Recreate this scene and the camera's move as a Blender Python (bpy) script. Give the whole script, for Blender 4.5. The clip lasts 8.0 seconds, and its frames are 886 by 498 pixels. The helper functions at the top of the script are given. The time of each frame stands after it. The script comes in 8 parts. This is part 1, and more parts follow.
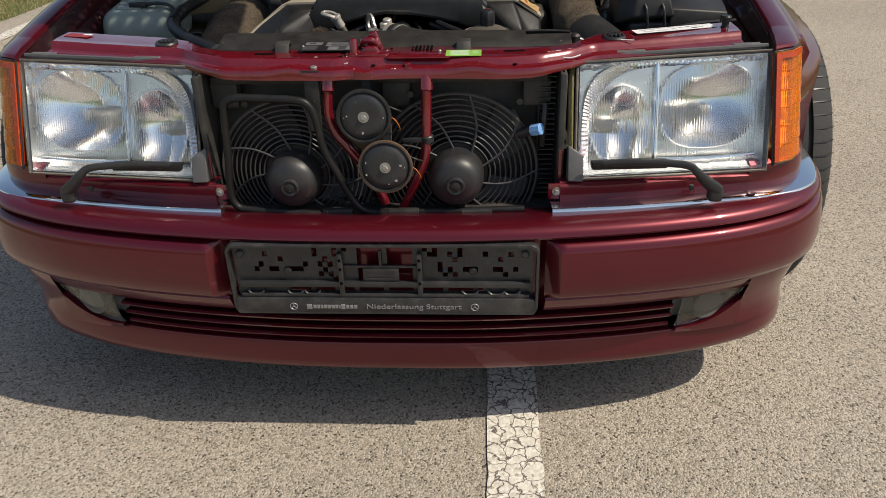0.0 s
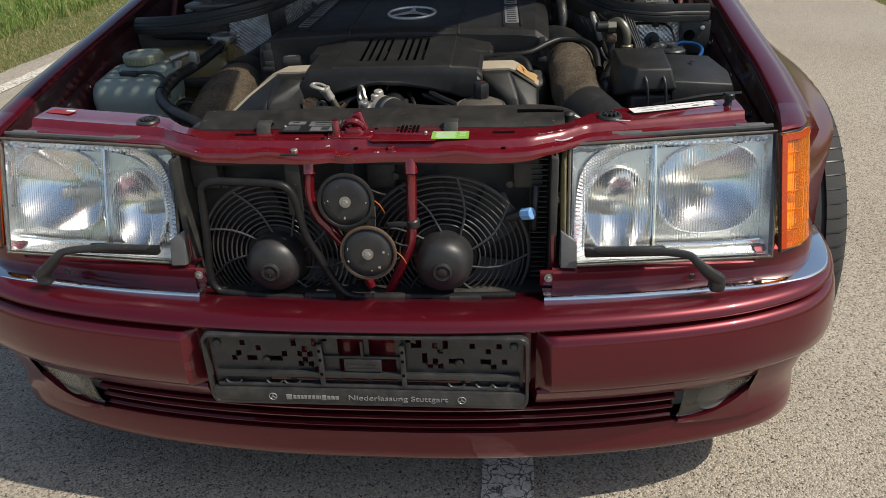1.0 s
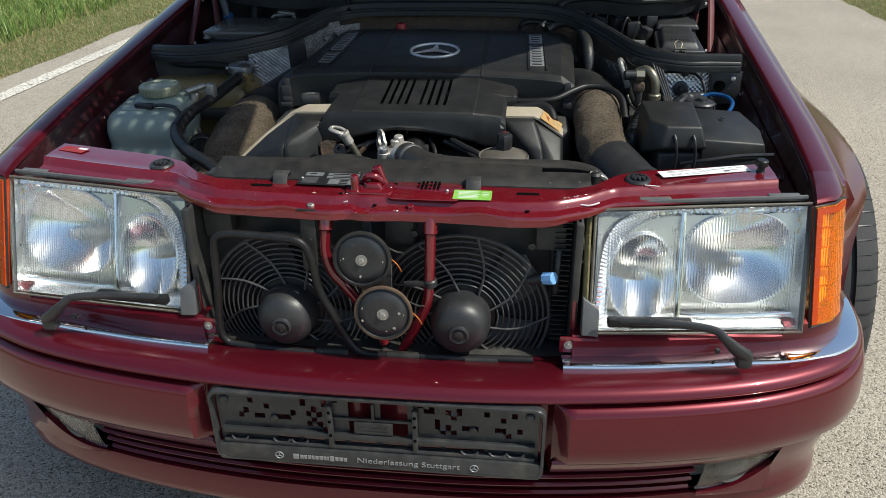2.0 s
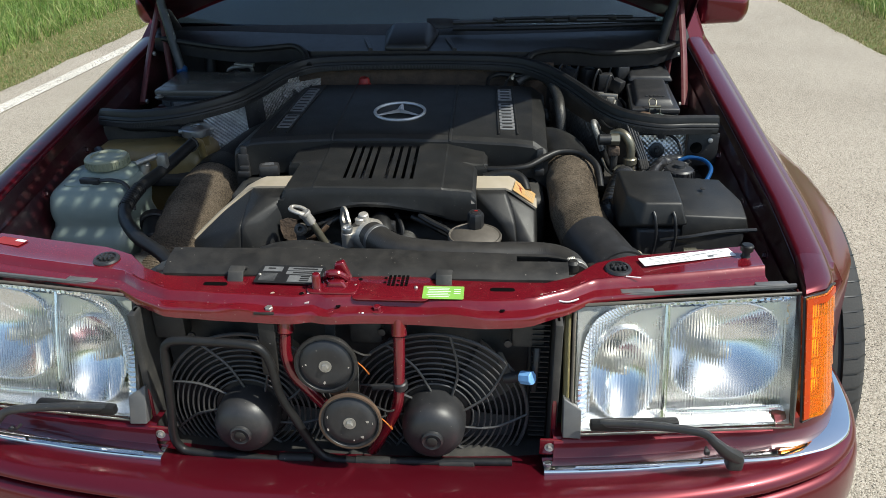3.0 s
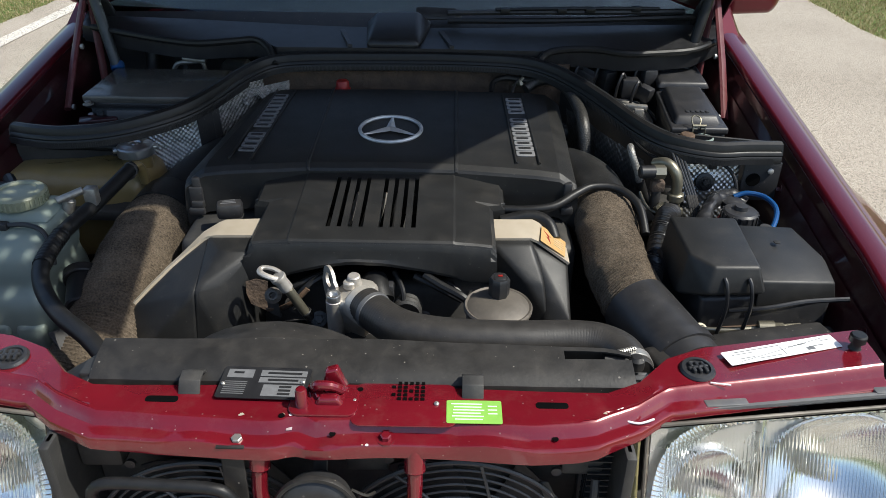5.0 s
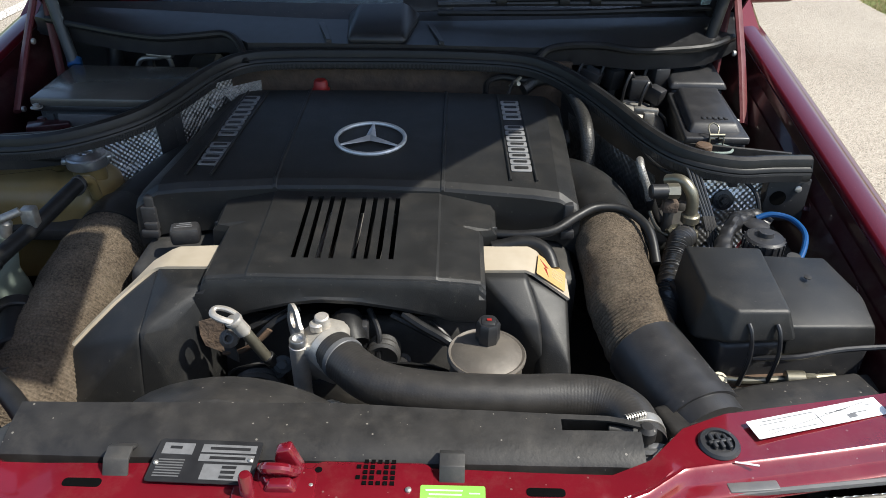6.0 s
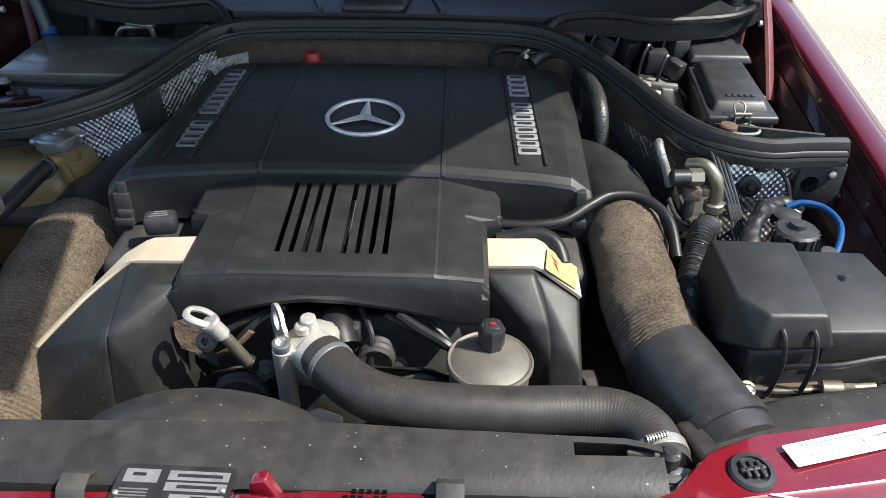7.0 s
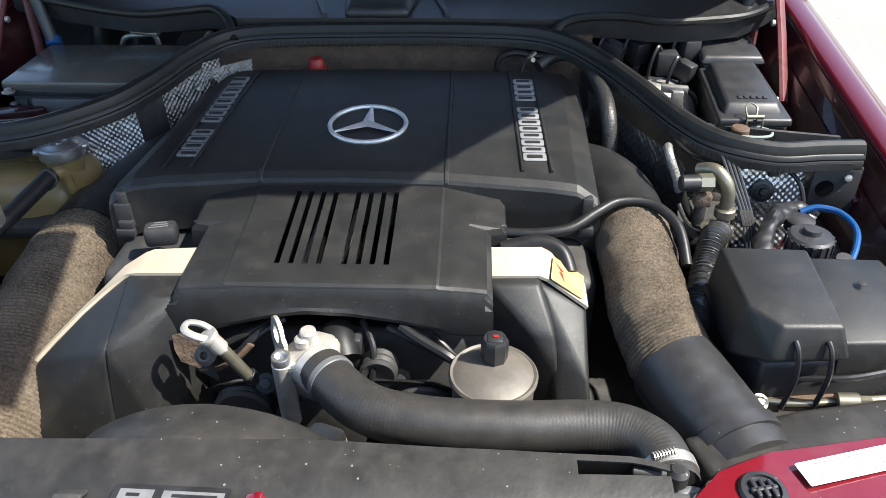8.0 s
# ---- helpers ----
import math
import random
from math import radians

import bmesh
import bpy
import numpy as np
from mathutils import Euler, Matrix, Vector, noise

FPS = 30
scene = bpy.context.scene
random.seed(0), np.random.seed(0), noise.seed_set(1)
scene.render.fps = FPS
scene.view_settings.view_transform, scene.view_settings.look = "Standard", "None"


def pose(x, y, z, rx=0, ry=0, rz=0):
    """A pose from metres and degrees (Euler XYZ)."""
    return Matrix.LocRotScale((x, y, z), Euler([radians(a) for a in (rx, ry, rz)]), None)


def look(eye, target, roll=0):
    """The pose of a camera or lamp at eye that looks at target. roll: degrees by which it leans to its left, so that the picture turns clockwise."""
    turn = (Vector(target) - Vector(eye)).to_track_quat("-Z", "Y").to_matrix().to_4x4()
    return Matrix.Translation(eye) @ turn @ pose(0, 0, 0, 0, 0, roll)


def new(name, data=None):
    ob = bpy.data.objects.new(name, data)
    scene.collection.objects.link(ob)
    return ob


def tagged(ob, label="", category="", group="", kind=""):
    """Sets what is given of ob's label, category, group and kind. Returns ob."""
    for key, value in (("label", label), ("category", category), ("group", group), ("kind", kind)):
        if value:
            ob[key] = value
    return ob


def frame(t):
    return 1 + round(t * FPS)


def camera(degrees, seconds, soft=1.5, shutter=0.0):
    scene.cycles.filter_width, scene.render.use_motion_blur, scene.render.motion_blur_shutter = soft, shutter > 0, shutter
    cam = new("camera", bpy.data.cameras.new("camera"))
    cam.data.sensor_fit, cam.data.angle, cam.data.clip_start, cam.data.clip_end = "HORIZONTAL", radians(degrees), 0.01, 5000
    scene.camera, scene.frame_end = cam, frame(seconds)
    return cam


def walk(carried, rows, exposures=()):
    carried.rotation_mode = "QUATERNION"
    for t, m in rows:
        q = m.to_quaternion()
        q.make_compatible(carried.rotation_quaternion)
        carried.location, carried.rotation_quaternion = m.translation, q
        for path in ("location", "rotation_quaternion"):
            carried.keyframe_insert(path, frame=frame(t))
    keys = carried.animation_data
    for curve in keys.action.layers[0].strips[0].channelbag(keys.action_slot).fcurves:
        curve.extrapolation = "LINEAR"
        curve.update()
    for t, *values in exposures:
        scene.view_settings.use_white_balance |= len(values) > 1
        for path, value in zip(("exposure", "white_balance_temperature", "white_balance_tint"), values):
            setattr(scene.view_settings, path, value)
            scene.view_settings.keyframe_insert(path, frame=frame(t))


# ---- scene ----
cam = camera(59.9, 8.0, soft=0.75)
PATH = [
    (0, (0.18, -1.143, 1.084), (0.064, 0.589, 0.09), -1.8),
    (0.5, (0.213, -1.081, 1.111), (0.079, 0.675, 0.163), -2.4),
    (1, (0.241, -1.032, 1.144), (0.059, 0.727, 0.208), -2.5),
    (1.5, (0.248, -1.004, 1.185), (0.003, 0.748, 0.251), -2.0),
    (1.7, (0.238, -0.983, 1.192), (0.014, 0.771, 0.256), -0.8),
    (2.8, (0.192, -0.852, 1.288), (0.046, 0.915, 0.362), -1.5),
    (3, (0.209, -0.815, 1.299), (0.081, 0.955, 0.375), -0.9),
    (3.5, (0.23, -0.732, 1.308), (0.116, 1.055, 0.416), 0.1),
    (4, (0.184, -0.628, 1.303), (0.061, 1.153, 0.401), -1.2),
    (4.2, (0.162, -0.597, 1.302), (0.049, 1.181, 0.394), -1.0),
    (5.3, (0.101, -0.431, 1.296), (0.109, 1.277, 0.256), 1.1),
    (5.5, (0.114, -0.392, 1.294), (0.116, 1.312, 0.248), 1.2),
    (6, (0.132, -0.324, 1.289), (0.114, 1.372, 0.23), 0.8),
    (6.5, (0.131, -0.273, 1.273), (0.11, 1.388, 0.159), 0.9),
    (7, (0.136, -0.23, 1.263), (0.109, 1.423, 0.138), 0.8),
    (7.5, (0.146, -0.21, 1.26), (0.107, 1.444, 0.136), 0.1),
    (8, (0.152, -0.208, 1.261), (0.081, 1.445, 0.138), -0.5),
]
walk(cam, [(t, look(eye, target, roll)) for t, eye, target, roll in PATH],
     ((0.0, -0.07, 7000, 9), (1.0, -0.05, 6750, 7), (1.5, 0.06, 6400, 3), (3.0, 0.42, 6250, 3), (4.0, 0.46, 6250, 4), (5.5, 0.59, 6300, 7), (6.5, 1.04, 6300, 7), (8.0, 1.55, 6300, 7)))
# ---- end of camera ----

# sun high on the right and a little ahead of the car, clear sky
SUN_WAY = Vector((-0.72, 0.20, -1.0)).normalized()
sun = new("sun", bpy.data.lights.new("sun", "SUN"))
sun.data.energy, sun.data.angle, sun.data.color = 4.3, radians(0.55), (1.0, 0.935, 0.835)
sun.rotation_euler = SUN_WAY.to_track_quat("-Z", "Y").to_euler()
world = bpy.data.worlds.new("sky")
scene.world = world
world.use_nodes = True
sky = world.node_tree.nodes.new("ShaderNodeTexSky")
sky.sky_type, sky.sun_disc = "NISHITA", False
sky.dust_density, sky.air_density = 1.6, 0.95
sky.sun_elevation = math.asin(-SUN_WAY.z)
sky.sun_rotation = math.atan2(-SUN_WAY.x, -SUN_WAY.y)
world.node_tree.links.new(sky.outputs[0], world.node_tree.nodes["Background"].inputs[0])
world.node_tree.nodes["Background"].inputs[1].default_value = 0.132


# ---- materials ----
def mat(name, a, b=None, scale=30, rough=0.5, metal=0.0, bump=0.0, bscale=300, coat=0.0, rvar=0.12, big=3.0, spec=0.5,
        dist=0.002, dust=0.0, specks=0.0):
    """A plain surface: two tones mixed by a fine and a broad noise, rough spots, fine relief and settled dust."""
    m = bpy.data.materials.new(name)
    m.use_nodes = True
    t = m.node_tree
    n, link = t.nodes, t.links.new
    p = n["Principled BSDF"]
    co = n.new("ShaderNodeTexCoord").outputs["Object"]
    b = b or tuple(c * 0.75 for c in a)
    fine, broad = n.new("ShaderNodeTexNoise"), n.new("ShaderNodeTexNoise")
    for k, s, d in ((fine, scale, 6), (broad, big, 3)):
        link(co, k.inputs["Vector"])
        k.inputs["Scale"].default_value, k.inputs["Detail"].default_value = s, d
    add = n.new("ShaderNodeMath")
    add.operation = "MULTIPLY_ADD"
    link(fine.outputs[0], add.inputs[0])
    add.inputs[1].default_value = 0.6
    half = n.new("ShaderNodeMath")
    half.operation = "MULTIPLY"
    link(broad.outputs[0], half.inputs[0])
    half.inputs[1].default_value = 0.4
    link(half.outputs[0], add.inputs[2])
    ramp = n.new("ShaderNodeMapRange")
    ramp.inputs[1].default_value, ramp.inputs[2].default_value = 0.35, 0.65
    link(add.outputs[0], ramp.inputs[0])
    mix = n.new("ShaderNodeMix")
    mix.data_type = "RGBA"
    mix.inputs[6].default_value, mix.inputs[7].default_value = (*a, 1), (*b, 1)
    link(ramp.outputs[0], mix.inputs[0])
    colour = mix.outputs[2]
    if dust:
        grime = n.new("ShaderNodeTexNoise")
        link(co, grime.inputs["Vector"])
        grime.inputs["Scale"].default_value, grime.inputs["Detail"].default_value = 22, 10
        grime.inputs["Roughness"].default_value = 0.75
        cut = n.new("ShaderNodeMapRange")
        cut.inputs[1].default_value, cut.inputs[2].default_value, cut.inputs[4].default_value = 0.5, 0.75, dust
        link(grime.outputs[0], cut.inputs[0])
        over = n.new("ShaderNodeMix")
        over.data_type = "RGBA"
        over.inputs[7].default_value = (0.30, 0.26, 0.21, 1)
        link(cut.outputs[0], over.inputs[0])
        link(colour, over.inputs[6])
        colour = over.outputs[2]
    if specks:
        cell, dot = n.new("ShaderNodeTexVoronoi"), n.new("ShaderNodeMath")
        link(co, cell.inputs["Vector"])
        cell.inputs["Scale"].default_value = 150
        dot.operation = "LESS_THAN"
        link(cell.outputs["Distance"], dot.inputs[0])
        size = n.new("ShaderNodeMapRange")
        size.inputs[1].default_value, size.inputs[2].default_value, size.inputs[3].default_value, size.inputs[4].default_value = 0.72, 1.0, 0.0, 0.20
        tone = n.new("ShaderNodeSeparateColor")
        link(cell.outputs["Color"], tone.inputs[0])
        link(tone.outputs[0], size.inputs[0])
        link(size.outputs[0], dot.inputs[1])
        fade, top = n.new("ShaderNodeMath"), n.new("ShaderNodeMix")
        fade.operation = "MULTIPLY"
        link(dot.outputs[0], fade.inputs[0])
        fade.inputs[1].default_value = specks
        top.data_type = "RGBA"
        top.inputs[7].default_value = (0.42, 0.38, 0.33, 1)
        link(fade.outputs[0], top.inputs[0])
        link(colour, top.inputs[6])
        colour = top.outputs[2]
    link(colour, p.inputs["Base Color"])
    rr = n.new("ShaderNodeMapRange")
    rr.inputs[3].default_value, rr.inputs[4].default_value = max(0.02, rough - rvar), min(1, rough + rvar)
    link(fine.outputs[0], rr.inputs[0])
    link(rr.outputs[0], p.inputs["Roughness"])
    p.inputs["Metallic"].default_value, p.inputs["Coat Weight"].default_value = metal, coat
    p.inputs["Coat Roughness"].default_value, p.inputs["Specular IOR Level"].default_value = 0.04, spec
    if bump:
        tex, bp = n.new("ShaderNodeTexNoise"), n.new("ShaderNodeBump")
        link(co, tex.inputs["Vector"])
        tex.inputs["Scale"].default_value, tex.inputs["Detail"].default_value = bscale, 4
        link(tex.outputs[0], bp.inputs["Height"])
        bp.inputs["Strength"].default_value, bp.inputs["Distance"].default_value = bump, dist
        link(bp.outputs[0], p.inputs["Normal"])
    return m


def glass(name, tint, rough=0.02, ribs=0.0, axis="X", solid=1.0, ior=1.45):
    """Clear or tinted glass; ribs: the pitch of moulded flutes across the axis."""
    m = bpy.data.materials.new(name)
    m.use_nodes = True
    n, link = m.node_tree.nodes, m.node_tree.links.new
    p = n["Principled BSDF"]
    p.inputs["Base Color"].default_value = (*tint, 1)
    p.inputs["Transmission Weight"].default_value, p.inputs["Roughness"].default_value = solid, rough
    p.inputs["IOR"].default_value = ior
    if ribs:
        co, w, bp = n.new("ShaderNodeTexCoord"), n.new("ShaderNodeTexWave"), n.new("ShaderNodeBump")
        link(co.outputs["Object"], w.inputs["Vector"])
        w.bands_direction = axis
        w.inputs["Scale"].default_value, w.inputs["Distortion"].default_value = math.pi / 10 / ribs, 0.0
        link(w.outputs["Fac"], bp.inputs["Height"])
        bp.inputs["Strength"].default_value, bp.inputs["Distance"].default_value = 0.35, 0.0008
        link(bp.outputs[0], p.inputs["Normal"])
    return m


def speckle(name, tones, scale, rough, bump, dist, patch=None, crack=0.0):
    """Loose stone: cells of several tones with relief; patch: broad drifts of another tone; crack: dark map cracks."""
    m = bpy.data.materials.new(name)
    m.use_nodes = True
    n, link = m.node_tree.nodes, m.node_tree.links.new
    p = n["Principled BSDF"]
    co = n.new("ShaderNodeTexCoord").outputs["Object"]
    v = n.new("ShaderNodeTexVoronoi")
    link(co, v.inputs["Vector"])
    v.inputs["Scale"].default_value = scale
    ramp = n.new("ShaderNodeValToRGB")
    ramp.color_ramp.interpolation = "CONSTANT"
    for i, (pos, c) in enumerate(tones):
        e = ramp.color_ramp.elements[i] if i < 2 else ramp.color_ramp.elements.new(pos)
        e.position, e.color = pos, (*c, 1)
    sep = n.new("ShaderNodeSeparateColor")
    link(v.outputs["Color"], sep.inputs[0])
    link(sep.outputs[0], ramp.inputs[0])
    broad, mix = n.new("ShaderNodeTexNoise"), n.new("ShaderNodeMix")
    link(co, broad.inputs["Vector"])
    broad.inputs["Scale"].default_value, broad.inputs["Detail"].default_value = 1.3, 9
    mix.data_type, mix.blend_type = "RGBA", "MULTIPLY"
    cut = n.new("ShaderNodeMapRange")
    cut.inputs[1].default_value, cut.inputs[2].default_value, cut.inputs[4].default_value = 0.4, 0.7, 0.7
    link(broad.outputs[0], cut.inputs[0])
    link(cut.outputs[0], mix.inputs[0])
    link(ramp.outputs[0], mix.inputs[6])
    mix.inputs[7].default_value = (*(patch or (0.8, 0.79, 0.78)), 1)
    colour, height = mix.outputs[2], v.outputs["Distance"]
    if crack:
        cr = n.new("ShaderNodeTexVoronoi")
        cr.feature = "DISTANCE_TO_EDGE"
        warp = n.new("ShaderNodeTexNoise")
        link(co, warp.inputs["Vector"])
        warp.inputs["Scale"].default_value, warp.inputs["Detail"].default_value = 30, 4
        add = n.new("ShaderNodeMix")
        add.data_type, add.inputs[0].default_value = "VECTOR", 0.04
        link(co, add.inputs[4])
        link(warp.outputs["Color"], add.inputs[5])
        link(add.outputs[1], cr.inputs["Vector"])
        cr.inputs["Scale"].default_value = crack
        lim, over = n.new("ShaderNodeMapRange"), n.new("ShaderNodeMix")
        lim.inputs[1].default_value, lim.inputs[2].default_value = 0.02, 0.06
        lim.inputs[3].default_value, lim.inputs[4].default_value = 1, 0
        link(cr.outputs["Distance"], lim.inputs[0])
        over.data_type = "RGBA"
        link(lim.outputs[0], over.inputs[0])
        link(colour, over.inputs[6])
        over.inputs[7].default_value = (0.13, 0.115, 0.10, 1)
        colour = over.outputs[2]
    link(colour, p.inputs["Base Color"])
    p.inputs["Roughness"].default_value = rough
    p.inputs["Specular IOR Level"].default_value = 0.25
    bp = n.new("ShaderNodeBump")
    bp.invert = True
    link(height, bp.inputs["Height"])
    bp.inputs["Strength"].default_value, bp.inputs["Distance"].default_value = bump, dist
    link(bp.outputs[0], p.inputs["Normal"])
    return m


PAINT = mat("ruby pearl paint", (0.112, 0.0052, 0.0135), (0.100, 0.0047, 0.0120), scale=900, spec=0.3, rough=0.33, metal=0.45, coat=0.75, rvar=0.05, specks=0.03)
PAINT_IN = mat("red paint of the bay", (0.175, 0.0078, 0.0165), (0.135, 0.0060, 0.0125), scale=14, rough=0.17, metal=0.2, coat=1.0, bump=0.22, bscale=38, dist=0.0016, dust=0.08, specks=0.22)
# body red with the shade of the wings' and bonnet's inner sides mixed in
PAINT_DIM = mat("dusty red paint darkened for shade", (0.034, 0.0034, 0.0062), (0.020, 0.0024, 0.0042), scale=12, rough=0.35, coat=0.5, dust=0.15)
BLACK = mat("black moulded plastic", (0.019, 0.019, 0.0205), (0.029, 0.029, 0.031), scale=45, rough=0.42, bump=0.25, bscale=700, dist=0.0006, dust=0.07, specks=0.15)
COVER = mat("charcoal moulded cover", (0.0115, 0.0117, 0.0118), (0.0180, 0.0178, 0.0175), scale=25, rough=0.46, bump=0.5, bscale=1100, dist=0.0005, dust=0.06, specks=0.07, spec=0.40, big=5)
DULL = mat("dull dusty black", (0.014, 0.0134, 0.0130), (0.029, 0.027, 0.025), scale=45, rough=0.50, spec=0.38, bump=0.12, bscale=220, dust=0.07, specks=0.35, big=9)
DARK = mat("sooty dark metal", (0.022, 0.022, 0.022), (0.045, 0.042, 0.038), scale=22, rough=0.6, bump=0.3, bscale=90, dust=0.1)
RUBBER = mat("black rubber", (0.0085, 0.0086, 0.009), (0.0145, 0.0145, 0.015), scale=60, rough=0.42, bump=0.2, bscale=400, dist=0.0006, dust=0.035, spec=0.32)
TYRE = mat("tyre rubber", (0.022, 0.022, 0.023), (0.042, 0.041, 0.040), scale=25, rough=0.8, bump=0.3, bscale=250, dist=0.001)
HOSE = mat("worn hose rubber", (0.023, 0.0218, 0.0205), (0.034, 0.031, 0.028), scale=70, rough=0.45, bump=0.25, bscale=420, dist=0.0006, dust=0.04, specks=0.08)
ALU = mat("cast aluminium", (0.56, 0.53, 0.48), (0.40, 0.37, 0.33), scale=60, rough=0.5, metal=0.6, bump=0.5, bscale=220, dist=0.001, dust=0.25)
STEEL = mat("galvanised steel", (0.46, 0.45, 0.42), (0.30, 0.28, 0.25), scale=90, rough=0.45, metal=0.75, bump=0.3, bscale=200, dist=0.0008, dust=0.25)
BRASS = mat("yellow passivated steel", (0.30, 0.28, 0.215), (0.17, 0.155, 0.115), scale=50, rough=0.38, metal=0.75, dust=0.15)
CAPSTEEL = mat("pressed bright steel", (0.66, 0.66, 0.66), (0.50, 0.50, 0.49), scale=60, rough=0.38, metal=0.95, dust=0.12)
CHROME = mat("chrome", (0.78, 0.79, 0.80), (0.72, 0.73, 0.74), scale=15, rough=0.07, metal=1.0, rvar=0.03)
MIRROR = mat("reflector", (0.93, 0.93, 0.92), (0.88, 0.88, 0.87), scale=8, rough=0.11, metal=1.0, rvar=0.04)
FOIL = mat("aluminium foil", (0.70, 0.70, 0.69), (0.44, 0.44, 0.435), scale=40, rough=0.37, metal=1.0, bump=0.3, bscale=130, dist=0.002)
GREY = mat("grey plastic", (0.09, 0.09, 0.092), (0.12, 0.12, 0.12), scale=50, rough=0.45, bump=0.2, bscale=600, dist=0.0005, dust=0.15)
GUARD = mat("grey-black guard plastic", (0.050, 0.050, 0.052), (0.075, 0.073, 0.070), scale=60, rough=0.42, dust=0.1)
HOLDER = mat("plate holder plastic", (0.019, 0.0195, 0.021), (0.036, 0.037, 0.039), scale=40, rough=0.36, bump=0.2, bscale=600, dist=0.0005, dust=0.15)
SILVER = mat("silver print", (0.62, 0.63, 0.64), (0.5, 0.5, 0.5), scale=90, rough=0.35, metal=0.5)
LETTER = mat("dull silver lettering", (0.34, 0.345, 0.35), (0.26, 0.26, 0.265), scale=120, rough=0.4, metal=0.4)
# faint grey print; also LETTER dimmed for the shaded side of the intake cover
DIM_PRINT = mat("grey print and shaded lettering", (0.23, 0.232, 0.236), (0.16, 0.16, 0.163), scale=120, rough=0.45, metal=0.3)
LID = mat("dusty grey-brown lid", (0.115, 0.108, 0.092), (0.060, 0.056, 0.050), scale=9, rough=0.22, dust=0.12)
ARM_PAINT = mat("dusty faded red hinge paint", (0.085, 0.009, 0.014), (0.12, 0.036, 0.036), scale=30, rough=0.5, dust=0.15)
SPRING = mat("grey spring tube", (0.040, 0.048, 0.053), (0.026, 0.031, 0.035), scale=40, rough=0.4, dust=0.1)
BEIGE = mat("sun-bleached cream plastic", (0.40, 0.345, 0.27), (0.33, 0.28, 0.205), scale=30, rough=0.6, dust=0.15)
CLOTH = mat("woven brown hose cloth", (0.038, 0.029, 0.021), (0.158, 0.124, 0.089), scale=330, rough=0.95, bump=1.0, bscale=700, dist=0.002, big=14, spec=0.2, dust=0.18)
MILKY = mat("milky washer plastic", (0.24, 0.288, 0.255), (0.18, 0.218, 0.193), scale=10, rough=0.35, rvar=0.06, dust=0.1)
CAPPLASTIC = mat("yellowish cap plastic", (0.27, 0.285, 0.20), (0.20, 0.215, 0.15), scale=14, rough=0.4, dust=0.1)
AMBER_TANK = mat("yellowed tank plastic", (0.27, 0.20, 0.085), (0.19, 0.14, 0.055), scale=9, rough=0.35, dust=0.2)
MATTING = mat("woven aluminium heat mat", (0.26, 0.255, 0.245), (0.14, 0.136, 0.13), scale=120, rough=0.42, metal=0.85, bump=0.4, bscale=200, dist=0.001, dust=0.2)
CONDUIT = mat("glossy conduit plastic", (0.030, 0.030, 0.031), (0.045, 0.044, 0.042), scale=60, rough=0.22, dust=0.12, rvar=0.05)
PALEBRAID = mat("pale braided hose", (0.42, 0.41, 0.38), (0.12, 0.118, 0.11), scale=420, rough=0.45, metal=0.5, bump=0.9, bscale=420, dist=0.001)
BRAID = mat("braided steel hose", (0.115, 0.112, 0.105), (0.022, 0.022, 0.022), scale=420, rough=0.42, metal=0.6, bump=0.9, bscale=420, dist=0.001)
CANISTER = mat("dusty grey paint", (0.130, 0.114, 0.095), (0.078, 0.068, 0.056), scale=28, rough=0.55, metal=0.15, bump=0.3, bscale=200, dist=0.0008, dust=0.2)
CORK = mat("rusty firewall lining", (0.055, 0.038, 0.028), (0.11, 0.075, 0.05), scale=40, rough=0.95, bump=0.8, bscale=120, dist=0.004)
RUST = mat("greasy brown iron", (0.06, 0.035, 0.022), (0.12, 0.075, 0.045), scale=35, rough=0.8, bump=0.4, bscale=150)
WHITE = mat("white label", (0.80, 0.80, 0.79), (0.74, 0.74, 0.73), scale=30, rough=0.4)
GREEN = mat("lime green label", (0.25, 0.50, 0.085), (0.21, 0.43, 0.075), scale=50, rough=0.4)
YELLOW = mat("faded yellow label", (0.50, 0.33, 0.145), (0.42, 0.255, 0.095), scale=30, rough=0.45)
RED = mat("red plastic", (0.30, 0.016, 0.012), (0.22, 0.012, 0.010), scale=40, rough=0.45, dust=0.15)
BLUE = mat("blue plastic", (0.008, 0.065, 0.20), (0.007, 0.045, 0.15), scale=40, rough=0.35)
PALEBLUE = mat("pale blue cap", (0.20, 0.42, 0.75), (0.16, 0.34, 0.62), scale=60, rough=0.5)
# near-black without gloss: the shade inside openings given as a colour
HOLE = mat("black for shaded openings", (0.003, 0.003, 0.003), (0.002, 0.002, 0.002), scale=60, rough=0.9, spec=0.05)
PRIMER = mat("bare grey primer", (0.50, 0.46, 0.46), (0.30, 0.20, 0.20), scale=160, rough=0.6)
INK = mat("dark print", (0.013, 0.013, 0.0145), (0.023, 0.023, 0.024), scale=60, rough=0.4)
ORANGE_WIRE = mat("orange wire", (0.55, 0.16, 0.03), rough=0.5)
OLIVE = mat("olive lamp frame", (0.20, 0.17, 0.07), (0.14, 0.12, 0.06), scale=30, rough=0.6, dust=0.2)
LENS = glass("fluted lamp glass", (0.98, 0.99, 0.99), 0.0)
FOGLENS = glass("hazy lamp glass", (0.80, 0.82, 0.80), 0.25, ribs=0.006)
AMBER_SIDE = mat("solid amber plastic", (0.46, 0.050, 0.007), (0.38, 0.040, 0.006), scale=60, rough=0.25)
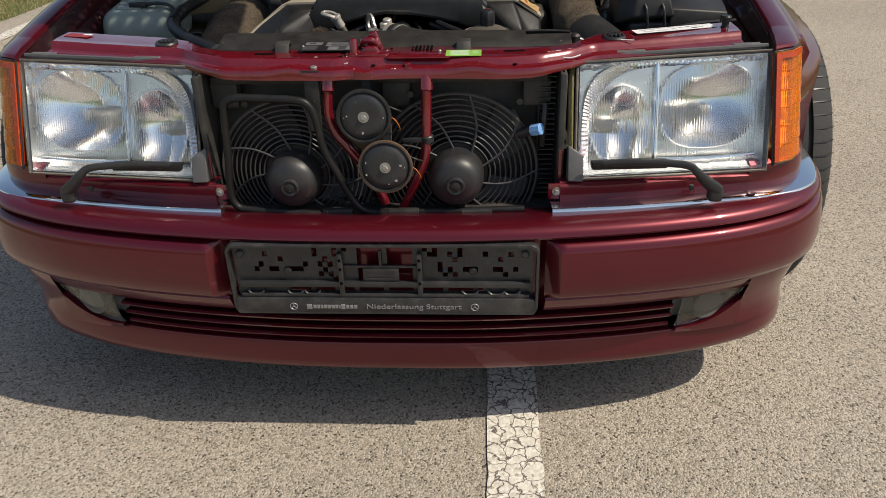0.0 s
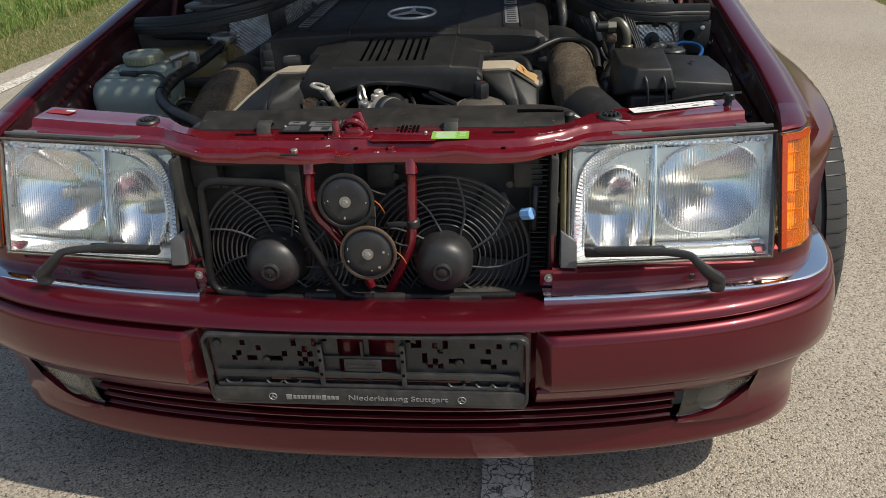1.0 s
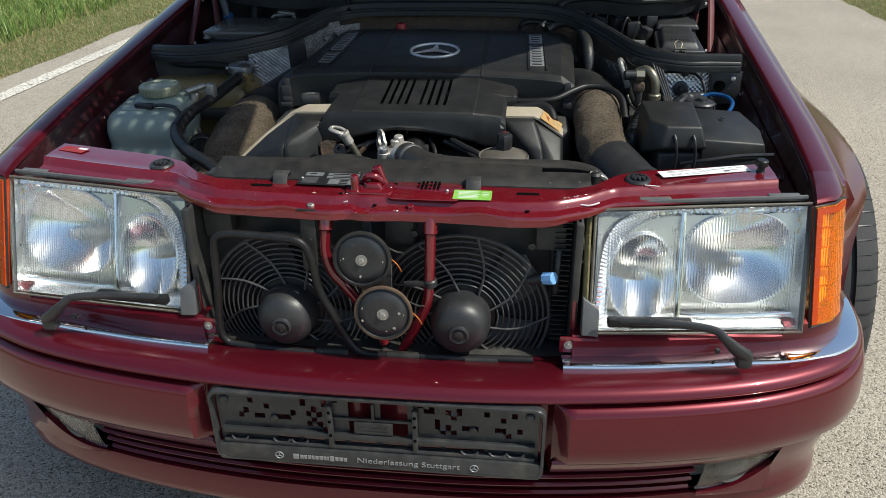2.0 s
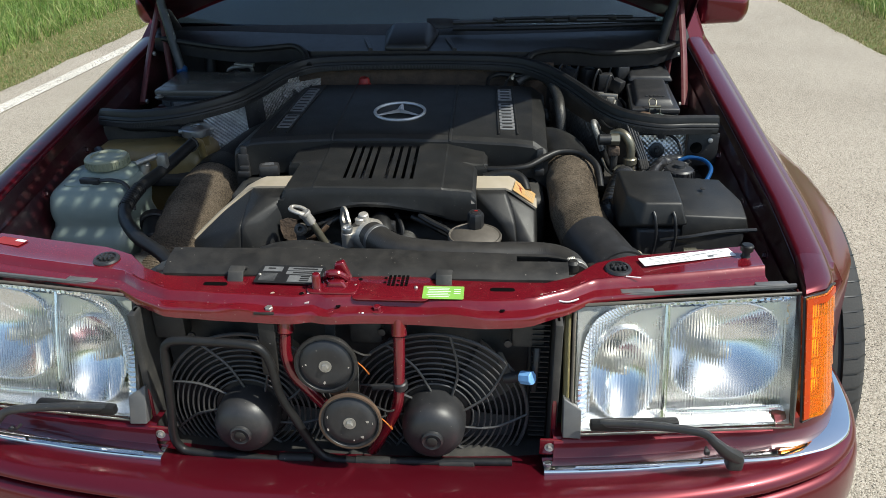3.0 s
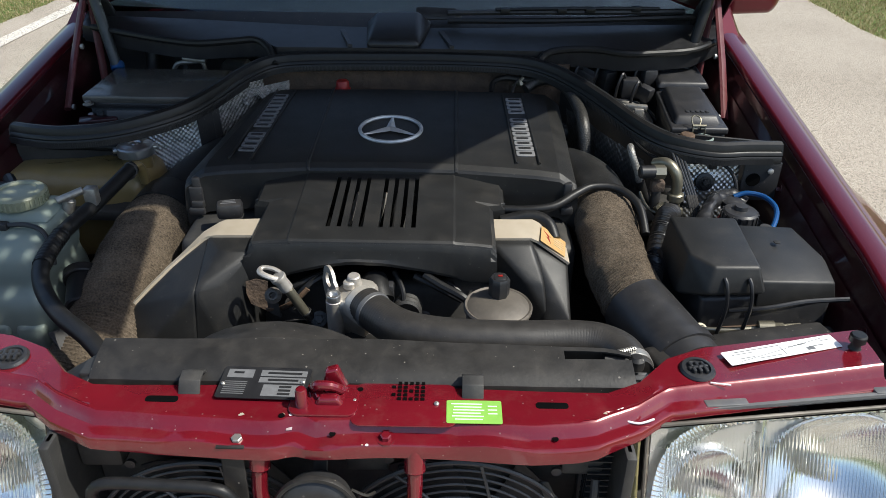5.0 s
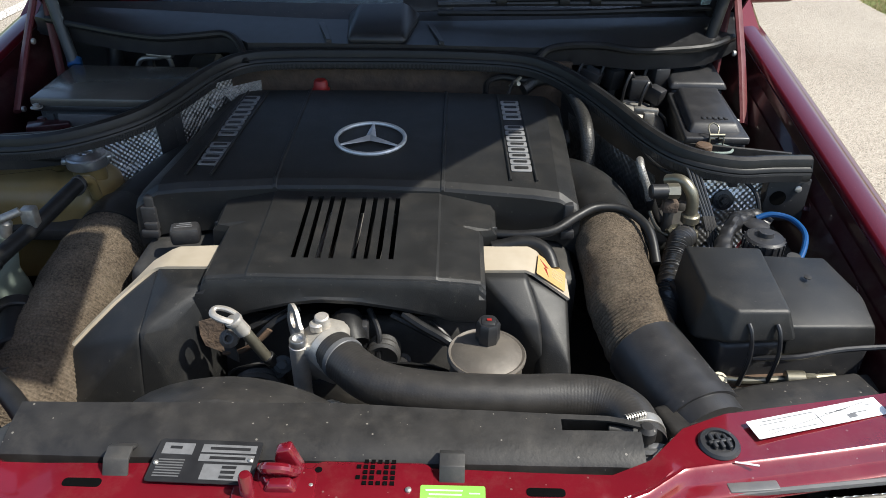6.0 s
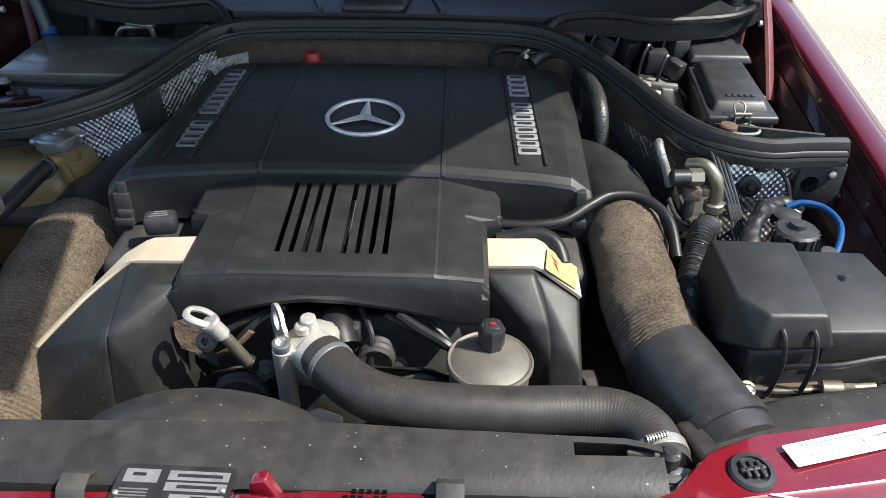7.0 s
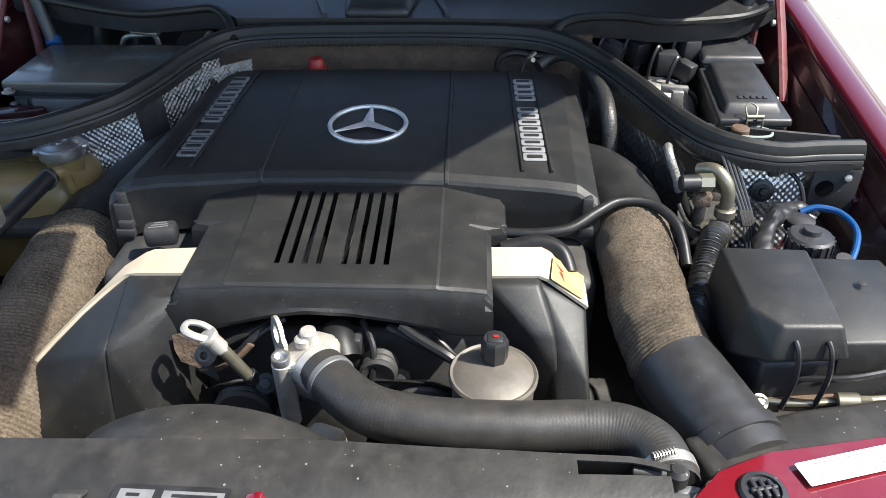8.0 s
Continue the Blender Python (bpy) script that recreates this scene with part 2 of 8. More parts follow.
AMBER = glass("amber lamp plastic", (1.0, 0.36, 0.02), 0.08, ribs=0.0042, axis="X", ior=1.40, solid=0.85)
PLATE = mat("satin lamp plate", (0.84, 0.845, 0.85), (0.74, 0.745, 0.75), scale=12, rough=0.27, metal=0.9, rvar=0.06)
ORANGE = mat("orange reflector", (0.98, 0.80, 0.42), (0.86, 0.56, 0.22), scale=60, rough=0.3, metal=0.3)
SCREEN = glass("windscreen glass", (0.26, 0.37, 0.43), 0.0)
ASPHALT = speckle("pale worn asphalt", [(0.0, (0.42, 0.365, 0.300)), (0.22, (0.315, 0.28, 0.228)), (0.45, (0.48, 0.425, 0.352)), (0.62, (0.20, 0.175, 0.138)),
                                       (0.74, (0.34, 0.295, 0.235)), (0.9, (0.50, 0.45, 0.378)), (0.968, (0.085, 0.075, 0.062))], 260, 0.9, 0.8, 0.003)
LINE = speckle("worn white road paint", [(0.0, (0.64, 0.60, 0.53)), (0.3, (0.72, 0.68, 0.60)), (0.6, (0.57, 0.53, 0.46)), (0.85, (0.78, 0.74, 0.67)),
                                         (0.94, (0.40, 0.35, 0.28))], 170, 0.85, 0.4, 0.002, crack=38)
SOIL = speckle("dry verge soil", [(0.0, (0.14, 0.15, 0.055)), (0.3, (0.085, 0.13, 0.028)), (0.55, (0.18, 0.17, 0.075)), (0.8, (0.06, 0.11, 0.02))], 60, 1.0, 0.6, 0.01,
               patch=(0.6, 0.75, 0.45))


def leafy(name, a, b, c):
    """Grass: each blade its own tone, some light through it."""
    m = bpy.data.materials.new(name)
    m.use_nodes = True
    n, link = m.node_tree.nodes, m.node_tree.links.new
    p = n["Principled BSDF"]
    g, ramp = n.new("ShaderNodeNewGeometry"), n.new("ShaderNodeValToRGB")
    link(g.outputs["Random Per Island"], ramp.inputs[0])
    ramp.color_ramp.elements[0].color, ramp.color_ramp.elements[1].color = (*a, 1), (*c, 1)
    e = ramp.color_ramp.elements.new(0.6)
    e.color = (*b, 1)
    link(ramp.outputs[0], p.inputs["Base Color"])
    p.inputs["Roughness"].default_value = 0.55
    tr, mixs = n.new("ShaderNodeBsdfTranslucent"), n.new("ShaderNodeMixShader")
    link(ramp.outputs[0], tr.inputs[0])
    mixs.inputs[0].default_value = 0.3
    link(p.outputs[0], mixs.inputs[1])
    link(tr.outputs[0], mixs.inputs[2])
    link(mixs.outputs[0], n["Material Output"].inputs[0])
    return m


GRASS = leafy("green grass", (0.105, 0.19, 0.035), (0.20, 0.30, 0.065), (0.40, 0.40, 0.16))
STRAW = leafy("dry short grass", (0.17, 0.17, 0.055), (0.34, 0.28, 0.13), (0.52, 0.43, 0.26))


# ---- building tools ----
def thing(name, label, category, at=(0, 0, 0), group="", kind=""):
    ob = new(name)
    ob.empty_display_size = 0.05
    ob.location = at
    return tagged(ob, label, category, group, kind)


def part(name, bm, material, parent=None, label="", sharp=35):
    """Links a bmesh as one mesh object, in place, under a thing or a part."""
    me = bpy.data.meshes.new(name)
    bmesh.ops.recalc_face_normals(bm, faces=bm.faces)
    bm.to_mesh(me)
    bm.free()
    me.materials.append(material)
    if sharp:
        me.shade_smooth()
        me.set_sharp_from_angle(angle=radians(sharp))
    ob = new(name, me)
    if parent:
        ob.parent = parent
        if parent.type == "EMPTY":
            ob.matrix_parent_inverse = Matrix.Translation(-Vector(parent.location))
    return tagged(ob, label)


def bevel(bm, w, seg=2, angle=25):
    if w:
        edges = [e for e in bm.edges if e.is_manifold and e.calc_face_angle(0) > radians(angle)]
        bmesh.ops.bevel(bm, geom=edges, offset=w, segments=seg, profile=0.5, affect="EDGES", clamp_overlap=True)
    return bm


def merge(bm, other):
    me = bpy.data.meshes.new("tmp")
    other.to_mesh(me)
    other.free()
    bm.from_mesh(me)
    bpy.data.meshes.remove(me)
    return bm


def many(*bms):
    out = bmesh.new()
    for b in bms:
        merge(out, b)
    return out


def box(c, s, w=0.003, rot=(0, 0, 0), seg=2):
    bm = bmesh.new()
    bmesh.ops.create_cube(bm, size=1)
    bmesh.ops.scale(bm, vec=s, verts=bm.verts)
    bevel(bm, min(w, min(s) * 0.45), seg)
    bmesh.ops.transform(bm, matrix=pose(*c, *rot), verts=bm.verts)
    return bm


def hull(pts, w=0.006, seg=3):
    bm = bmesh.new()
    for p in pts:
        bm.verts.new(p)
    r = bmesh.ops.convex_hull(bm, input=bm.verts)
    bmesh.ops.delete(bm, geom=[g for g in r["geom_interior"] if isinstance(g, bmesh.types.BMVert)], context="VERTS")
    bmesh.ops.dissolve_limit(bm, angle_limit=radians(4), verts=bm.verts, edges=bm.edges)
    return bevel(bm, w, seg, 12)


def smooth(pts, n=8, closed=False):
    """Points along a curve through pts."""
    P = [Vector(p) for p in pts]
    out, k = [], len(P)
    for i in range(k if closed else k - 1):
        a, b, c, d = (P[j % k] if closed else P[max(0, min(k - 1, j))] for j in (i - 1, i, i + 1, i + 2))
        for s in range(n):
            t = s / n
            out.append(0.5 * (2 * b + (c - a) * t + (2 * a - 5 * b + 4 * c - d) * t * t + (3 * b - a - 3 * c + d) * t ** 3))
    if not closed:
        out.append(P[-1])
    return out


def tube(pts, r, n=12, steps=8, closed=False, ribs=0.0, pitch=0.006, wob=0.0, flat=1.0):
    """A round pipe along a smooth line; r: radius or a function of 0..1; ribs: depth of rings; wob: uneven bulges."""
    line = smooth(pts, steps, closed)
    if ribs or wob:
        length = sum((line[i + 1] - line[i]).length for i in range(len(line) - 1))
        want = int(length / pitch * 4)
        dense, acc = smooth(pts, max(steps, want // max(1, len(pts) - 1)), closed), 0
        line = dense
    k = len(line)
    bm, rings, up, acc = bmesh.new(), [], None, 0.0
    for i, p in enumerate(line):
        a = line[(i - 1) % k] if closed or i else line[0]
        b = line[(i + 1) % k] if closed or i < k - 1 else line[-1]
        way = (b - a).normalized()
        if up is None:
            up = way.orthogonal().normalized()
        up = (up - way * up.dot(way)).normalized()
        side = way.cross(up)
        if i:
            acc += (p - line[i - 1]).length
        rad = r(i / (k - 1)) if callable(r) else r
        rad += ribs * math.sin(acc / pitch * 2 * math.pi)
        ring = []
        for j in range(n):
            f = 2 * math.pi * j / n
            d = up * math.cos(f) * flat + side * math.sin(f)
            q = p + d * rad
            if wob:
                q += d * wob * noise.noise(q * 22) + d * wob * 0.5 * noise.noise(q * 70)
            ring.append(bm.verts.new(q))
        rings.append(ring)
    for i in range(k if closed else k - 1):
        A, B = rings[i], rings[(i + 1) % k]
        for j in range(n):
            bm.faces.new((A[j], A[(j + 1) % n], B[(j + 1) % n], B[j]))
    if not closed:
        bm.faces.new(rings[0][::-1])
        bm.faces.new(rings[-1])
    return bm


def lathe(profile, at, axis=(0, 0, 1), n=32):
    """Turns (radius, height) pairs about an axis through at."""
    bm = bmesh.new()
    m = Matrix.Translation(at) @ Vector(axis).to_track_quat("Z", "Y").to_matrix().to_4x4()
    rings = []
    for r, h in profile:
        if r < 1e-6:
            rings.append([bm.verts.new(m @ Vector((0, 0, h)))])
        else:
            rings.append([bm.verts.new(m @ Vector((r * math.cos(2 * math.pi * j / n), r * math.sin(2 * math.pi * j / n), h))) for j in range(n)])
    for A, B in zip(rings, rings[1:]):
        for j in range(n):
            a, b = A[j % len(A)], A[(j + 1) % len(A)]
            c, d = B[(j + 1) % len(B)], B[j % len(B)]
            f = [v for i, v in enumerate((a, b, c, d)) if v not in (a, b, c, d)[:i]]
            if len(f) > 2:
                bm.faces.new(f)
    for ring, flip in ((rings[0], 1), (rings[-1], 0)):
        if len(ring) > 1:
            bm.faces.new(ring[::-1] if flip else ring)
    return bm


def cyl(a, b, r, n=20, w=0.0):
    a, b = Vector(a), Vector(b)
    h = (b - a).length
    w = min(w, r * 0.45, h * 0.45)
    prof = [(0, 0), (r - w, 0), (r, w), (r, h - w), (r - w, h), (0, h)] if w else [(0, 0), (r, 0), (r, h), (0, h)]
    return lathe(prof, a, b - a, n)


def sheet(rows, thick=0.0, skip=None, closed=False):
    """A skin over a grid of points, optionally thickened; skip(i, j) leaves cells open."""
    bm = bmesh.new()
    V = [[bm.verts.new(p) for p in row] for row in rows]
    for i in range(len(V) - 1):
        for j in range(len(V[0]) - (0 if closed else 1)):
            if skip and skip(i, j):
                continue
            k = (j + 1) % len(V[0])
            bm.faces.new((V[i][j], V[i][k], V[i + 1][k], V[i + 1][j]))
    if thick:
        bmesh.ops.recalc_face_normals(bm, faces=bm.faces)
        bmesh.ops.solidify(bm, geom=bm.faces[:], thickness=thick)
    loose = [v for v in bm.verts if not v.link_faces]
    bmesh.ops.delete(bm, geom=loose, context="VERTS")
    return bm


def prism(poly, depth, m=Matrix(), w=0.0, seg=2):
    """A flat outline (x, y), drawn out along z by depth and put at the pose m."""
    bm = bmesh.new()
    f = bm.faces.new([bm.verts.new((x, y, 0)) for x, y in poly])
    r = bmesh.ops.extrude_face_region(bm, geom=[f])
    bmesh.ops.translate(bm, vec=(0, 0, depth), verts=[g for g in r["geom"] if isinstance(g, bmesh.types.BMVert)])
    bmesh.ops.recalc_face_normals(bm, faces=bm.faces)
    bevel(bm, w, seg, 40)
    bmesh.ops.transform(bm, matrix=m, verts=bm.verts)
    return bm


def rounded(w, h, r, n=5):
    """The outline of a rounded rectangle about the origin."""
    out = []
    for cx, cy, a in ((w / 2 - r, h / 2 - r, 0), (r - w / 2, h / 2 - r, 90), (r - w / 2, r - h / 2, 180), (w / 2 - r, r - h / 2, 270)):
        out += [(cx + r * math.cos(radians(a + 90 * i / n)), cy + r * math.sin(radians(a + 90 * i / n))) for i in range(n + 1)]
    return out


def lerp(table, x):
    """Linear look-up in (x, value) pairs."""
    if x <= table[0][0]:
        return table[0][1]
    for (a, u), (b, v) in zip(table, table[1:]):
        if x <= b:
            return u + (v - u) * (x - a) / (b - a)
    return table[-1][1]


def ease(t):
    t = max(0.0, min(1.0, t))
    return t * t * (3 - 2 * t)


def bolt(at, axis, r=0.006):
    """A hexagon head on a washer."""
    return many(lathe([(0, 0), (r * 1.7, 0), (r * 1.7, r * 0.25), (0, r * 0.25)], at, axis, 20),
                lathe([(r, r * 0.25), (r, r * 1.0), (r * 0.8, r * 1.15), (0, r * 1.15)], at, axis, 6))


def flip_x(bm):
    bmesh.ops.scale(bm, vec=(-1, 1, 1), verts=bm.verts)
    bmesh.ops.reverse_faces(bm, faces=bm.faces)
    return bm


def sided(bm, s):
    return bm if s > 0 else flip_x(bm)


# ---- the road and its verges ----
def left_line(y):
    """x of the edge line's middle: the road bends gently off the car's own line."""
    return -2.66 + 0.055 * (max(0.0, min(y, 12.0)) - 2.9)


def road_edge(side, y):
    """x of the asphalt's ragged edge."""
    x = (2.87 - 0.0075 * max(0.0, y - 4) ** 1.6) if side > 0 else left_line(y) - 0.25
    return x + 0.05 * noise.noise((side * 7, y * 1.9, 0)) + 0.03 * noise.noise((side * 3, y * 8, 1))


def sheet_of_ground():
    xs = [-400, -120, -40, -15, -8, -5, -3.4, -2.7, 0, 2.7, 3.4, 5, 8, 15, 40, 120, 400]
    ys = [-400, -100, -30, -10, -4, 0, 2, 4, 6, 8, 11, 15, 25, 60, 150, 400]

    def z(x, y):
        d = max(0.0, abs(x) - 3.0)
        return -0.012 + (0.10 * ease(d / 3) + 0.05 * noise.noise((x, y, 0)) * ease(d) if d < 30 else 0.1)
    return sheet([[(x, y, z(x, y)) for x in xs] for y in ys])


tagged(part("ground", sheet_of_ground(), SOIL, sharp=60), "dry soil and grass verge beside the road", "ground", kind="structure")
ys = [-60, -30, -14, -8, -5, -3] + [-2 + 0.12 * i for i in range(120)] + [13, 15, 18, 22, 28, 36, 46, 60]
rows = []
for y in ys:
    l, r = road_edge(-1, y), road_edge(1, y)
    rows.append([(l - 0.03, y, -0.03), (l - 0.004, y, -0.004), (l + 0.006, y, 0.0), (l + 0.03, y, 0.0)] + [(l + (r - l) * k / 8, y, 0.0) for k in range(1, 8)] + [(r - 0.03, y, 0.0), (r - 0.006, y, 0.0), (r + 0.004, y, -0.004), (r + 0.03, y, -0.03)])
tagged(part("road", sheet(rows), ASPHALT, sharp=60), "pale worn asphalt country road with fine gravel texture", "road", kind="structure")


def stripe(cx, half, y0, y1, step=0.05):
    out, y = [], y0
    while y < y1:
        a = half + 0.006 * noise.noise((cx * 9, y * 14, 0))
        b = half + 0.006 * noise.noise((cx * 9, y * 14, 5))
        x = cx(y) if callable(cx) else cx
        out.append([(x - a, y, 0.0045), (x, y, 0.005), (x + b, y, 0.0045)])
        y += step
    return sheet(out)


def stripe_left(y0, y1):
    out, y = [], y0
    while y < y1:
        x = left_line(y)
        a, b = 0.052 + 0.008 * noise.noise((3, y * 12, 0)), 0.052 + 0.008 * noise.noise((3, y * 12, 5))
        out.append([(x - a, y, 0.0045), (x + b, y, 0.0045)])
        y += 0.06
    return sheet(out)


tagged(part("road_line", stripe(0.232, 0.052, -4.0, 3.0), LINE), "cracked white centre line painted on the asphalt", "road marking", kind="structure")
tagged(part("road_line", stripe_left(-6, 26), LINE), "worn white edge line along the road", "road marking", kind="structure")


def blades(count, seed, where, height, width, lean):
    """Grass as one mesh of bent blades."""
    rng = random.Random(seed)
    V, F = [], []
    for _ in range(count):
        x, y = where(rng)
        d = max(0.0, abs(x) - 3.0)
        z = -0.02 + 0.10 * ease(d / 3)
        h, w = height * rng.uniform(0.45, 1.25), width * rng.uniform(0.6, 1.3)
        f, g = rng.uniform(0, 2 * math.pi), rng.uniform(0, 2 * math.pi)
        l = lean * h * rng.uniform(0.2, 1.4)
        cx, cy, lx, ly = math.cos(f) * w, math.sin(f) * w, math.cos(g) * l, math.sin(g) * l
        k = len(V)
        V += [(x - cx, y - cy, z), (x + cx, y + cy, z), (x + cx * 0.7 + lx * 0.35, y + cy * 0.7 + ly * 0.35, z + h * 0.6),
              (x - cx * 0.7 + lx * 0.35, y - cy * 0.7 + ly * 0.35, z + h * 0.6), (x + lx, y + ly, z + h * (1 - 0.25 * lean))]
        F += [(k, k + 1, k + 2, k + 3), (k + 3, k + 2, k + 4)]
    me = bpy.data.meshes.new("grass")
    me.from_pydata(V, [], F)
    return me


def verge(side, near, far, y0, y1, bias=1.0):
    def where(rng):
        y = y0 + (y1 - y0) * rng.random() ** 1.2
        return road_edge(side, y) + side * (near + (far - near) * rng.random() ** bias), y
    return where


for side, y0, y1, seed in ((-1, 1.6, 13, 1), (1, 3.2, 16, 2)):
    for name, mt, args, label in (
            ("verge_grass", STRAW, (60000, seed, verge(side, -0.02, 1.0, y0, y1, 1.0), 0.045, 0.0022, 0.9), "short dry trampled grass at the road edge"),
            ("tall_grass", GRASS, (60000, seed + 10, verge(side, 0.55, 4.5, y0, y1, 0.9), 0.17, 0.0045, 0.75), "tall green grass on the verge")):
        me = blades(*args)
        me.materials.append(mt)
        tagged(new(name, me), label, "grass", kind="stuff")


# ---- the car: shell ----
car = thing("car", "dark ruby red saloon car with its bonnet raised", "car", (0, 2.0, 0))

HALF = [(0.0, -0.042), (0.15, -0.040), (0.30, -0.029), (0.45, -0.008), (0.58, 0.022), (0.67, 0.056), (0.742, 0.098), (0.790, 0.153), (0.815, 0.22), (0.826, 0.30), (0.829, 0.37)]
full = smooth([(-x, y, 0) for x, y in HALF[:0:-1]] + [(x, y, 0) for x, y in HALF], 10)
run = [0.0]
for a, b in zip(full, full[1:]):
    run.append(run[-1] + (b - a).length)
run = [r - run[-1] / 2 for r in run]
REACH = run[-1]


def plan(u):
    """The bumper's outline: place and outward normal at the distance u from the middle."""
    i = max(0, min(len(run) - 2, next((k for k in range(len(run) - 1) if run[k + 1] >= u), len(run) - 2)))
    f = (u - run[i]) / (run[i + 1] - run[i])
    p = full[i].lerp(full[i + 1], f)
    a, b = full[max(0, i - 1)], full[min(len(full) - 1, i + 2)]
    d = (b - a).normalized()
    return p, Vector((d.y, -d.x, 0))


def u_at(x):
    return lerp([(p.x, r) for p, r in zip(full, run)], x)


def wrap(u, off, z):
    p, nrm = plan(u)
    q = p - nrm * off
    return (q.x, q.y, z)


def band(ua, ub, profile, n=40, thick=0.0, cap=0.0):
    """A strip of bumper from u to u with a cross-section of (inset, height); cap: rounds the ends back by easing the inset."""
    rows = []
    for i in range(n + 1):
        u = ua + (ub - ua) * i / n
        row = []
        for off, z in (profile(u) if callable(profile) else profile):
            o = off
            if cap:
                e = min(ease((u - ua) / 0.022), ease((ub - u) / 0.022))
                o = cap + (off - cap) * e
            row.append(wrap(u, o, z))
        rows.append(row)
    return sheet(rows, thick)


def bumper_section(u):
    """The face lies deeper in the middle, where the plate hangs."""
    deep = 0.022 + 0.018 * ease((0.283 - abs(u)) / 0.006)
    return [(0.18, 0.440), (0.105, 0.462), (0.085, 0.470), (0.050, 0.4775), (0.032, 0.4790), (0.018, 0.4755), (0.010, 0.4685), (0.008, 0.4620), (0.011, 0.4575), (0.020, 0.4560), (0.027, 0.4545), (0.028, 0.4515),
            (deep, 0.4495), (deep, 0.447), (deep, 0.345), (deep + 0.002, 0.338), (0.03 + deep * 0.5, 0.334), (0.08, 0.334)]


def strip_in(u):
    """How far behind the bumper's face the chrome strip lies."""
    return lerp([(0.30, 0.078), (0.5, 0.070), (0.6, 0.060), (0.67, 0.042), (0.735, 0.028), (0.785, 0.018)], abs(plan(u)[0].x))


def side_in(u):
    """0 across the front, 1 round the corner."""
    return ease((plan(u)[0].y - 0.01) / 0.20)


bumper = part("bumper", band(-REACH, REACH, bumper_section, 240), PAINT, car,
              "ruby red painted front bumper")
for s in (1, -1):
    ua, ub = sorted((u_at(0.281) * s, REACH * s))
    part("bumper_pad", band(ua, ub, [(0.026, 0.4505), (0.015, 0.4495), (0.008, 0.4465), (0.003, 0.441), (0.0, 0.432), (-0.004, 0.405), (-0.006, 0.375), (-0.003, 0.352), (0.004, 0.342), (0.012, 0.3375), (0.020, 0.3355)], 70, cap=0.024),
         PAINT, bumper)
    ua, ub = sorted((u_at(0.30) * s, REACH * s))
    rows = []
    for i in range(61):
        u = ua + (ub - ua) * i / 60
        f = ease((abs(plan(u)[0].x) - 0.48) / 0.25)
        k = strip_in(u)
        rows.append([wrap(u, o + k, z) for o, z in ((0.0, 0.4705), (0.001, 0.4755 + 0.002 * f), (0.0025, 0.4780 + 0.002 * f), (0.0045, 0.4787 + 0.0022 * f), (0.029 + 0.004 * f, 0.4802 + 0.003 * f), (0.031 + 0.004 * f, 0.4735))])
    part("trim_strip", sheet(rows), CHROME, bumper, "polished chrome trim strip")
# lower apron with its open slot
part("apron_edge", band(-REACH, REACH, lambda u: [(o + 0.030 * ease((0.283 - abs(u)) / 0.006), z) for o, z in ((0.020, 0.3365), (0.017, 0.331), (0.024, 0.316), (0.032, 0.302), (0.037, 0.2985), (0.06, 0.2975))], 240), PAINT, bumper)
part("lip", band(-REACH, REACH, lambda u: [(o - 0.018 * side_in(u), z) for o, z in ((0.10, 0.2195), (0.064, 0.2195), (0.056, 0.2160), (0.053, 0.209), (0.052, 0.195), (0.050, 0.178), (0.051, 0.164), (0.057, 0.156), (0.068, 0.1525), (0.09, 0.152), (0.16, 0.160))], 120), PAINT, bumper)
for s in (1, -1):
    ua, ub = sorted((u_at(0.668) * s, REACH * s))
    part("apron_side", band(ua, ub, [(0.018, 0.334), (0.020, 0.318), (0.030, 0.285), (0.037, 0.255), (0.039, 0.235), (0.036, 0.214)], 24), PAINT, bumper)
    ua, ub = sorted((u_at(0.538) * s, u_at(0.676) * s))
    # recess walls coloured black in place of deep shade
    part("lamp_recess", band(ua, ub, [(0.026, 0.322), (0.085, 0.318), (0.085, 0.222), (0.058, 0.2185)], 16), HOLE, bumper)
# black sheet behind the slats, standing for the shade in the slot
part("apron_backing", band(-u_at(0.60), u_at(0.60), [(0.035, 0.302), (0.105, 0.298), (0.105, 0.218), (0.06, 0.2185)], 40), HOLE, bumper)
for z in (0.277, 0.254, 0.231):
    part("slat", band(-u_at(0.532), u_at(0.532), [(o + (0.298 - z) * 0.25, z + dz) for o, dz in ((0.088, 0.003), (0.040, 0.005), (0.036, 0.002), (0.038, -0.002), (0.088, -0.003))], 60, 0.002), PAINT, bumper)


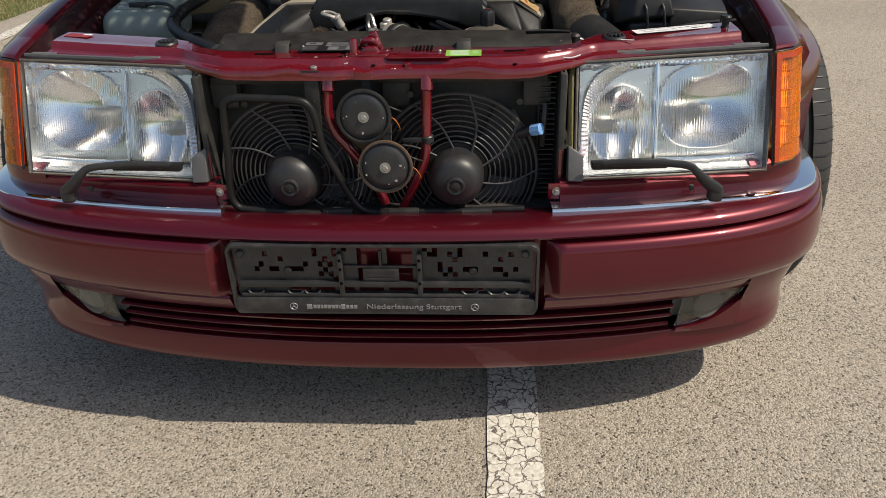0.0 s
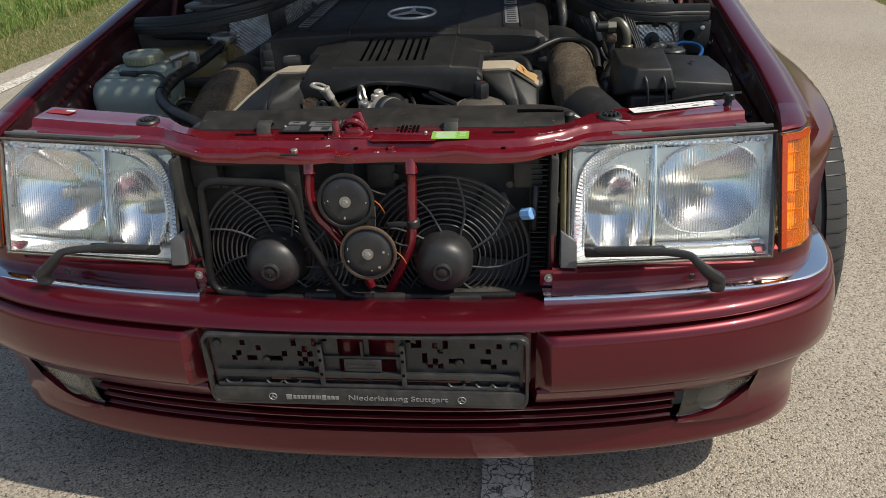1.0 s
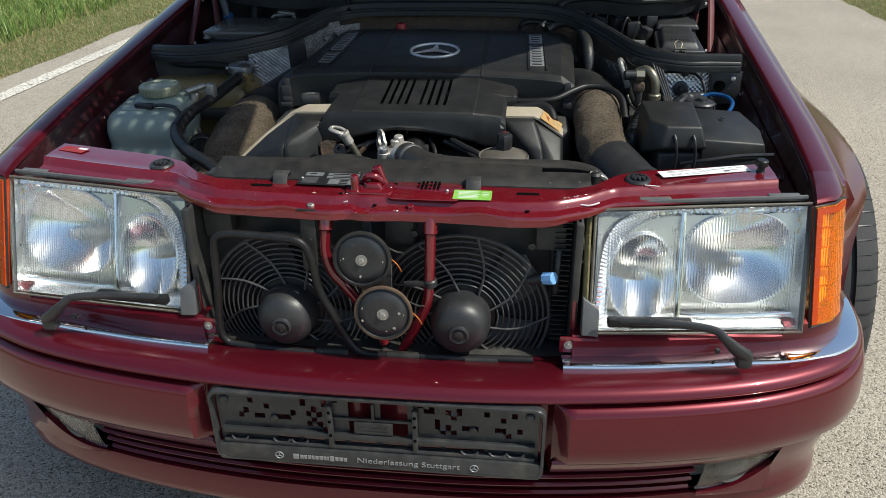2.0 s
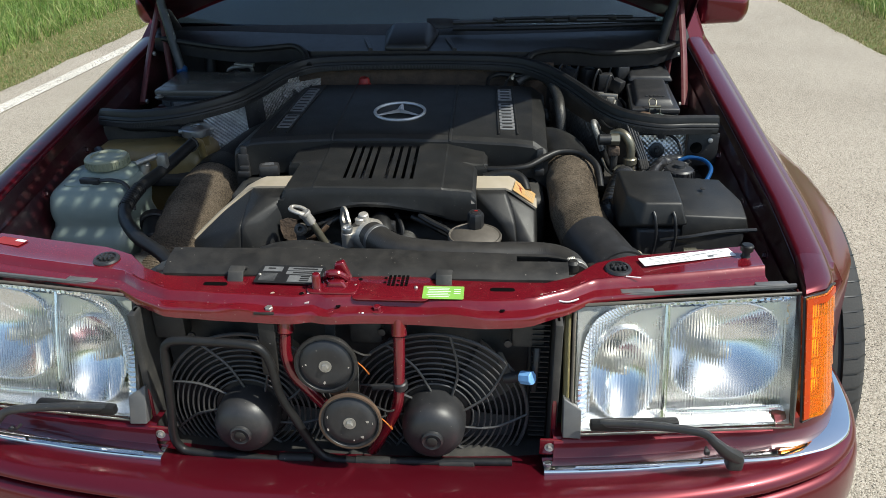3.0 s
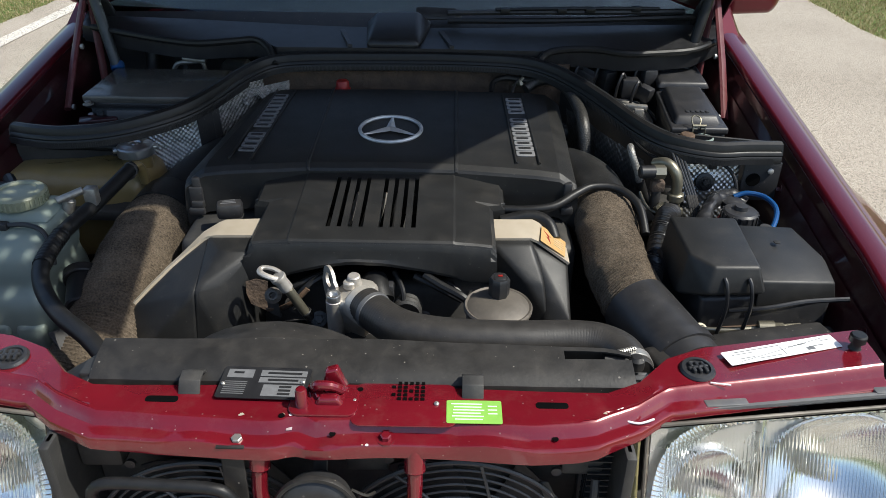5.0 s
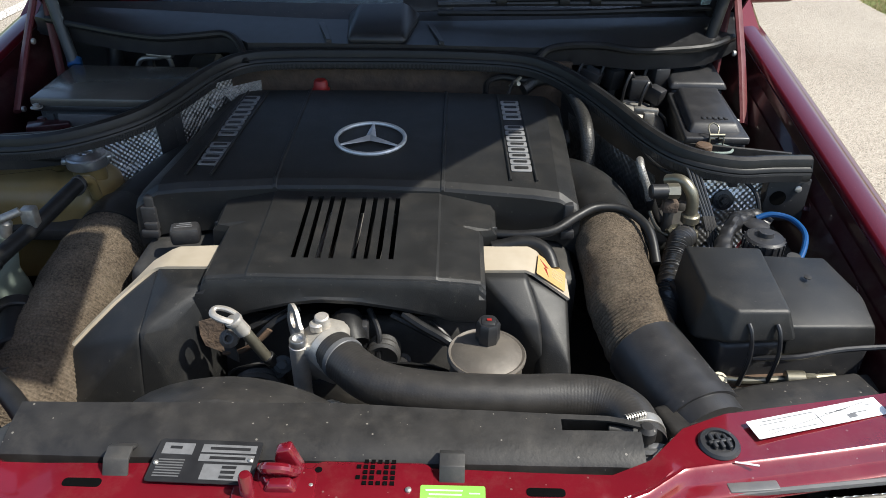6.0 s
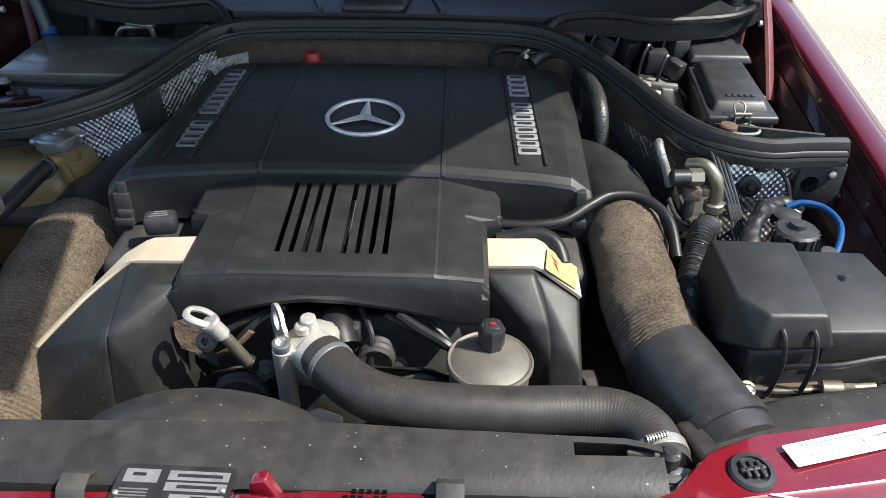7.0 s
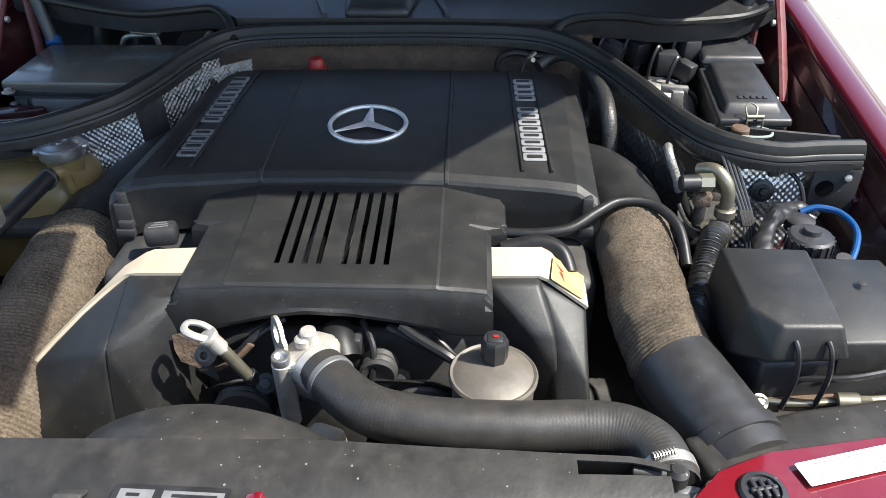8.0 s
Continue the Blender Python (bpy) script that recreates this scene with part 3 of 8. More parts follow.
def fog_lamp(s):
    ua, ub = sorted((u_at(0.545) * s, u_at(0.672) * s))

    def face(off, grow=0.0):
        rows = []
        for i in range(13):
            u = ua + (ub - ua) * i / 12
            f = abs((u - u_at(0.545) * s) / (ub - ua))
            top, low = 0.304 + 0.016 * f, 0.226 + 0.052 * f ** 2.2
            rows.append([wrap(u, off + 0.014 * (1 - k / 5) - 0.006 * f + (0.005 if k in (0, 5) else 0), low + (top - low) * k / 5) for k in range(6)])
        return rows
    lamp = part("fog_lamp", sheet(face(0.066)), MIRROR, bumper, "hazy clear fog lamp")
    lamp.data.materials[0] = GREY
    p, nrm = plan((u_at(0.545) * s) * 0.55 + (u_at(0.672) * s) * 0.45)
    c = p - nrm * 0.062
    part("fog_reflector", lathe([(0.0, 0.0), (0.014, 0.002), (0.024, 0.008), (0.030, 0.018)], (c.x, c.y, 0.270), nrm, 24), GREY, lamp)
    fill = []
    for i in range(17):
        u = ua + (ub - ua) * i / 16 if s > 0 else ub - (ub - ua) * i / 16
        f = i / 16
        low = 0.224 + 0.052 * f ** 2.2
        fill.append([wrap(u, 0.060, low + 0.001), wrap(u, 0.048 - 0.014 * f, low), wrap(u, 0.046 - 0.010 * f, low - (low - 0.214) * 0.4), wrap(u, 0.050 - 0.013 * f, 0.213)])
    part("apron_fill", sheet(fill), PAINT, bumper)
    lens = part("fog_lens", sheet(face(0.034), 0.003), FOGLENS, lamp, "hazy ribbed glass")
    lens.visible_shadow = False


for s in (1, -1):
    fog_lamp(s)


# ---- lamps ----
def lamp_face(x, h, back=0.0):
    """A point of the headlamp's raked face: x across, h from 0 (bottom) to 1 (top)."""
    f = (x - 0.333) / 0.33
    y0, y1 = 0.088 + 0.030 * f, 0.150 + 0.040 * f
    z0, z1 = 0.520 + 0.004 * f, 0.704 + 0.005 * f
    return Vector((x, y0 + (y1 - y0) * h + back * 0.95, z0 + (z1 - z0) * h - back * 0.30))


def bowl(cx, ch, rx, rh, deep, n=64, rings=14, square=1.0):
    """A reflector sunk behind the face; square: below 1 its outline nears a rounded rectangle."""
    def edge(v, f):
        return math.copysign(abs(v) ** (1 - (1 - square) * f ** 1.5), v)
    rows = []
    for k in range(rings + 1):
        f = k / rings
        rows.append([lamp_face(cx + rx * f * edge(math.cos(2 * math.pi * j / n), f), ch + rh * f * edge(math.sin(2 * math.pi * j / n), f), 0.018 + deep * (1 - f * f)) for j in range(n)])
    return sheet(rows, closed=True)


def headlamp(s):
    gx, gh = [0.336 + 0.322 * i / 64 for i in range(65)], [0.01 + 0.98 * j / 40 for j in range(41)]

    def sunk(i, j):
        x, h = (gx[i] + gx[i + 1]) / 2, (gh[j] + gh[j + 1]) / 2
        return abs((x - 0.561) / 0.084) ** 2.6 + abs((h - 0.57) / 0.37) ** 2.6 < 0.93 or ((x - 0.410) / 0.052) ** 2 + ((h - 0.43) / 0.36) ** 2 < 0.95
    lamp = part("headlight", sided(sheet([[lamp_face(x, h, 0.018 + 0.024 * (1 - h) + 0.0013 * (i % 2) if 0 < i < 64 and 0 < j < 40 else 0.004) for j, h in enumerate(gh)] for i, x in enumerate(gx)], 0.0, sunk), s), PLATE, car, "large clear fluted headlight")
    part("main_reflector", sided(bowl(0.561, 0.57, 0.084, 0.37, 0.044, square=0.78), s), MIRROR, lamp, "bright mirrored reflector")
    part("fog_reflector", sided(bowl(0.410, 0.43, 0.052, 0.36, 0.036), s), MIRROR, lamp, "bright mirrored reflector")
    for cx, ch, rx, rh, sq in ((0.561, 0.57, 0.084, 0.37, 0.78), (0.410, 0.43, 0.052, 0.36, 1.0)):
        loop = []
        for k in range(32):
            ca, sa = math.cos(2 * math.pi * k / 32), math.sin(2 * math.pi * k / 32)
            loop.append(lamp_face(cx + rx * math.copysign(abs(ca) ** sq, ca), ch + rh * math.copysign(abs(sa) ** sq, sa), 0.0175))
        part("reflector_ring", sided(tube(loop, 0.0016, 8, 2, True), s), PLATE, lamp)
    for cx, ch, r, d in ((0.561, 0.53, 0.012, 0.030), (0.410, 0.43, 0.010, 0.026)):
        a, b = lamp_face(cx, ch, 0.062), lamp_face(cx, ch, d)
        part("bulb", sided(lathe([(r, 0), (r, 0.022), (r * 0.7, 0.030), (0, 0.034)], a, b - a, 16), s), STEEL, lamp)
    # stepped chrome bezel between and under the two bowls
    for pts, r in (([lamp_face(0.470, 0.06, 0.016), lamp_face(0.470, 0.5, 0.016), lamp_face(0.470, 0.96, 0.016)], 0.004),
                   ([lamp_face(0.475, 0.13, 0.014), lamp_face(0.56, 0.115, 0.014), lamp_face(0.645, 0.13, 0.014)], 0.003)):
        part("reflector_rib", sided(tube(pts, r, 8, 6), s), MIRROR, lamp)
    rows = []
    for i in range(2):
        rows.append([lamp_face(0.338 + 0.32 * j / 24, (0.02, 0.115)[i], (0.008, 0.026)[i] + 0.003 * (j % 2)) for j in range(25)])
    part("lower_reflector", sided(sheet(rows), s), PLATE, lamp)
    rows = [[lamp_face(0.338 + 0.32 * j / 24, (0.88, 0.985)[i], (0.030, 0.008)[i] + 0.003 * (j % 2)) for j in range(25)] for i in range(2)]
    part("upper_reflector", sided(sheet(rows), s), PLATE, lamp)
    # the glass, bowed a little, with a stepped rim
    nx = 300
    outside, inside = [], []
    for i in range(nx + 1):
        x = 0.333 + 0.33 * i / nx
        bow = math.sin(math.pi * i / nx) ** 0.5 if 0 < i < nx else 0.0
        outside.append([lamp_face(x, j / 14, -0.004 * math.sin(math.pi * j / 14) * bow - 0.004) for j in range(15)])
        flute = 0.00042 * math.cos(i * math.pi / 2) * (1 if 16 < i < nx - 16 else 0)
        inside.append([lamp_face(x, j / 14, -0.004 * math.sin(math.pi * j / 14) * bow + 0.001 + flute * (1.0 if 1 < j < 13 else 0.0)) for j in range(15)])
    slab = many(sheet(outside), sheet(inside), sheet([[a, b] for a, b in zip(outside[0], inside[0])]), sheet([[a, b] for a, b in zip(outside[-1], inside[-1])]),
                sheet([[a[0], b[0]] for a, b in zip(outside, inside)]), sheet([[a[-1], b[-1]] for a, b in zip(outside, inside)]))
    bmesh.ops.remove_doubles(slab, verts=slab.verts, dist=1e-6)
    lens = part("lens", sided(slab, s), LENS, lamp, "fluted clear glass", sharp=60)
    lens.visible_shadow = False
    part("side_panel", sided(sheet([[lamp_face(0.6648, h, b) for b in (-0.001, 0.03, 0.06)] for h in (0.0, 0.5, 1.0)], 0.002), s), GREY, lamp)
    rim = [lamp_face(0.331, 0.0), lamp_face(0.331, 0.5), lamp_face(0.331, 0.97), lamp_face(0.345, 1.01), lamp_face(0.50, 1.012), lamp_face(0.664, 1.012), lamp_face(0.666, 0.5), lamp_face(0.664, -0.012),
           lamp_face(0.5, -0.014), lamp_face(0.345, -0.012)]
    part("lens_rim", sided(tube(rim, 0.0026, 8, 1, True), s), CANISTER, lamp, "grey sealing rim")
    # broad ribbed band round the inner edge and along the top
    outer = smooth([lamp_face(x, h, 0.012) for x, h in ((0.341, 0.04), (0.342, 0.45), (0.353, 0.78), (0.386, 0.945), (0.45, 0.985), (0.55, 0.985), (0.654, 0.985))], 22)
    inner = smooth([lamp_face(x, h, 0.018) for x, h in ((0.357, 0.07), (0.359, 0.45), (0.373, 0.71), (0.404, 0.865), (0.45, 0.925), (0.55, 0.930), (0.648, 0.930))], 22)
    ripple = [Vector((0, 0.0014 * (k % 2), 0)) for k in range(len(outer))]
    part("curved_rib", sided(sheet([[a + d, a.lerp(b, 0.5) + d * 1.5 - Vector((0, 0.003, 0)), b + d] for a, b, d in zip(outer, inner, ripple)]), s), MIRROR, lamp)
    part("mounting_frame", sided(tube([lamp_face(0.322, -0.10, 0.012), lamp_face(0.323, 0.3, 0.012), lamp_face(0.323, 0.9, 0.014), lamp_face(0.330, 1.03, 0.016)], 0.005, 8, 6), s),
         OLIVE, lamp, "olive brown lamp mounting frame")
    top = many(*[prism([(0, 0), (0.05, 0), (0.05, 0.012), (0, 0.012)], 0.010, Matrix.Translation(lamp_face(x, 1.03, 0.012)) @ pose(0, 0, 0, 0, 0, 6), 0.002) for x in (0.40, 0.60)])
    merge(top, tube([lamp_face(0.36, 1.045, 0.014), lamp_face(0.5, 1.05, 0.014), lamp_face(0.66, 1.05, 0.014)], 0.007, 8, 6, flat=0.6))
    part("top_clip_rail", sided(top, s), GREY, lamp, "grey plastic clip rail")
    end = hull([lamp_face(0.318, h, b) for h in (-0.02, 0.30) for b in (-0.006, 0.02)] + [lamp_face(0.345, h, b) for h in (-0.03, 0.20) for b in (-0.008, 0.0)], 0.002)
    part("corner_guard", sided(end, s), GREY, lamp, "grey plastic corner guard")
    sill = []
    for i in range(25):
        u = u_at(0.318) + (u_at(0.672) - u_at(0.318)) * i / 24
        b = strip_in(u) + 0.0285 + 0.0045 * ease((plan(u)[0].x - 0.48) / 0.25)
        sill.append([wrap(u, b, 0.478), wrap(u, b - 0.002, 0.484), wrap(u, b, 0.508), wrap(u, b + 0.008, 0.5145), wrap(u, b + 0.038, 0.516)])
    part("lamp_sill", sided(sheet(sill), s), PAINT, car)
    ear = many(box((0.302, 0.083, 0.4975), (0.034, 0.004, 0.030), 0.002), )
    part("sill_bracket", sided(ear, s), PAINT_IN, car)
    part("sill_bolt", sided(bolt((0.300, 0.0808, 0.4985), (0, -1, 0), 0.0045), s), STEEL, car)


def lamp_plan(f, z, back=0.0):
    """A point of the turn signal's curved face."""
    x = lerp([(0, 0.665), (0.4, 0.700), (0.75, 0.729), (1, 0.744)], f)
    y = lerp([(0, 0.168), (0.4, 0.184), (0.75, 0.222), (1, 0.285)], f)
    g = (z - 0.505) / 0.195
    return Vector((x + 0.012 * (1 - g) - back * 0.6, y - 0.055 + 0.060 * g + back, z))


def indicator(s):
    point = lamp_plan
    zs = [0.533 + 0.177 * k / 48 for k in range(49)]
    rows = []
    for i in range(15):
        rows.append([point(i / 14, z - (z - 0.533) * 0.24 * ease((i / 14 - 0.62) / 0.38), -0.003 * (1 - (k % 8) / 8.0) * (1 - ease((i / 14 - 0.6) / 0.3))) for k, z in enumerate(zs)])
    lamp = part("indicator", sided(sheet([[point(0.04 + 0.96 * i / 8, 0.540 + 0.150 * k / 16, 0.026 + 0.006 * (k % 2)) for k in range(17)] for i in range(9)]), s), ORANGE, car, "amber front turn signal lamp")
    lens = part("lens", sided(sheet(rows, 0.003), s), AMBER, lamp, "stepped amber plastic lens")
    lens.visible_shadow = False
    part("bulb", sided(lathe([(0.008, 0), (0.010, 0.012), (0.008, 0.022), (0, 0.026)], point(0.45, 0.60, 0.03), (0.3, -1, 0), 14), s), STEEL, lamp)
    part("side_wall", sided(sheet([[point(0.01, z) + Vector((0, b, 0)) for b in (0.001, 0.012, 0.030)] for z in (0.534, 0.60, 0.65, 0.709)], 0.002), s), AMBER_SIDE, lamp)
    part("frame", sided(many(sheet([[point(f, z, -0.0042) for f in (0.0, 0.05, 0.11)] for z in (0.534, 0.58, 0.63, 0.68, 0.710)], 0.0025), sheet([[point(f, z, -0.0042) for z in (0.701, 0.710)] for f in (0.11, 0.25, 0.4, 0.55, 0.66)], 0.0025)), s), AMBER_SIDE, lamp, "deep amber lens border")
    part("gasket", sided(tube([point(0, 0.531), point(0, 0.60), point(0, 0.7125), point(0.2, 0.7125), point(0.4, 0.7125), point(0.6, 0.7125), point(0.8, 0.701), point(1, 0.675)], 0.0022, 8, 1), s), INK, lamp)
    part("gasket", sided(tube([point(0, 0.530), point(0.5, 0.530), point(1, 0.530)], 0.003, 8, 1), s), INK, lamp)


def wiper(s):
    w = part("headlight_wiper", sided(tube([(0.566, 0.058, 0.512), (0.546, 0.050, 0.530), (0.528, 0.048, 0.548), (0.508, 0.054, 0.559), (0.44, 0.064, 0.560), (0.37, 0.072, 0.555)],
                                           lambda f: 0.0135 - 0.006 * ease(f * 2.0), 12, 6, flat=0.8), s), BLACK, car, "black headlight wiper")
    part("pivot", sided(hull([(0.553 + dx, 0.058 + dy, z) for dx in (0, 0.024) for dy in (-0.011, 0.012) for z in (0.492, 0.517)], 0.006), s), BLACK, w)
    part("blade", sided(box((0.42, 0.077, 0.551), (0.13, 0.014, 0.015), 0.003, (0, 1.5, 6)), s), RUBBER, w)
    part("washer_jet", sided(many(tube([(0.535, 0.095, 0.495), (0.530, 0.075, 0.503), (0.527, 0.066, 0.512)], 0.0025, 8, 5), box((0.526, 0.064, 0.514), (0.008, 0.008, 0.008), 0.002)), s), BLACK, w)


for s in (1, -1):
    headlamp(s)
    indicator(s)
    wiper(s)


# ---- wings, inner wings, wheels ----
AXLE, RADIUS, ARCH = 0.672, 0.327, 0.372
CREST = [(0.19, 0.698, 0.712), (0.33, 0.707, 0.734), (0.45, 0.713, 0.752), (0.75, 0.714, 0.795), (1.15, 0.712, 0.855), (1.35, 0.713, 0.880), (1.8, 0.72, 0.905), (3.0, 0.72, 0.92), (4.3, 0.70, 0.90), (4.62, 0.66, 0.86)]


def crest(y):
    return lerp([(a, b) for a, b, c in CREST], y), lerp([(a, c) for a, b, c in CREST], y)


def arch_z(y, axle):
    d = abs(y - axle)
    return RADIUS + 0.318 * math.sqrt(max(0, 1 - (d / ARCH) ** 2)) if d < ARCH else 0.0


def side_row(y, axle):
    x, z = crest(y)
    flare = 0.104 * ease(1 - abs(y - axle) / 0.50)
    low = max(0.235, arch_z(y, axle))
    out = [(x - 0.0205, z - 0.0090), (x - 0.0200, z - 0.0055), (x - 0.0180, z - 0.0015), (x - 0.0140, z + 0.0008), (x - 0.0040, z + 0.0022), (x + 0.0120, z + 0.0012), (x + 0.0240, z - 0.0035), (x + 0.0285, z - 0.0075), (x + 0.0310, z - 0.0115), (x + 0.0330, z - 0.0125), (x + 0.0410, z - 0.0142), (x + 0.0435, z - 0.0165), (x + 0.0520, z - 0.0300), (x + 0.0680, z - 0.0470)]
    top = z - 0.065
    for k in range(1, 13):
        f = k / 12
        zz = top + (low - top) * f
        bulge = 0.080 + 0.064 * math.sin(math.pi * min(1.0, (top - zz) / 0.62) * 0.72)
        out.append((min(x + bulge + flare * min(1.0, (top - zz) / 0.085) ** 1.25, 0.893), zz))
    out.append((out[-1][0] - 0.02, low + 0.004))
    slim = 0.056 * (1 - ease((y - 0.24) / 0.34))
    return [(px - slim * ease((z - pz - 0.025) / 0.10), y, pz) for px, pz in out]


def wing_rows(ys, axle):
    return [side_row(y, axle) for y in ys]


ys_front = [0.284, 0.29] + [AXLE + ARCH * math.sin(radians(a)) for a in range(-89, 90, 6)] + [1.07, 1.10, 1.20, 1.30, 1.40, 1.52]
for s in (1, -1):
    wing = part("wing", sided(sheet(wing_rows(ys_front, AXLE), 0.0), s), PAINT, car, "ruby red front wing")
    nose = []
    for off, z in ((0.033, 0.476), (0.031, 0.484), (0.032, 0.505), (0.034, 0.526), (0.040, 0.532), (0.060, 0.533)):
        nose.append([wrap(u, strip_in(u) + off, z) for u in [u_at(0.672) + (REACH - u_at(0.672)) * i / 24 for i in range(25)]])
    part("wing_nose", sided(sheet(nose), s), PAINT, wing)
    # the nose over the turn signal: the wing's own section, drawn in to the lamp
    base = [p for p in side_row(ys_front[0], AXLE) if p[2] > 0.668]
    z0, last = crest(ys_front[0])[1], len(base) - 1
    fore = []
    for k, (px, _, pz) in enumerate(base):
        f = lerp([(0, 0.0), (3, 0.03), (4, 0.20), (5, 0.42), (6, 0.60), (7, 0.68), (8, 0.74), (10, 0.80), (12, 0.88), (last, 0.94)], k)
        fore.append(lamp_plan(f, 0.7145) + Vector((0.0005, 0.002, max(pz - z0, -0.002 if k > 3 else -0.009) + 0.0035 - 0.0425 * ease((f - 0.62) / 0.38))))
    cap = []
    for f in (-0.004, 0.0, 0.012, 0.04, 0.10, 0.22, 0.40, 0.60, 0.80, 1.03):
        round_in = 0.0035 * (1 - ease(f / 0.06))
        cap.append([b.lerp(Vector(a), max(f, 0)) - Vector((0, -0.0006 * (f < 0), round_in + 0.0035 * (f < 0) - 0.0015 * math.sin(math.pi * min(1, max(0, f))))) for a, b in zip(base, fore)])
    part("wing_top", sided(sheet(cap), s), PAINT, wing)
    first = side_row(ys_front[0], AXLE)[5:]
    corner = []
    for k in range(15):
        z = 0.500 + 0.205 * k / 14
        g = (z - 0.505) / 0.195
        a = Vector((0.742 + 0.012 * (1 - g), 0.226 + 0.060 * g, z))
        b = Vector((lerp([(pz, px) for px, _, pz in first[::-1]], z), ys_front[0] + 0.002, z))
        corner.append([a, a.lerp(b, 0.5) + Vector((0.003, 0, 0)), b])
    part("wing_corner", sided(sheet(corner, 0.002), s), PAINT, wing)
    # inner faces of the wing: their shade is put into the paint colour
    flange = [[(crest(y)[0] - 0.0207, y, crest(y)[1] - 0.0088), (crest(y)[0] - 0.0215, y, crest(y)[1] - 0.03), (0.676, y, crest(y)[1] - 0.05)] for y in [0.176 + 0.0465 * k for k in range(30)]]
    part("wing_flange", sided(sheet(flange, 0.002), s), PAINT_DIM, wing, "inner flange of the wing, its red darkened for shade")
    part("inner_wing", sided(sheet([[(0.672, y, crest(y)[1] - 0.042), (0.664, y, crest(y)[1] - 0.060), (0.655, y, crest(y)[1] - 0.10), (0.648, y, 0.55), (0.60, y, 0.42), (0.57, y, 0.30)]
                                    for y in [0.20 + 0.05 * k for k in range(24)]]), s), PAINT_DIM, car, "dusty inner wing panel, its red darkened for shade")
    part("wheel_liner", sided(sheet([[(x, AXLE + 0.36 * math.sin(radians(a)), RADIUS + 0.345 * math.cos(radians(a))) for x in (0.60, 0.78)] for a in range(-95, 96, 10)]), s), DARK, car)
    for k, y in enumerate((0.36, 0.52, 0.70)):
        part("bolt", sided(bolt((0.668, y, crest(y)[1] - 0.055), (-1, 0, 0.2), 0.006), s), PAINT_DIM, wing)


def wheel(x, y, s):
    prof = [(0.205, -0.105), (0.235, -0.112), (0.285, -0.112), (0.312, -0.104), (0.322, -0.092), (0.326, -0.05), (0.327, 0.0), (0.326, 0.05), (0.322, 0.092), (0.312, 0.104), (0.285, 0.112), (0.235, 0.112), (0.205, 0.105)]
    prof = prof[:5] + [p for w in (-0.055, -0.02, 0.02, 0.055) for p in ((0.3265, w - 0.005), (0.319, w - 0.004), (0.319, w + 0.004), (0.3265, w + 0.005))] + prof[8:]
    w = part("wheel", lathe(prof, (x, y, RADIUS), (1, 0, 0), 96), TYRE, car, "black tyre on an alloy wheel")
    # sipes across the shoulders
    bm = bmesh.new()
    for k in range(72):
        a = 2 * math.pi * k / 72
        for side in (1, -1):
            for dx0, dx1, sl in ((0.060, 0.1135, 0.03),):
                d = Vector((0, math.sin(a), math.cos(a)))
                t = Vector((0, math.cos(a), -math.sin(a)))
                vs = []
                for dx, r, sh in ((dx0, 0.3268, 0), (0.088, 0.3245, sl * 0.4), (0.105, 0.3140, sl), (0.1128, 0.298, sl)):
                    c = Vector((x + side * dx, y, RADIUS)) + d * (r + 0.0005) + t * sh * 0.3
                    vs.append((bm.verts.new(c - t * 0.0012), bm.verts.new(c + t * 0.0012)))
                for (p, q), (r2, s2) in zip(vs, vs[1:]):
                    bm.faces.new((p, q, s2, r2))
    tagged(part("tread_groove", bm, INK, w), kind="stuff")
    rim = many(lathe([(0.0, 0.06), (0.06, 0.068), (0.075, 0.055), (0.17, 0.065), (0.19, 0.085), (0.208, 0.100), (0.208, -0.1), (0.19, -0.1)], (x, y, RADIUS), (s, 0, 0), 48))
    part("rim", rim, STEEL, w, "silver alloy rim")


for s in (1, -1):
    for y in (AXLE, AXLE + 2.80):
        wheel(s * 0.790, y, s)


# ---- front crossmember over the radiator ----
def cross_yb(x):
    return lerp([(0, 0.193), (0.29, 0.186), (0.33, 0.205), (0.37, 0.246), (0.42, 0.268), (0.60, 0.300), (0.68, 0.312)], abs(x))


def cross_yf(x):
    return lerp([(0, 0.104), (0.20, 0.104), (0.27, 0.110), (0.32, 0.132), (0.36, 0.160), (0.50, 0.183), (0.68, 0.215)], abs(x))


def cross_z(x):
    return lerp([(0, 0.7245), (0.25, 0.7235), (0.34, 0.7265), (0.5, 0.730), (0.68, 0.735)], abs(x)) + 0.0012 * noise.noise((x * 14, 0, 3))


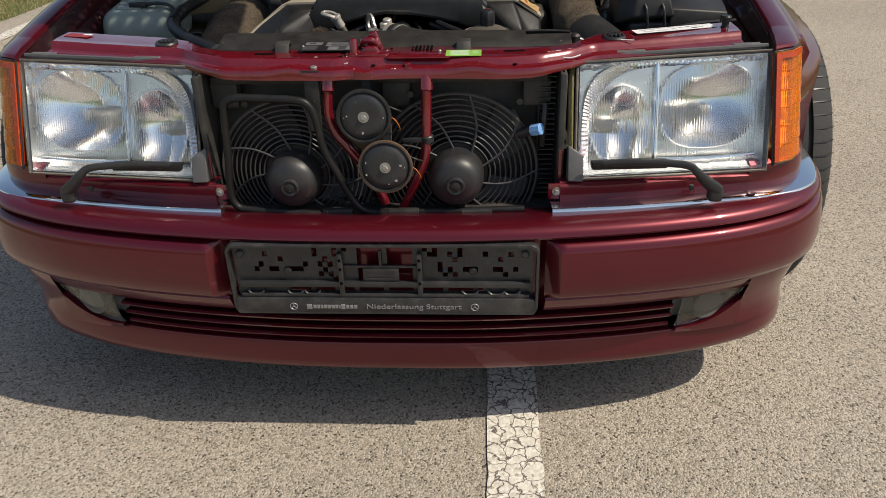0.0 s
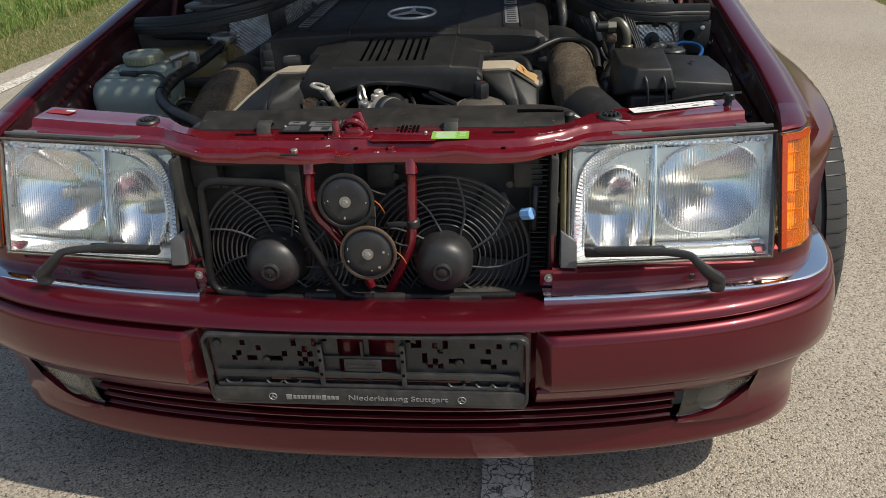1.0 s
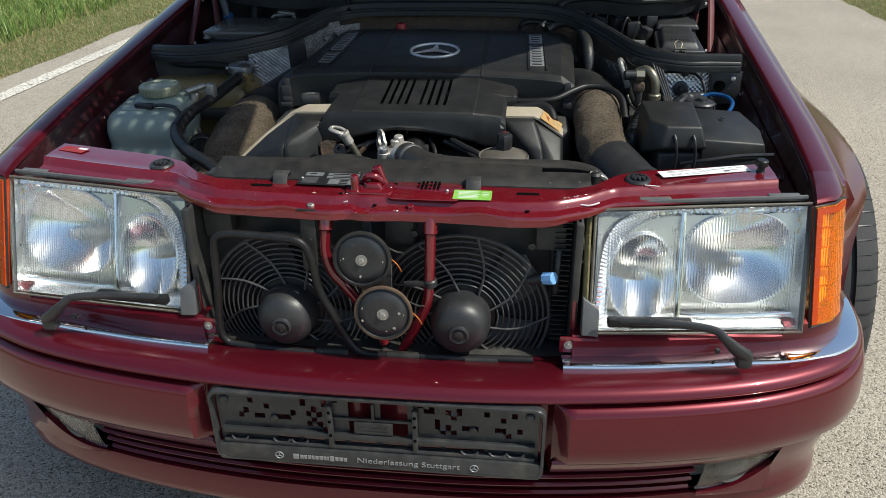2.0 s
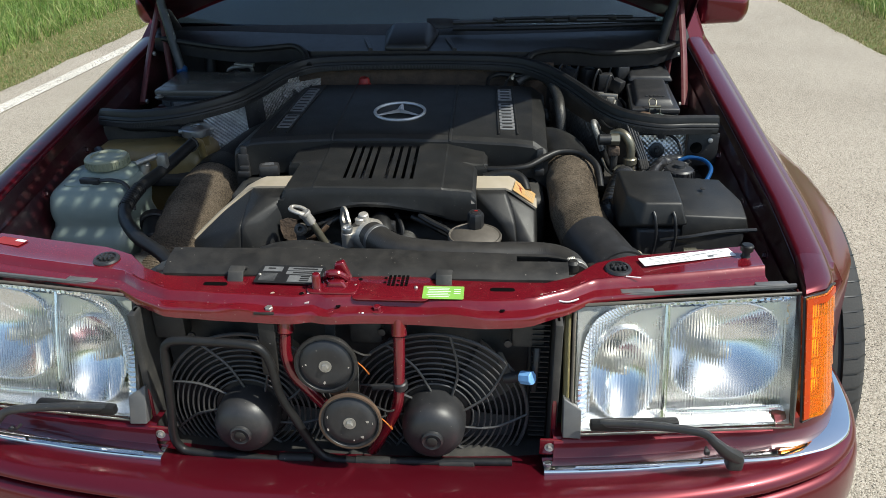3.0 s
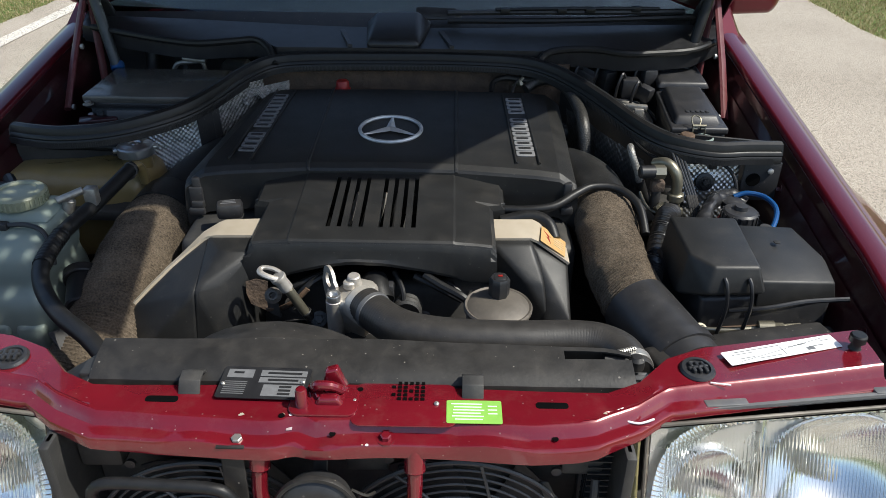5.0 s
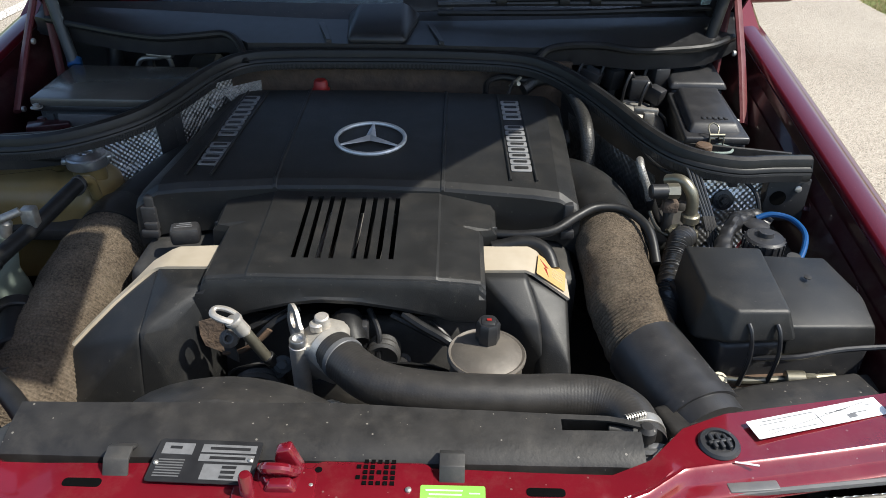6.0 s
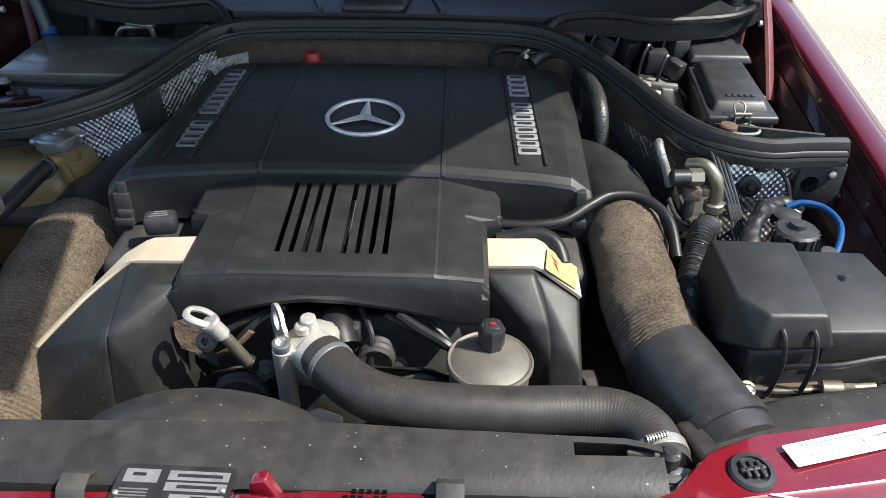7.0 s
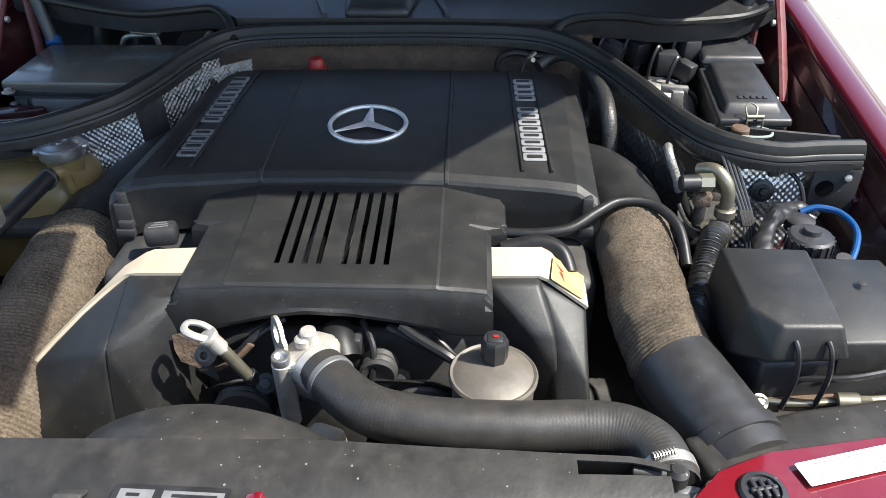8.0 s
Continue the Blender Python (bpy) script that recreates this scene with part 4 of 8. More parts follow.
rows = []
for i in range(125):
    x = -0.62 + 0.01 * i
    a, b, z = cross_yf(x), cross_yb(x), cross_z(x)
    low = lerp([(0, 0.030), (0.25, 0.030), (0.34, 0.022), (0.68, 0.018)], abs(x))
    a += 0.0035 * math.sin(x * 21) * ease((0.30 - abs(x)) / 0.05) + 0.006 * math.exp(-((x + 0.052) / 0.014) ** 2)
    dent = 0.004 * math.exp(-((abs(x) - 0.155) / 0.03) ** 2) - 0.005 * math.exp(-((x + 0.03) / 0.012) ** 2)
    rows.append([(x, b + 0.002, z - 0.030), (x, b, z - 0.004), (x, b - 0.004, z), (x, b * 0.5 + a * 0.5, z + 0.0008), (x, a + 0.034, z - 0.0002), (x, a + 0.0295, z + 0.0006), (x, a + 0.026, z - 0.0010), (x, a + 0.0215, z - 0.0075 + dent * 0.6), (x, a + 0.0185, z - 0.0115 + dent), (x, a + 0.015, z - 0.0125 + dent),
                 (x, a + 0.006, z - 0.0125 + dent), (x, a + 0.0025, z - 0.0140 + dent), (x, a + 0.0005, z - 0.0175), (x, a, z - low)])
cross = part("front_crossmember", sheet(rows, 0.002), PAINT_IN, car, "bright red painted lock panel with chipped paint")
latch = many(hull([(-0.030 + dx, 0.176 + dy, z) for dx, z in ((0, 0.724), (0.030, 0.724), (0.004, 0.752), (0.018, 0.757)) for dy in (0, 0.012)], 0.003),
             prism(rounded(0.075, 0.046, 0.012), 0.004, pose(-0.025, 0.158, 0.724), 0.001))
merge(latch, tube([(-0.040, 0.178, 0.727), (-0.034, 0.166, 0.742), (-0.018, 0.164, 0.744), (-0.008, 0.172, 0.732), (-0.012, 0.182, 0.727)], 0.0055, 10, 6))
merge(latch, hull([(-0.036 + dx, 0.150 + dy, z) for dx, z in ((0, 0.724), (0.034, 0.724), (0.006, 0.736), (0.026, 0.737)) for dy in (0, 0.012)], 0.003))
part("latch_bracket", latch, PAINT_IN, cross, "red bonnet latch bracket")
part("latch_pin", many(lathe([(0.008, 0), (0.007, 0.004), (0.0065, 0.024), (0.005, 0.027), (0, 0.028)], (-0.048, 0.150, 0.724), (0, 0, 1), 18)), PAINT_IN, cross)
part("cover_plate", prism(rounded(0.115, 0.068, 0.012), 0.002, pose(0.063, 0.157, 0.7235), 0.0008), PAINT_IN, cross)
for x, y in ((0.008, 0.160), (0.098, 0.158)):
    part("rivet", lathe([(0.003, 0), (0.003, 0.0025), (0.0015, 0.004), (0, 0.004)], (x, y, 0.7245), (0, 0, 1), 12), STEEL, cross)
holes = many(*[box((0.050 + 0.0065 * i, 0.165 + 0.0065 * j, 0.7262), (0.004, 0.0042, 0.001), 0) for i in range(6) for j in range(5) if (i * 7 + j * 3) % 6])
part("vent_hole", holes, HOLE, cross)
for x, y in ((0.012, 0.180), (-0.068, 0.136), (0.093, 0.140), (-0.012, 0.121), (0.225, 0.120)):
    part("drain_hole", lathe([(0.0035, 0), (0.0035, 0.0006), (0, 0.0006)], (x, y, cross_z(x) - (0.0 if y > 0.13 else 0.011) + 0.0006), (0, 0, 1), 14), HOLE, cross)
for x in (0.225, -0.205):
    part("slot", prism(rounded(0.036, 0.010, 0.004), 0.001, pose(x, 0.160, 0.7236)), HOLE, cross)
for x, y, z in ((-0.112, 0.113, 0.709), (0.045, 0.118, 0.7115), (-0.03, 0.163, 0.7275)):
    part("bolt", bolt((x, y, z), (0, -0.1, 1), 0.006), STEEL if x < -0.1 else PAINT_IN, cross)
for chip in (tube([(-0.285, 0.135, 0.7095), (-0.272, 0.127, 0.709), (-0.262, 0.118, 0.7075), (-0.245, 0.116, 0.707)], 0.0016, 6, 4),
             tube([(0.300, 0.150, 0.7155), (0.318, 0.144, 0.7155), (0.335, 0.147, 0.7195)], 0.0013, 6, 4), tube([(0.408, 0.196, 0.731), (0.43, 0.192, 0.731)], 0.0009, 6, 4)):
    part("chipped_paint", chip, WHITE, cross, "bare white paint chips")
rng = random.Random(12)
for k in range(16):
    x = rng.choice((-0.28, -0.25, -0.10, -0.05, 0.02, 0.10, 0.29, 0.31, 0.33)) + rng.uniform(-0.02, 0.02)
    r = rng.uniform(0.0012, 0.0032)
    spot = [(r * rng.uniform(0.5, 1.6) * math.cos(b), r * rng.uniform(0.5, 1.2) * math.sin(b)) for b in [0.9 * q for q in range(7)]]
    back = rng.choice((0.005, 0.012, 0.034))
    part("paint_chip", prism(spot, 0.0009, pose(x, cross_yf(x) + back, cross_z(x) - (0.0142 if back < 0.02 else 0.0005), 4)), BEIGE if k % 3 else WHITE, cross)
part("primer_patch", prism([(0.002, 0), (0.008, 0.001), (0.009, 0.010), (0.013, 0.018), (0.009, 0.027), (0.004, 0.025), (0.001, 0.014)], 0.0012, pose(-0.064, 0.124, 0.7145, 22), 0), PRIMER, cross)

# ---- bonnet, windscreen and the rest of the shell ----
TILT_UP = radians(44.5)
HINGE = Vector((0, 1.29, 0.875))


def lid(x, v, d=0.0):
    """A point of the raised bonnet: x across, v forward from the hinge, d below its skin."""
    crown = 0.035 * (1 - (x / 0.72) ** 2) + 0.02 * math.sin(math.pi * min(1, max(0, v / 1.18)))
    h = crown - d
    return (x, HINGE.y - v * math.cos(TILT_UP) + h * math.sin(TILT_UP) * 1.0, HINGE.z + v * math.sin(TILT_UP) + h * math.cos(TILT_UP))


def lid_rear(x):
    return 0.0 + 0.19 * (1 - (x / 0.70) ** 2)


def lid_front(x):
    return 1.215 + 0.02 * ease((0.40 - abs(x)) / 0.06) - 0.02 * (x / 0.7) ** 2 - (0.02 * ease((abs(x) - 0.60) / 0.10))


def lid_rows(d, inset=0.0, nx=80, nv=24):
    rows = []
    for i in range(nx + 1):
        x = (-0.705 + inset) + (1.41 - 2 * inset) * i / nx
        a, b = lid_rear(x) + inset, lid_front(x) - inset
        rows.append([lid(x, a + (b - a) * j / nv, d) for j in range(nv + 1)])
    return rows


bonnet = part("bonnet", sheet(lid_rows(0.0), 0.003), PAINT, car, "raised ruby red bonnet")


def inner_depth(x, v):
    rim = max(ease(1 - abs(abs(x) - 0.60) / 0.07), ease(1 - abs(v - lid_rear(x) - 0.08) / 0.07), ease(1 - abs(lid_front(x) - v - 0.08) / 0.07))
    cross_rib = max(ease(1 - abs(abs(x) - 0.10 - 0.30 * abs(v - 0.6)) / 0.05), 0)
    return 0.012 + 0.030 * max(rim, cross_rib)


rows = []
for i in range(61):
    x = -0.69 + 1.38 * i / 60
    a, b = lid_rear(x) + 0.012, lid_front(x) - 0.012
    rows.append([lid(x, a + (b - a) * j / 50, inner_depth(x, a + (b - a) * j / 50) * min(1, 8 * min(j, 50 - j) / 50 + 0.1) * (1 if 0 < i < 60 else 0.1)) for j in range(51)])
# bonnet underside, painted darker than the skin to carry its shade
part("bonnet_frame", sheet(rows, 0.002), PAINT_DIM, bonnet, "pressed inner frame, its red darkened for shade")
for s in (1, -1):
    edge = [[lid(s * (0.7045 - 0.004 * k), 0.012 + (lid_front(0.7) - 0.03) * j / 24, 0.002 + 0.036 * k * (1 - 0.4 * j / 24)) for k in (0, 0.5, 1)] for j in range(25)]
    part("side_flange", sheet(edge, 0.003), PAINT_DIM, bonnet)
    part("hinge_cover", sided(hull([lid(x, v, d) for x in (0.628, 0.672) for v, d in ((0.02, 0.040), (0.13, 0.042), (0.03, 0.060), (0.11, 0.058))], 0.010, 4), s), INK, bonnet)
    patch = []
    for i in range(5):
        x = s * (0.30 + 0.22 * i / 4)
        patch.append([lid(x, lid_rear(x) + 0.14 + 0.03 * j, 0.034) for j in range(4)])
    part("insulation", sheet(patch, 0.004), DULL, bonnet)
# radiator grille, carried on the bonnet's front edge


def grille_at(x, a, b=0.0):
    p = Vector(lid(x, lid_front(0.0) - 0.01, 0.02))
    down = Vector((0, -math.cos(radians(21)), -math.sin(radians(21))))
    fwd = Vector((0, -math.sin(radians(21)), math.cos(radians(21))))
    return p + down * a + fwd * b


frame_line = [grille_at(x, a) for x, a in ((-0.30, 0.0), (-0.30, 0.11), (-0.295, 0.258), (0, 0.265), (0.295, 0.258), (0.30, 0.11), (0.30, 0.0), (0, -0.01))]
grille = part("grille", tube(frame_line, 0.012, 10, 6, True), CHROME, bonnet, "chrome framed radiator grille")
for s in (1, -1):
    rows = [[grille_at(s * x, a, b) for x, b in ((0.298, 0.004), (0.305, 0.014), (0.330, 0.016), (0.355, 0.012), (0.372, -0.004))] for a in (-0.005, 0.04, 0.10, 0.16, 0.22, 0.262)]
    part("grille_surround", sheet(rows, 0.004), PAINT, bonnet)
for k in range(9):
    a = 0.016 + 0.028 * k
    part("grille_slat", hull([grille_at(x, a + da, b) for x in (-0.298, 0.298) for da, b in ((-0.0098, 0), (0.0098, 0), (0.008, 0.012), (-0.008, 0.012))], 0.001, 1), BLACK, grille)
for k in range(17):
    x = -0.288 + 0.036 * k
    part("grille_bar", hull([grille_at(x + dx, a, b) for a in (0.0, 0.256) for dx, b in ((-0.0102, 0), (0.0102, 0), (0.008, 0.014), (-0.008, 0.014))], 0.001, 1), BLACK, grille)

for s in (1, -1):
    arm = ARM_PAINT
    part("hinge_arm", sided(tube([(0.664, 1.19, 0.955), (0.660, 1.075, 0.852), (0.657, 1.03, 0.812), (0.652, 0.968, 0.756)], 0.0100, 8, 6, flat=0.6), s), arm, bonnet, "red bonnet hinge arm")
    part("hinge_arm", sided(tube([(0.650, 1.17, 0.95), (0.643, 1.145, 0.86), (0.634, 1.118, 0.748)], 0.0085, 8, 6, flat=0.6), s), arm, bonnet, "red bonnet hinge arm")
    part("gas_spring", sided(many(cyl((0.642, 1.152, 0.97), (0.598, 1.108, 0.798), 0.011, 14, 0.002), cyl((0.598, 1.11, 0.798), (0.595, 1.10, 0.765), 0.008, 12, 0.001)), s), SPRING if s < 0 else RUBBER, bonnet, "dark bonnet spring")
    part("spring_clip", sided(cyl((0.6005, 1.117, 0.808), (0.597, 1.107, 0.794), 0.0140, 14, 0.002), s), BLUE if s < 0 else RUBBER, bonnet)
    for x, y, z in ((0.644, 0.972, 0.760), (0.650, 1.074, 0.852), (0.626, 1.121, 0.757)):
        part("pivot_bolt", sided(cyl((x, y, z), (x - 0.006, y, z), 0.0055, 10, 0.001), s), STEEL, bonnet)


def screen(x, h):
    """A point of the windscreen: x across at the base, h from 0 to 1 up the glass."""
    y0 = 1.165 + 0.06 * (x / 0.70) ** 2
    return (x * (1 - 0.12 * h), y0 + 0.76 * h, 0.888 + 0.447 * h - 0.02 * (x / 0.7) ** 2 * (1 - h))


rows = [[screen(-0.70 + 1.40 * i / 24, j / 8) for j in range(9)] for i in range(25)]
glass_pane = part("windscreen", sheet(rows, 0.005), SCREEN, car, "tinted windscreen with dark interior behind")
glass_pane.visible_shadow = False
part("windscreen_band", sheet([[Vector(screen(-0.70 + 1.40 * i / 24, h)) + Vector((0, -0.004, 0.004)) for h in (-0.06, 0.0, 0.025)] for i in range(25)], 0.004), BLACK, glass_pane)
part("dashboard", sheet([[(x, 1.24 + 0.05 * (x / 0.7) ** 2, 0.885), (x, 1.34, 0.915), (x, 1.60, 0.935), (x, 1.86, 0.93), (x, 1.92, 0.85), (x, 1.93, 0.5)] for x in [-0.68 + 0.085 * i for i in range(17)]], 0.004), INK, car,
     "dark dashboard top")
wheel_ring = [(-0.34 + 0.185 * math.cos(a), 1.98 + 0.06 * math.sin(a), 0.86 + 0.17 * math.sin(a)) for a in [2 * math.pi * k / 14 for k in range(14)]]
part("steering_wheel", tube([(-x, y, z) for x, y, z in wheel_ring], 0.013, 10, 4, True), BLACK, car)
for x in (-0.37, 0.37):
    seat = part("seat", hull([(x + dx, y, z) for dx in (-0.25, 0.25) for y, z in ((2.15, 0.30), (2.2, 0.52), (2.70, 0.45), (2.75, 0.30))], 0.05), DULL, car)
    part("backrest", hull([(x + dx, y, z) for dx in (-0.24, 0.24) for y, z in ((2.62, 0.46), (2.76, 0.46), (2.92, 1.05), (2.82, 1.08))], 0.05), DULL, seat)
    part("headrest", hull([(x + dx, y, z) for dx in (-0.12, 0.12) for y, z in ((2.86, 1.10), (2.94, 1.10), (2.97, 1.26), (2.90, 1.26))], 0.03), DULL, seat)
# cabin
roof = [[(x, y, z - 0.05 * (x / 0.6) ** 2) for y, z in ((1.93, 1.335), (2.10, 1.375), (2.5, 1.405), (3.0, 1.40), (3.35, 1.36), (3.5, 1.325))] for x in [-0.60 + 0.12 * i for i in range(11)]]
part("roof", sheet(roof, 0.02), PAINT, car)
rear = [[(x * (1 - 0.1 * h), 3.95 - 0.46 * h, 0.93 + 0.38 * h) for h in (0, 0.5, 1)] for x in [-0.66 + 0.132 * i for i in range(11)]]
part("rear_window", sheet(rear, 0.005), SCREEN, car)
part("boot_lid", sheet([[(x, y, z - 0.015 * (x / 0.6) ** 2) for y, z in ((3.94, 0.925), (4.2, 0.93), (4.55, 0.915), (4.62, 0.88), (4.66, 0.6), (4.66, 0.40))] for x in [-0.70 + 0.14 * i for i in range(11)]], 0.01), PAINT, car)
part("rear_bumper", hull([(x, y, z) for x in (-0.8, 0.8) for y, z in ((4.3, 0.25), (4.3, 0.52), (4.70, 0.50), (4.70, 0.28))], 0.05), PAINT, car)
part("floor_pan", box((0, 2.6, 0.24), (1.30, 3.9, 0.06), 0.02), DARK, car)
ys_rear = [1.53, 1.8, 2.2, 2.6, 2.9] + [AXLE + 2.8 + ARCH * math.sin(radians(a)) for a in range(-89, 90, 12)] + [3.9, 4.2, 4.5, 4.62]
for s in (1, -1):
    part("flank", sided(sheet(wing_rows(ys_rear, AXLE + 2.80)), s), PAINT, car, "ruby red body side")
    pillar = [[Vector(screen(0.70, h)) + Vector((dx, dy, 0)) for dx, dy in ((0.0, -0.012), (0.035, 0.0), (0.05, 0.05))] for h in [k / 8 for k in range(-1, 9)]]
    part("pillar", sided(sheet(pillar, 0.012), s), PAINT, car)
    side = [[(0.745 - 0.14 * h, y0 + (y1 - y0) * h, 0.905 + 0.42 * h) for h in (0, 0.5, 1)] for y0, y1 in ((1.48, 2.12), (2.4, 2.45), (3.0, 2.95), (3.75, 3.45))]
    part("side_window", sided(sheet(side, 0.005), s), SCREEN, car)
    short = 0.0 if s > 0 else 0.058
    mirror = part("door_mirror", sided(hull([(x, y, z) for x, z in ((0.775, 0.838), (0.905 - short, 0.845), (0.927 - short, 0.875), (0.917 - short, 0.932), (0.78, 0.940)) for y in (1.49, 1.57)] +
                                            [(x, 1.45, z) for x, z in ((0.79, 0.850), (0.895 - short, 0.855), (0.905 - short, 0.915), (0.79, 0.925))], 0.016, 4), s), PAINT, car, "ruby red door mirror")
    part("mirror_foot", sided(hull([(x, y, z) for x, z0, z1 in ((0.74, 0.86, 0.91), (0.79, 0.86, 0.92)) for z in (z0, z1) for y in (1.49, 1.55)], 0.006), s), BLACK, mirror)
    part("mirror_glass", sided(box((0.848 - short / 2, 1.572, 0.888), (0.115 - short, 0.004, 0.072), 0.002), s), CHROME, mirror)


# ---- cowl below the windscreen, firewall, bay ----
def cowl_front(x):
    return lerp([(-0.68, 1.16), (-0.563, 1.115), (-0.48, 1.086), (-0.407, 1.070), (-0.34, 1.079), (-0.285, 1.085), (-0.258, 1.065), (-0.245, 1.052), (0.285, 1.052), (0.31, 1.060), (0.40, 1.062), (0.46, 1.050), (0.53, 1.060), (0.60, 1.078), (0.652, 1.12), (0.68, 1.15)], x)


def cowl_z(x, y):
    return lerp([(1.0, 0.856), (1.06, 0.866), (1.17, 0.887), (1.30, 0.90)], y) - 0.012 * (x / 0.7) ** 2


rows = []
for i in range(57):
    x = -0.68 + 1.36 * i / 56
    a, b = cowl_front(x), 1.162 + 0.06 * (x / 0.70) ** 2
    rows.append([(x, a + 0.004, cowl_z(x, a) - 0.035), (x, a, cowl_z(x, a) - 0.006)] + [(x, a + (b - a) * k / 6, cowl_z(x, a + (b - a) * k / 6)) for k in range(7)])
cowl = part("cowl", sheet(rows, 0.003), INK, car, "black plastic cowl below the windscreen")
part("cowl_edge", tube([(x, cowl_front(x) - 0.002, cowl_z(x, cowl_front(x)) + 0.001) for x in (-0.65, -0.563, -0.48, -0.407, -0.34, -0.29)] + [(-0.258, 1.055, 0.858), (-0.242, 1.02, 0.835)], 0.0075, 10, 6), RUBBER, cowl)
part("cowl_edge", tube([(0.278, 1.03, 0.84), (0.30, 1.052, 0.858), (0.34, 1.060, 0.865), (0.40, 1.060, 0.866), (0.46, 1.048, 0.862), (0.53, 1.058, 0.862), (0.60, 1.076, 0.864), (0.655, 1.12, 0.868)], 0.0075, 10, 6), RUBBER, cowl)
for x in (-0.10, 0.105):
    part("cowl_rib", hull([(x, 1.055, 0.862), (x + 0.010, 1.055, 0.862), (x - 0.025, 1.13, 0.882), (x - 0.013, 1.13, 0.882), (x, 1.055, 0.872), (x + 0.010, 1.055, 0.870)], 0.001, 1), BLACK, cowl)
part("wiper_motor_cover", hull([(x, y, z) for x, y, z in ((-0.062, 1.052, 0.862), (0.045, 1.052, 0.862), (-0.060, 1.054, 0.880), (0.042, 1.054, 0.880), (-0.075, 1.17, 0.885), (0.075, 1.17, 0.885), (-0.045, 1.145, 0.916), (0.04, 1.145, 0.918))], 0.012), INK, cowl,
                 "glossy black wiper motor cover")
part("wiper_arm", many(hull([(x, y, z) for x, y, z in ((0.03, 1.150, 0.895), (0.12, 1.145, 0.90), (0.12, 1.165, 0.922), (0.03, 1.17, 0.925), (0.14, 1.17, 0.90))], 0.006),
                       tube([(0.10, 1.155, 0.912), (0.28, 1.165, 0.914), (0.46, 1.185, 0.912), (0.61, 1.215, 0.908)], 0.006, 8, 6)), BLACK, cowl)
part("wiper_blade", many(tube([(0.10, 1.142, 0.899), (0.34, 1.152, 0.900), (0.63, 1.205, 0.900)], 0.006, 8, 8), tube([(0.20, 1.155, 0.920), (0.38, 1.168, 0.922), (0.55, 1.195, 0.918)], 0.004, 8, 6),
                         *[box((x, y, 0.918), (0.02, 0.012, 0.012), 0.002) for x, y in ((0.22, 1.155), (0.34, 1.163), (0.40, 1.170), (0.50, 1.188))]), RUBBER, cowl)

part("bay_floor", sheet([[(x, y, 0.36 + 0.02 * noise.noise((x * 8, y * 8, 0))) for x in [-0.62 + 0.062 * i for i in range(21)]] for y in [0.16 + 0.05 * j for j in range(20)]], 0.01), DARK, car)
part("firewall", sheet([[(x, 1.075, z) for z in (0.34, 0.5, 0.65, 0.78, 0.835 if x > -0.26 else 0.805)] for x in [-0.35 + 0.05 * i for i in range(15)]], 0.02), CORK, car, "dirty brown firewall lining")
part("plenum_floor", box((0, 1.16, 0.66), (1.34, 0.18, 0.02), 0.004), DARK, car)
part("plenum_wall", box((0, 1.24, 0.76), (1.36, 0.02, 0.23), 0.004), DARK, car)
for s in (1, -1):
    # side bulkheads under the rubber seal
    part("bulkhead", sided(sheet([[(x, y, z) for z in (0.36, 0.60, 0.70, zt)] for x, y, zt in ((0.33, 1.085, 0.795), (0.365, 1.0, 0.79), (0.42, 0.92, 0.785), (0.48, 0.83, 0.785), (0.56, 0.80, 0.79), (0.665, 0.79, 0.785))], 0.006), s), DARK, car)
    part("strut_tower", sided(hull([(x, y, z) for x, y in ((0.50, 0.80), (0.655, 0.80), (0.655, 1.03), (0.47, 1.03)) for z in (0.36, 0.69)], 0.02), s), DARK, car)
    part("plenum_side", sided(box((0.55, 1.05, 0.66), (0.24, 0.70, 0.02), 0.004), s), DARK, car)
part("radiator_core", box((0, 0.215, 0.555), (0.63, 0.03, 0.34), 0.004), DARK, car)
for x in (-0.318, 0.306):
    part("radiator_side", box((x, 0.17, 0.56), (0.012, 0.13, 0.28), 0.003), DARK, car)
    part("side_post", hull([(x + math.copysign(0.004, x), y, z) for y, z in ((0.115, 0.70), (0.13, 0.70), (0.10, 0.50), (0.12, 0.48))] + [(x - math.copysign(0.004, x), y, z) for y, z in ((0.115, 0.70), (0.13, 0.70), (0.10, 0.50), (0.12, 0.48))], 0.002), PAINT_IN, car)
part("lower_crossmember", box((0, 0.13, 0.43), (0.64, 0.14, 0.04), 0.006), DARK, car)


